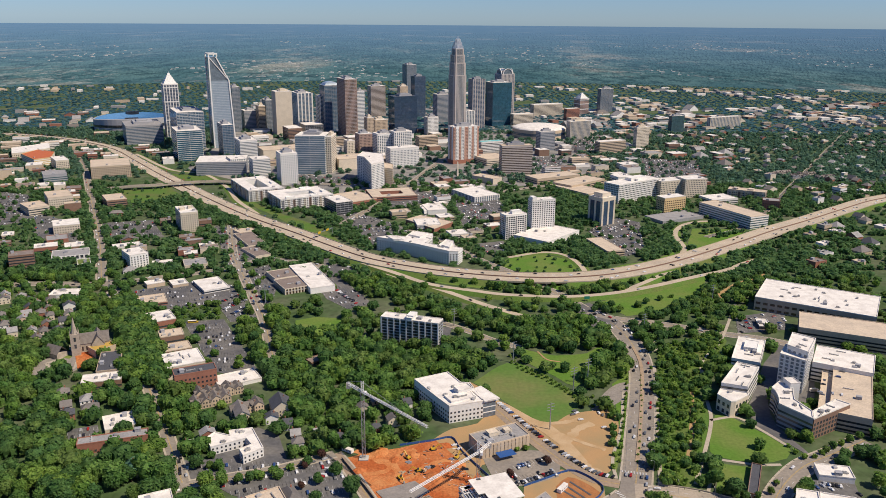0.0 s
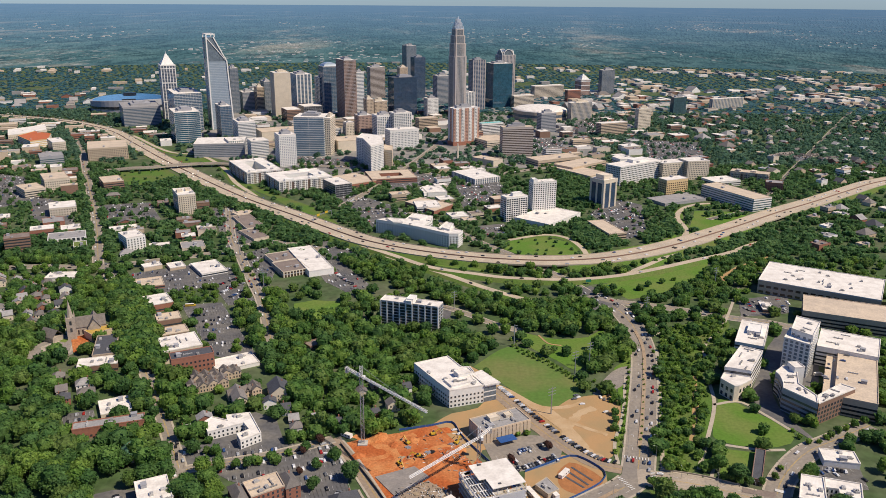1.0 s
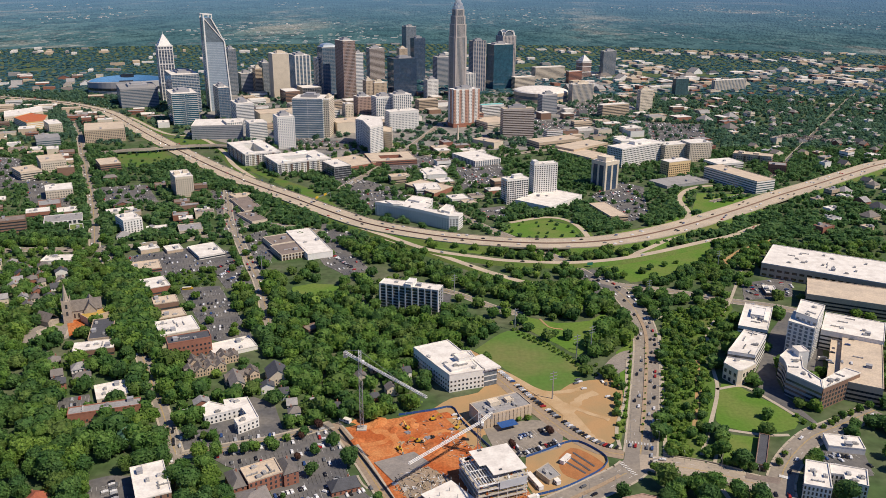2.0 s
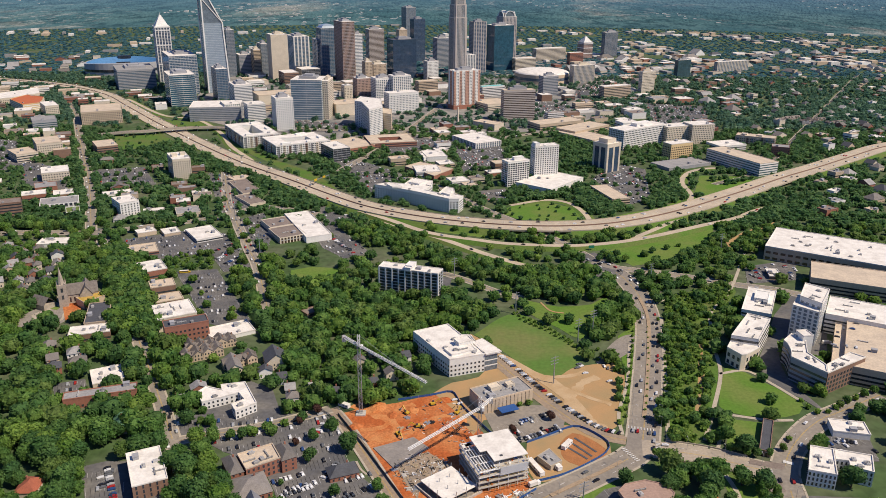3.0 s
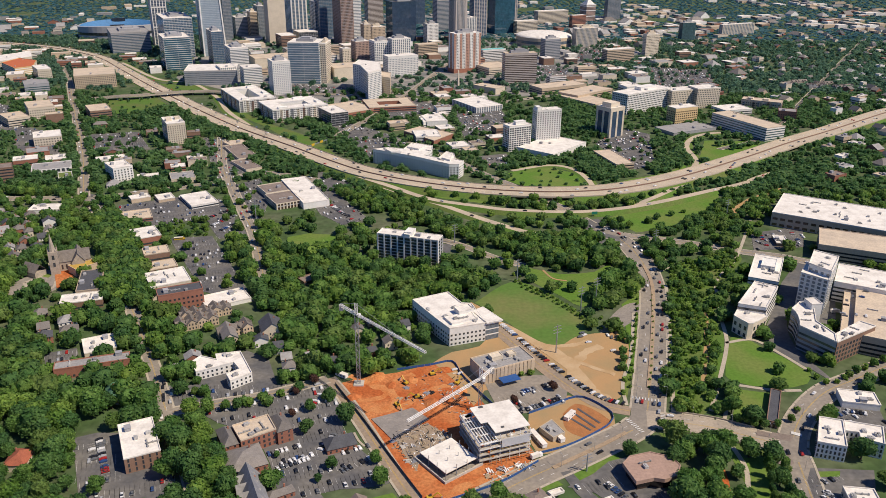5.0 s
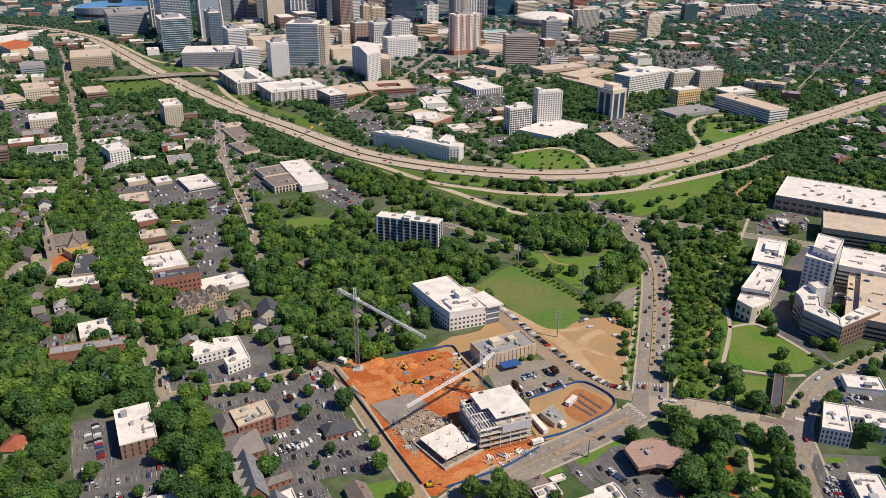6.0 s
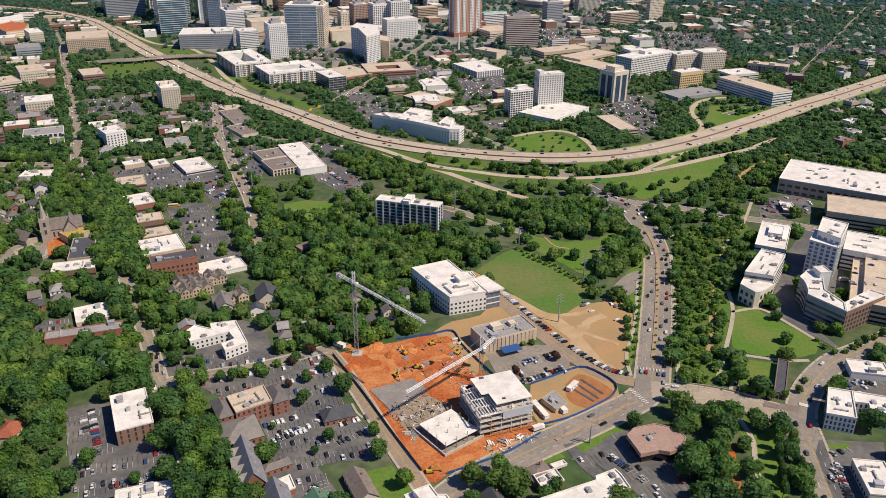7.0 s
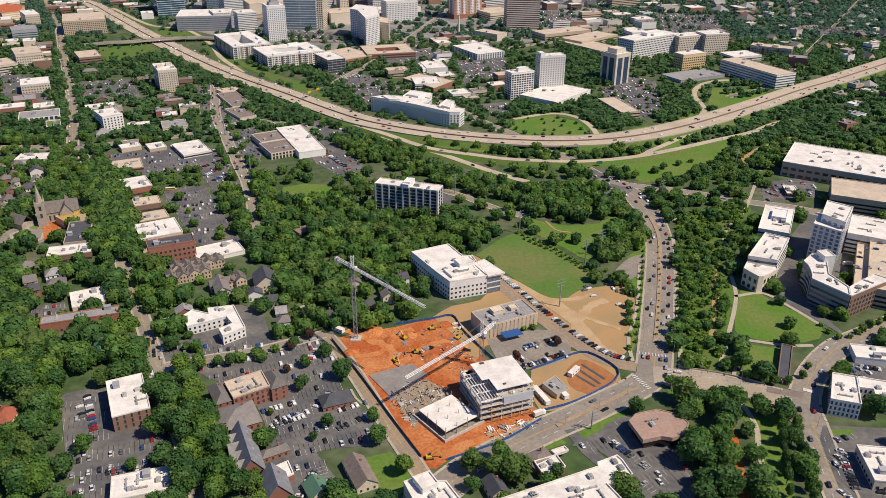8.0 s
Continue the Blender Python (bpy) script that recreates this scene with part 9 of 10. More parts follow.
car_rows(49.2, 497.7, 27.8, 1, 5, fill=0.54, seed=14)
car_rows(66.7, 517.2, 26.8, 1, 10, fill=0.63, seed=15)
car_rows(104.5, 404.5, -54.0, 1, 10, fill=0.63, seed=16)
car_rows(110.5, 377.4, -53.9, 1, 5, fill=0.63, seed=17)
car_rows(218.1, 393.7, -99.2, 1, 12, fill=0.81, seed=18)
car_rows(230.6, 391.8, -102.2, 1, 13, fill=0.63, seed=19)
car_rows(272.4, 491.4, -17.2, 1, 9, fill=0.85, seed=20)
car_rows(269.1, 476.7, -25.9, 1, 6, fill=0.72, seed=21)
car_rows(-245.1, 775.4, 13.7, 1, 12, fill=0.30, seed=22)
car_rows(-233.4, 751.0, 16.1, 1, 12, fill=0.36, seed=23)
car_rows(-223.7, 727.9, 18.1, 1, 11, fill=0.30, seed=24)
car_rows(-207.8, 697.0, 18.8, 1, 10, fill=0.36, seed=25)
car_rows(-224.2, 832.7, 63.6, 1, 15, fill=0.51, seed=26)
car_rows(-246.5, 867.4, 56.9, 1, 15, fill=0.51, seed=27)
car_rows(-235.0, 848.5, 60.8, 1, 15, fill=0.51, seed=28)
car_rows(-132.4, 907.3, -58.6, 1, 34, fill=0.48, seed=29)
car_rows(267.2, 1198.4, 33.6, 1, 33, fill=0.51, seed=30)
car_rows(264.2, 1151.8, 33.5, 1, 31, fill=0.51, seed=31)
car_rows(261.0, 1105.6, 33.1, 1, 25, fill=0.48, seed=32)
car_rows(329.6, 800.1, -98.0, 1, 15, fill=0.48, seed=33)
car_rows(-142.7, 1253.7, 22.9, 1, 18, fill=0.48, seed=34)
car_rows(-104.1, 1187.6, 17.1, 1, 22, fill=0.48, seed=35)
car_rows(72.2, 1096.4, 20.8, 1, 12, fill=0.48, seed=36)
car_rows(-279.4, 551.6, 23.2, 1, 6, fill=0.72, seed=37)
car_rows(-272.4, 543.9, 36.1, 1, 6, fill=0.63, seed=38)
car_rows(-68.5, 382.4, 75.2, 1, 8, fill=0.45, seed=39)
car_rows(-128.8, 509.5, 14.0, 1, 9, fill=0.63, seed=40)
car_rows(365.8, 805.9, -95.6, 1, 11, fill=0.48, seed=41)
car_rows(-328.7, 1632.1, -16.4, 1, 50, fill=0.48, seed=42)
car_rows(-289.8, 1564.3, -7.3, 1, 51, fill=0.48, seed=43)
car_rows(68.0, 1362.3, 20.2, 1, 26, fill=0.48, seed=44)
car_rows(69.2, 1283.1, 25.2, 1, 25, fill=0.48, seed=45)
car_rows(-140.2, 1015.8, -56.4, 1, 31, fill=0.48, seed=46)
car_rows(-120.3, 886.5, -57.5, 1, 31, fill=0.42, seed=47)
car_rows(-385.2, 909.9, 32.6, 1, 11, fill=0.30, seed=48)
car_rows(-61.4, 388.7, 116.0, 1, 5, fill=0.36, seed=49)
traffic("road_avenue", 4.0, 40, 1, 0.45)
traffic("road_avenue", 7.2, 50, 2, 0.45)
traffic("road_avenue", -4.0, 22, 3, 0.45)
traffic("road_avenue", -7.4, 10, 4, 0.45)
traffic("road_boulevard", 5.0, 70, 5, 0.45)
traffic("road_boulevard", -5.0, 60, 6, 0.45)
traffic("road_bridge_street", 5.0, 40, 7, 0.45)
traffic("road_bridge_street", -5.0, 60, 8, 0.45)
traffic("road_east", 4.0, 30, 9, 0.45)
traffic("road_east", -4.0, 34, 10, 0.45)
traffic("road_main_west", 4.0, 30, 11, 0.45)
traffic("road_main_west", -4.0, 30, 12, 0.45)
traffic("road_underpass", 4.0, 25, 13, 0.45)
traffic("road_park_street", 3.0, 30, 14, 0.45)
traffic("road_west_avenue", 4.0, 24, 15, 0.45)
traffic("road_west_avenue", -4.0, 26, 16, 0.45)
traffic("road_row", 3.6, 9, 17, 0.45)
traffic("road_hill", 3.0, 30, 18, 0.45)
traffic("road_north_street", 3.0, 30, 19, 0.45)
traffic("road_uptown", 3.0, 25, 20, 0.45)
traffic("road_uptown_cross", 3.0, 25, 21, 0.45)
traffic("road_far_east", 3.0, 25, 22, 0.45)
traffic("motorway", -14.5, 75, 40, 5.02)
traffic("motorway", -10.8, 75, 41, 5.02)
traffic("motorway", -7.0, 75, 42, 5.02)
traffic("motorway", 7.0, 75, 43, 5.02)
traffic("motorway", 10.8, 75, 44, 5.02)
traffic("motorway", 14.5, 75, 45, 5.02)
traffic("ramp_road_1", 1.5, 120, 61, 4.3)
traffic("ramp_road_2", 1.5, 120, 62, 2.3)
park_along([(38, 615), (53, 586), (65, 562), (82, 532), (98, 508), (110, 496), (121, 491)], -7.6, 2.9, 75, 0.92, 71)
fill_lot([(-260, 966), (-231, 1001), (-202, 926), (-194, 803), (-223, 868)], 20, 0.20, 200)
fill_lot([(-369, 893), (-294, 934), (-261, 850), (-305, 832), (-340, 832)], 20, 0.20, 201)
fill_lot([(-434, 941), (-410, 931), (-352, 848), (-376, 848)], 20, 0.20, 202)
fill_lot([(-684, 1286), (-585, 1212), (-526, 1099), (-606, 1128)], 20, 0.20, 203)
fill_lot([(-823, 1438), (-759, 1415), (-656, 1229), (-690, 1192)], 20, 0.20, 204)
fill_lot([(-541, 1214), (-468, 1234), (-415, 1133), (-484, 1115)], 20, 0.20, 205)
fill_lot([(-358, 1201), (-310, 1185), (-255, 1022), (-286, 996)], 20, 0.20, 206)
fill_lot([(-157, 1487), (-27, 1491), (6, 1417), (-82, 1325)], 20, 0.16, 207)
fill_lot([(156, 1892), (287, 1857), (253, 1710), (129, 1705)], 20, 0.16, 208)
fill_lot([(366, 2183), (450, 2135), (384, 1944), (320, 1985)], 20, 0.16, 209)
fill_lot([(463, 1865), (600, 1832), (545, 1656), (421, 1591)], 20, 0.16, 210)
fill_lot([(-278, 793), (-237, 802), (-159, 650), (-209, 669)], 20, 0.10, 211)
fill_lot([(-230, 456), (-217, 462), (-199, 462), (-153, 417), (-148, 392), (-195, 385)], 20, 0.20, 212)
fill_lot([(-196, 375), (-180, 392), (-149, 399), (-126, 364), (-202, 363)], 20, 0.20, 213)
fill_lot([(-155, 513), (-85, 521), (-64, 494), (-63, 469), (-43, 439), (-29, 426), (-28, 416), (-43, 411), (-68, 406), (-53, 384), (-68, 368), (-88, 368), (-92, 406), (-116, 457), (-154, 481)], 20, 0.20, 214)
fill_lot([(37, 502), (77, 527), (85, 523), (83, 499), (52, 486), (43, 483)], 20, 0.20, 215)
fill_lot([(73, 413), (90, 425), (113, 441), (134, 395), (126, 366), (97, 366), (99, 390), (88, 408)], 20, 0.20, 216)
fill_lot([(213, 426), (240, 422), (240, 367), (205, 367)], 20, 0.20, 217)
fill_lot([(258, 498), (294, 495), (287, 468), (266, 467), (253, 485)], 20, 0.20, 218)
fill_lot([(-283, 895), (-261, 920), (-199, 802), (-228, 794)], 20, 0.20, 219)
fill_lot([(-179, 979), (-135, 958), (-80, 854), (-107, 836), (-136, 870)], 20, 0.20, 220)
fill_lot([(224, 1189), (291, 1275), (318, 1241), (285, 1075), (250, 1048)], 20, 0.16, 221)
fill_lot([(324, 820), (388, 843), (364, 783), (310, 772)], 20, 0.20, 222)
fill_lot([(-183, 1279), (-146, 1299), (-70, 1213), (-52, 1181), (-101, 1092), (-133, 1179)], 20, 0.20, 223)
fill_lot([(50, 1110), (89, 1125), (93, 1070), (63, 1056)], 20, 0.20, 224)
fill_lot([(-297, 560), (-276, 569), (-263, 545), (-282, 533)], 20, 0.20, 225)
fill_lot([(-202, 516), (-157, 520), (-143, 493), (-181, 486)], 20, 0.20, 226)
fill_lot([(-420, 1683), (-300, 1624), (-191, 1597), (-159, 1513), (-291, 1508)], 20, 0.16, 227)
fill_lot([(-180, 1079), (-138, 1000), (-105, 976), (-136, 930)], 20, 0.20, 228)
fill_lot([(16, 1394), (99, 1421), (110, 1290), (32, 1213)], 20, 0.20, 229)
CARS.append((327.5, 603.3, 67, 0.35, 15.2))
CARS.append((314.2, 579.9, 157, 0.27, 15.2))
CARS.append((334.1, 601.1, 67, 0.23, 15.2))
CARS.append((317.8, 605.5, 157, 0.37, 15.2))
CARS.append((340.4, 636.7, 67, 0.82, 15.2))
CARS.append((317.3, 601.1, 157, 0.68, 15.2))
CARS.append((356.4, 646.6, -23, 0.82, 15.2))
CARS.append((347.7, 635.8, 157, 0.95, 15.2))
CARS.append((327.3, 620.3, -23, 0.54, 15.2))
park(108.8, 591.4, 20, 0.86)
park(112.3, 594.1, 30, 0.03)
park(130.8, 594.3, 100, 0.03)
park(133.2, 590.8, 80, 0.68)
park(113.8, 582.7, 10, 0.04)
park(130.4, 570.2, 20, 0.20)
park(138.0, 598.0, 60, 0.61)
park(111.1, 597.6, 200, 0.75)
park(9.7, 540.8, 20, 0.22)
park(13.5, 535.6, 40, 0.08)
copper_tree(-89.1, 521.2, 8.0)
copper_tree(-99.3, 507.1, 6.0)
copper_tree(77.7, 514.9, 7.5)
copper_tree(49.3, 498.5, 6.5)
copper_tree(-97.3, 481.2, 6.0)
lamp_post(168.8, 655.3, 0)
lamp_post(193.8, 655.7, 180)
lamp_post(163.4, 632.6, 0)
lamp_post(187.7, 632.9, 180)
lamp_post(158.3, 611.2, 0)
lamp_post(182.0, 611.6, 180)
lamp_post(153.6, 591.1, 0)
lamp_post(176.7, 591.5, 180)
lamp_post(149.1, 572.2, 0)
lamp_post(171.6, 572.5, 180)
lamp_post(144.9, 554.3, 0)
lamp_post(166.8, 554.5, 180)
lamp_post(140.9, 537.3, 0)
lamp_post(162.3, 537.6, 180)
lamp_post(137.1, 521.2, 0)
lamp_post(158.0, 521.5, 180)
lamp_post(133.4, 506.0, 0)
lamp_post(153.9, 506.3, 180)
lamp_post(72.1, 431.3, 120)
lamp_post(94.1, 445.8, 120)
lamp_post(113.8, 459.9, 120)
lamp_post(164.2, 479.4, 90)
lamp_post(186.5, 471.2, 90)
lamp_post(207.6, 462.1, 90)
lamp_post(216.1, 428.8, 0)
lamp_post(211.1, 404.7, 0)
lamp_post(238.1, 485.3, 180)
# poles, fences and site things
site_clutter([(-32, 464), (-12, 477), (7, 464), (-12, 439), (-14, 426), (-30, 450)], 230, 0, "loose boards and formwork strewn over the clay")
site_clutter([(-31, 529), (8, 541), (19, 516), (-7, 489), (-29, 495)], 34, 1, "steel bars and pipes strewn over the clay")
site_clutter([(26, 426), (57, 440), (57, 431), (29, 416)], 70, 2, "pallets and boards beside the new frame")
site_clutter([(-4, 522), (23, 523), (33, 495), (7, 476)], 34, 3, "boards and bars beside the crane foot")
power_pole(116.2, 637.9, 22.3)
power_pole(86.4, 567.1, 23.8)
power_pole(12.3, 786.9, 20.6)
power_pole(67.8, 695.1, 22.1)
power_pole(-202.6, 851.3, 23.7)
power_pole(130.6, 649.4, 25.6)
power_pole(311.4, 861.8, 24.0)
power_pole(212.4, 777.4, 19.9)
power_pole(-258.3, 966.3, 24.1)
power_pole(86.4, 427.4, 12.8)
fence([(-74, 520), (-50, 477), (-29, 437), (-10, 402)], 2.2, ROOF_DARK, "dark mesh site fence along the street")
fence([(4, 400), (22, 409), (39, 419), (59, 436)], 1.9, TARP, "blue screened site fence along the boulevard")
fence([(59, 443), (78, 451), (97, 464), (110, 476), (113, 487), (102, 502), (92, 506), (75, 496), (58, 486)], 1.9, TARP, "blue screened fence round the corner yard")
fence([(-32, 540), (-8, 547), (8, 552), (15, 533), (26, 512), (35, 496)], 1.9, TARP, "blue screened site fence beside the office")
excavator(-6.1, 534.6, 20)
excavator(-25.1, 522.0, 130)
excavator(-16.8, 504.8, 200)
excavator(11.4, 522.5, 60)
excavator(-5.6, 401.6, 10)
excavator(-29.3, 494.7, 300)
site_cabin(60.9, 457.1, -66.5, 17.2)
site_cabin(73.9, 460.1, -64.7, 11.3)
block("site_office", "grey flat-roofed site office with pale grey walls", [(62.7, 466.6), (71.6, 475.3), (78.3, 461.4), (70.2, 455.4)], 3.4, style="none", wall=CONCRETE, roof=ROOF_GREY, bits=2, parapet=0.3)
site_cabin(84.4, 482.5, 52.7, 10.2)
site_cabin(-70.8, 531.2, -33.5, 9.2)
pile(-15.8, 459.2, 20, 1, TIMBER, "stack of raw timber on the clay")
pile(-14.8, 436.3, 20, 2, STEEL, "stack of grey steel bars")
pile(-10.9, 452.9, 110, 3, TIMBER, "stack of raw timber on the clay")
pile(-19.8, 435.6, 20, 4, W_CONC, "stack of concrete forms")
pile(-0.5, 458.2, 45, 5, W_CONC, "stack of concrete forms")
pile(-6.7, 441.8, 45, 6, TIMBER, "stack of raw timber on the clay")
pile(1.2, 453.8, -30, 7, STEEL, "stack of grey steel bars")
pile(-23.5, 449.3, 20, 8, W_CONC, "stack of concrete forms")
pile(-30.2, 454.8, 45, 9, STEEL, "stack of grey steel bars")
pile(-14.4, 504.2, -30, 50, BLACK, "dark steel pipes on the clay")
pile(-24.4, 516.1, 20, 51, STEEL, "stack of grey steel bars")
pile(-28.1, 502.9, 45, 52, TIMBER, "stack of raw timber on the clay")
pile(-10.0, 509.4, 45, 53, STEEL, "stack of grey steel bars")
pile(7.4, 521.2, -30, 54, STEEL, "stack of grey steel bars")
pile(-6.3, 510.7, 110, 55, BLACK, "dark steel pipes on the clay")
pile(38.9, 427.3, 110, 90, WHITE_PAINT, "white wrapped pallets on clay")
pile(29.1, 426.6, 110, 91, WHITE_PAINT, "white wrapped pallets on clay")
pile(48.9, 431.4, 110, 92, STEEL, "stack of grey steel bars")
pile(36.0, 428.8, -30, 93, STEEL, "stack of grey steel bars")
pile(27.2, 421.5, 45, 94, TIMBER, "stack of raw timber on the clay")
pile(46.3, 432.3, 45, 95, WHITE_PAINT, "white wrapped pallets on clay")
path([(83.1, 483.5), (96.0, 468.1)], 1.6, ROOF_DARK, "dark trench in the orange clay")
path([(86.9, 488.7), (99.4, 471.2)], 1.6, ROOF_DARK, "dark trench in the orange clay")
path([(91.2, 492.6), (103.2, 476.2)], 1.6, ROOF_DARK, "dark trench in the orange clay")
area("mat_slab", [(-45.3, 478.7), (-18.8, 491.9), (-7.7, 479.2), (-30.8, 457.2)], SLAB, "flat dark grey concrete ground slab with pale joints", "slab", 0.35)
for pts in ([(-36.8, 482.6), (-23.1, 464.9)], [(-27.9, 487.2), (-15.5, 471.7)], [(-38.5, 470.8), (-14.9, 486.1)], [(-34.0, 463.0), (-10.3, 481.1)]):
    path(pts, 0.5, GRAVEL, "pale joint across the dark slab")
tagged(link("canopy", Shape().box(-7, -4, 3.6, 7, 4, 3.9).mesh("canopy", TARP), None, 48.1, 524.0, 0, 24), "bright blue canopy at the office entrance", "canopy")
crossing(139.4, 504.4, 76.4, 18.9)
crossing(145.5, 479.6, -8.0, 15.5)
crossing(125.3, 473.3, 26.0, 16.6)
crossing(226.3, 465.5, 63.9, 6.4)
crossing(210.0, 452.6, -13.4, 11.4)

# ---- trees between the buildings, woods beyond ----
def keep_at(x, y):
    """How densely trees stand at a place."""
    v = 0.58 + 0.8 * noise.noise((x * 0.006, y * 0.006, 1.7))
    if 1450 < y < 2250 and -620 < x < 330:
        return 0.5 * v
    return v + 0.08 if y < 1300 else v + (0.16 if x > 250 else 0.25)


def town_trees():
    rs = np.random.RandomState(7)
    for ya, yb, step, hmin, hmax in ((360, 1000, 13, 8, 16), (1000, 2300, 14.5, 9, 16)):
        y = float(ya)
        while y < yb:
            half = 0.62 * y + 60
            x = -half
            while x < half:
                px, py = x + rs.uniform(-5, 5), y + rs.uniform(-5, 5)
                if rs.rand() < keep_at(px, py) and free(px, py):
                    TREES.append((px, py, rs.uniform(hmin, hmax), rs.uniform(1.0, 1.4)))
                x += step
            y += step


def far_woods():
    rs = np.random.RandomState(9)
    rows = []
    y = 2300.0
    while y < 4200:
        step = 19 + (y - 2300) * 0.006
        half = 0.62 * y + 60
        x = -half
        while x < half:
            px, py = x + rs.uniform(-9, 9), y + rs.uniform(-9, 9)
            v = noise.noise((px * 0.0022, py * 0.0022, 5.0)) + 0.5 * noise.noise((px * 0.008, py * 0.008, 9.0))
            if v > (-0.55 if px < 300 else -0.42) and px * px + py * py < 4190 ** 2:
                rows.append((px, py, rs.uniform(9, 14), rs.uniform(2.1, 3.0)))
            x += step
        y += step
    return rows


def hill_spot(x, far):
    """The place on the rising land where something far away is seen."""
    a, b = 4200.0, 4919.0
    for _ in range(24):
        r = (a + b) / 2
        a, b = (r, b) if 276 * ((r - 4200) / 720) ** 1.15 < 315 * (1 - r / far) else (a, r)
    k = r / math.hypot(x, far)
    return x * k, math.sqrt(max(1.0, r * r - (x * k) ** 2)), 276 * ((r - 4200) / 720) ** 1.15, r / far


def hill_woods(sheds):
    rs = np.random.RandomState(19)
    belts = [[], [], [], []]
    far = 4260.0
    while far < 19000:
        q = far / 4200
        x = -0.62 * far
        while x < 0.62 * far:
            px, py = x + rs.uniform(-9, 9) * q, far + rs.uniform(-30, 30) * q ** 1.5
            v = noise.noise((px * 0.0011, py * 0.0006, 5.0)) + 0.6 * noise.noise((px * 0.004, py * 0.002, 9.0))
            hx, hy, hz, s = hill_spot(px, py)
            town = noise.noise((px * 0.0007, py * 0.00045, 21.0)) + 0.5 * noise.noise((px * 0.003, py * 0.0016, 33.0))
            if town > (0.33 if px < 0 else 0.2) and rs.rand() < 0.2 and far < 12000:
                w, d, h = rs.uniform(3, 14) * s * q ** 0.5, rs.uniform(2, 5) * s, rs.uniform(1.5, 3.2) * s * q ** 0.4
                sheds.box(hx - w, hy - d, hz - 2, hx + w, hy + d, hz + h)
            elif v > -0.27 or rs.rand() < 0.6:
                k = min(3, int(3.99 * (1 - 4200 / far) / 0.72 + rs.uniform(-0.45, 0.45)))
                belts[max(0, k)].append((hx, hy, rs.uniform(6, 12) * s ** 0.6, rs.uniform(2.0, 3.4), hz))
            x += 18 * q
        far += 88 * q ** 1.5
    # every belt takes the backdrop colour, its painted haze included
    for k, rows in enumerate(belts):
        joined_trees("far_woods", rows, CROWNS_HILL, HAZED_HILLS, ("blue green", "dusky blue green", "hazy blue", "pale hazy blue")[k] + " woods on the distant land", 0.06, 0.43, True)


def street_trees():
    """Trees along the older streets, clear of walls and of other streets."""
    rs = np.random.RandomState(23)
    lines = {n: np.array([(p.x, p.y) for p in q]) for n, q in ROADS.items()}
    spots = np.concatenate(list(lines.values()))
    for n, line in lines.items():
        if not n.startswith("road_") or n in ("road_avenue", "road_boulevard", "road_bridge_street", "road_east", "road_site_lane", "road_west_of_site", "road_park_street"):
            continue
        run = 0.0
        for p, q in zip(line, line[1:]):
            d = q - p
            run += float(np.hypot(*d))
            if run < 11:
                continue
            run = 0.0
            t = d / max(1e-6, np.hypot(*d))
            for side in (-1, 1):
                o = q + side * rs.uniform(10, 14) * np.array((t[1], -t[0]))
                i, j = int((o[1] - Y0) / CELL), int((o[0] - X0) / CELL)
                if rs.rand() < 0.62 and 0 <= i < BUILT.shape[0] and 0 <= j < BUILT.shape[1] and not BUILT[i, j] and np.hypot(*(spots - o).T).min() > 9:
                    TREES.append((o[0], o[1], rs.uniform(9, 15), rs.uniform(0.9, 1.2)))


street_trees()
town_trees()
# bushes between the dirt ground and the avenue, along the small lawn and beside the office entrance
for x, y, h in ((141, 601, 9), (142, 590, 10), (139.5, 609, 8.5), (144.5, 584, 9), (135, 555, 8.5), (131.5, 546, 7), (130, 528, 6.5), (125.5, 511, 6), (193, 478, 7), (197.5, 476, 7.5), (202, 474, 7), (208, 471.5, 7.5), (64.5, 535.5, 7), (57, 534, 5.5)):
    TREES.append((x, y, h, 1.0))
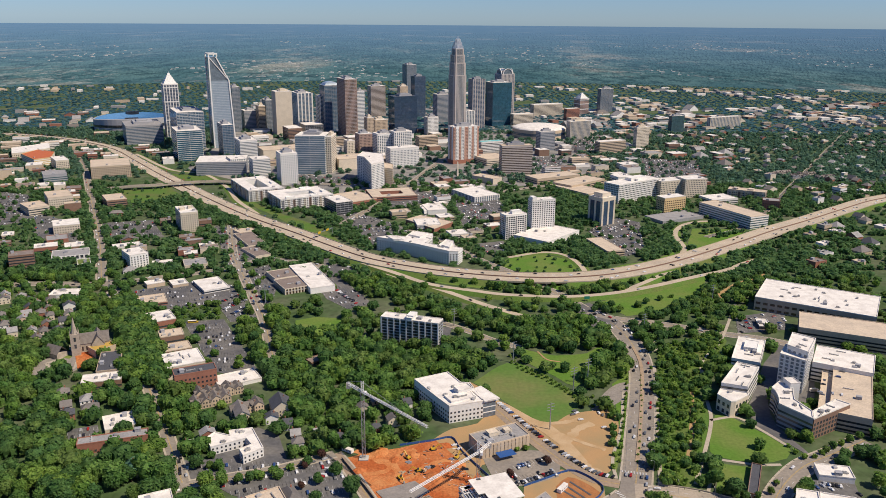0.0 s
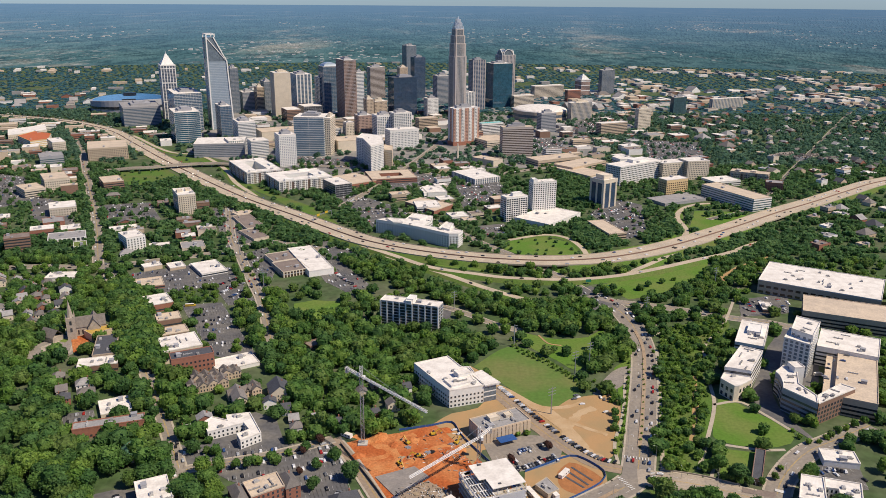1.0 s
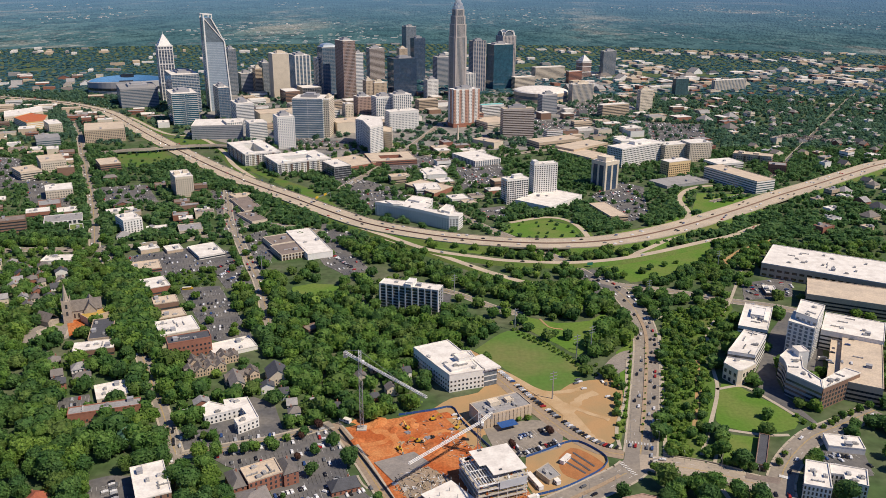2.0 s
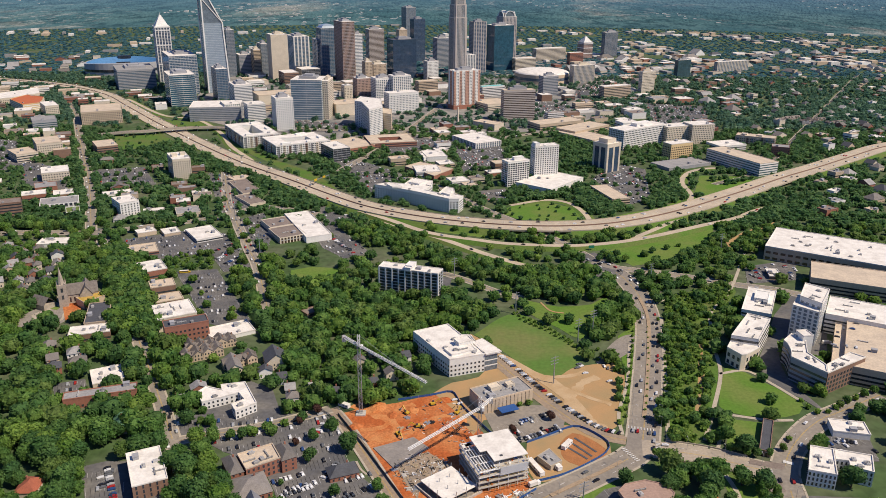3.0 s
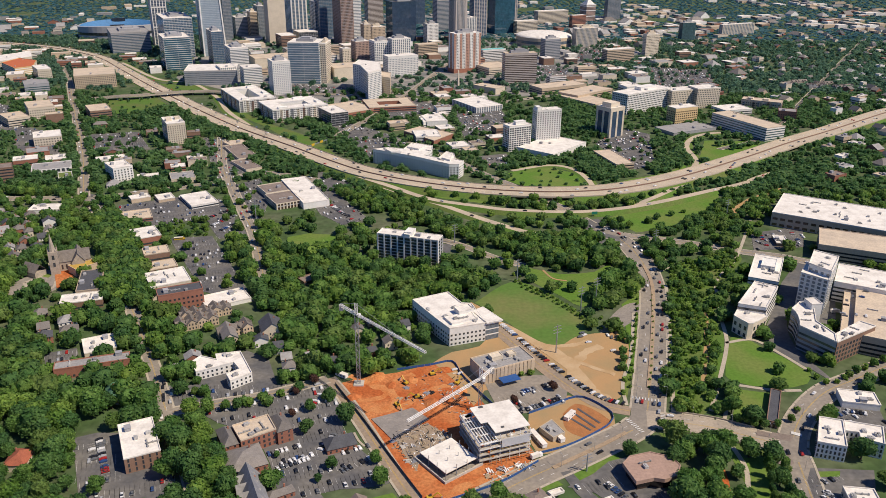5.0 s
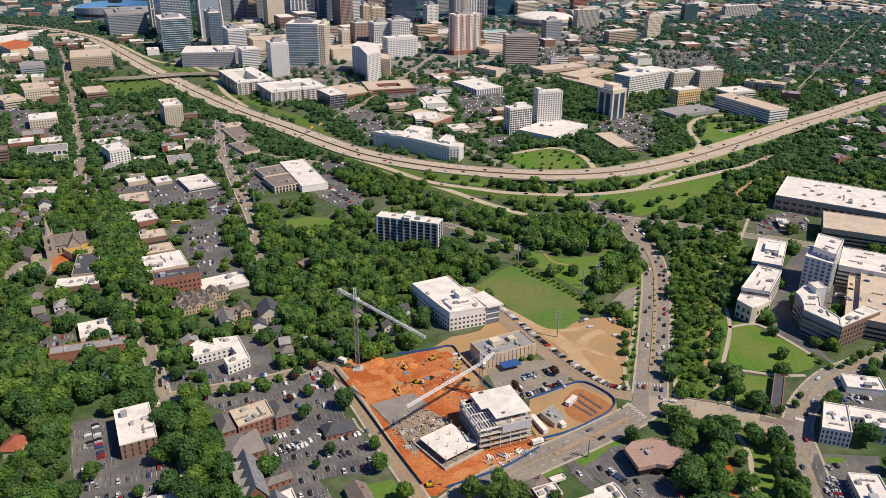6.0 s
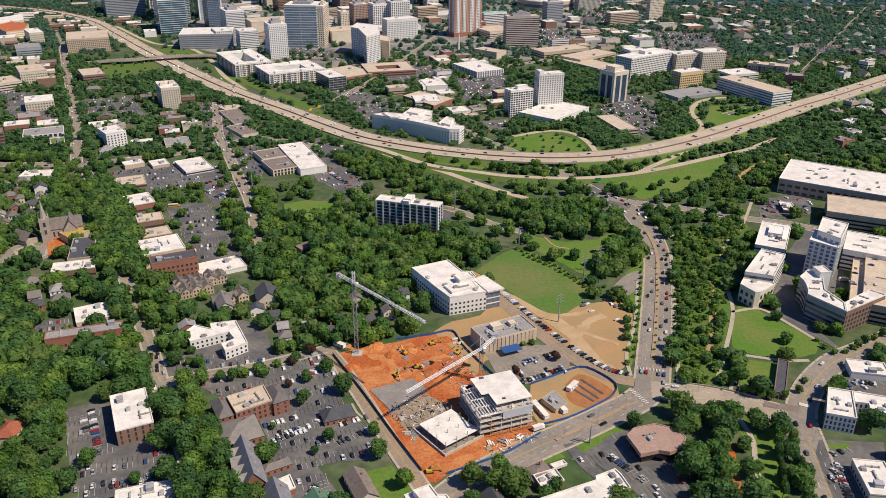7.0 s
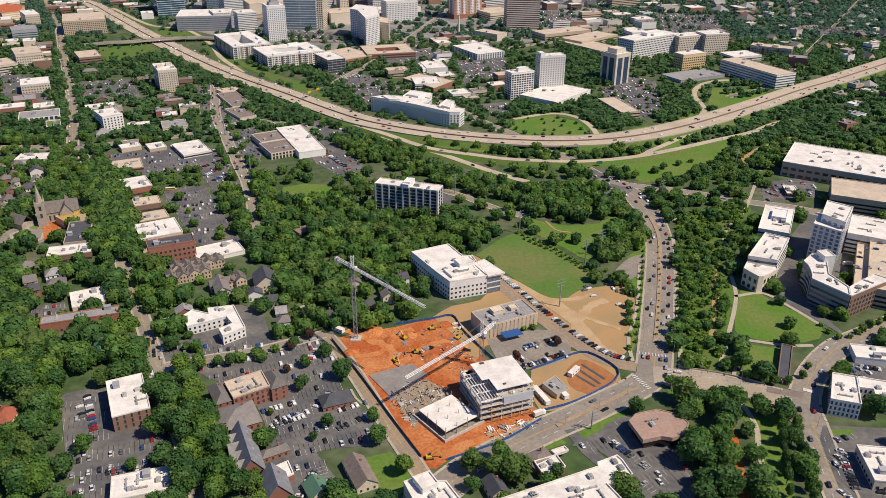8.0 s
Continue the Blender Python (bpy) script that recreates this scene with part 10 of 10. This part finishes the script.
# trees on the verges of the motorway and its ramps
for x, y, h in ((-16, 946, 12), (15, 932, 11), (39, 926, 12), (58, 910, 15), (74, 914, 12), (81, 903, 13), (92, 899, 11), (108, 895, 10), (-157, 1032, 13), (-142, 1012, 14), (-127, 996, 13), (-112, 977, 15), (-98, 960, 13), (-86, 940, 14), (-74, 924, 13), (-63, 907, 14), (-51, 888, 13), (-39, 869, 13), (223, 849, 11), (236, 862, 10), (192, 849, 11), (200, 835, 11), (254, 872, 9), (270, 883, 8), (171, 834, 10)):
    TREES.append((x, y, h, 1.05))
SHEDS = Shape()
hill_woods(SHEDS)
tagged(link("distant_buildings", SHEDS.mesh("distant_buildings", ROOF_WHITE)), "pale sheds and clearings in the distant woods", "buildings", "", "stuff")
distant_roofs(640, 5, -1700, 1700, 2250, 4850, 18, 52)
distant_roofs(420, 6, 400, 1800, 2000, 4300, 20, 62)
TRUNK = trunk_mesh()
CROWN_MESH = [[big_mesh("crown", v, f, m) for v, f in CROWNS] for m in (LEAF, LEAF_DARK, LEAF_DEEP, LEAF_OLIVE, LEAF_BRIGHT)]
TREES.sort(key=lambda q: q[1])
for i, (x, y, h, wide) in enumerate(TREES[:300]):
    top = thing("tree", x, y, (i * 137) % 360, "leafy green broadleaf tree with a full crown", "tree", "trees of the near streets")
    top.scale = (h * wide, h * wide, h)
    link("trunk", TRUNK, top)
    link("crown", CROWN_MESH[(0, 1, 0, 2, 3, 0, 4, 1, 2)[i % 9]][i % 4], top)
shrubs = [q for q in TREES[300:] if q[2] < 8.2 and q[1] < 950]
rest = [q for q in TREES[300:] if q[2] >= 8.2 or q[1] >= 950]
joined_trees("shrubs", shrubs, CROWNS_BACK, LEAF_BRIGHT, "bright green bushes and saplings along creek and streets", 0.32)
near_woods = [q for q in rest if q[1] < 950]
random.Random(4).shuffle(near_woods)
for k, (leaf, tone) in enumerate(((LEAF, "green"), (LEAF_DARK, "dark green"), (LEAF, "fresh green"), (LEAF_DEEP, "deep green"), (LEAF_OLIVE, "olive green"), (LEAF_BRIGHT, "bright green"))):
    joined_trees("woods", near_woods[k::6], CROWNS_MID, leaf, "dense " + tone + " broadleaf trees of parks and gardens")
# trees past the motorway wear the haze-tinted leaf copies
joined_trees("woods", [q for q in rest if 950 <= q[1] < 1550], CROWNS_BACK, LEAF_HAZED_CITY, "slightly haze-tinted green trees along the city streets", 0.3)
joined_trees("woods", [q for q in rest if q[1] >= 1550], CROWNS_BACK, LEAF_HAZED_BACK, "haze-tinted blue green trees between the city buildings", 0.3)
joined_trees("far_woods", far_woods(), CROWNS_FAR, LEAF_HAZED_FAR, "haze-tinted blue green woods spreading to the horizon", 0.55)
build_cars()
ground_sheet()
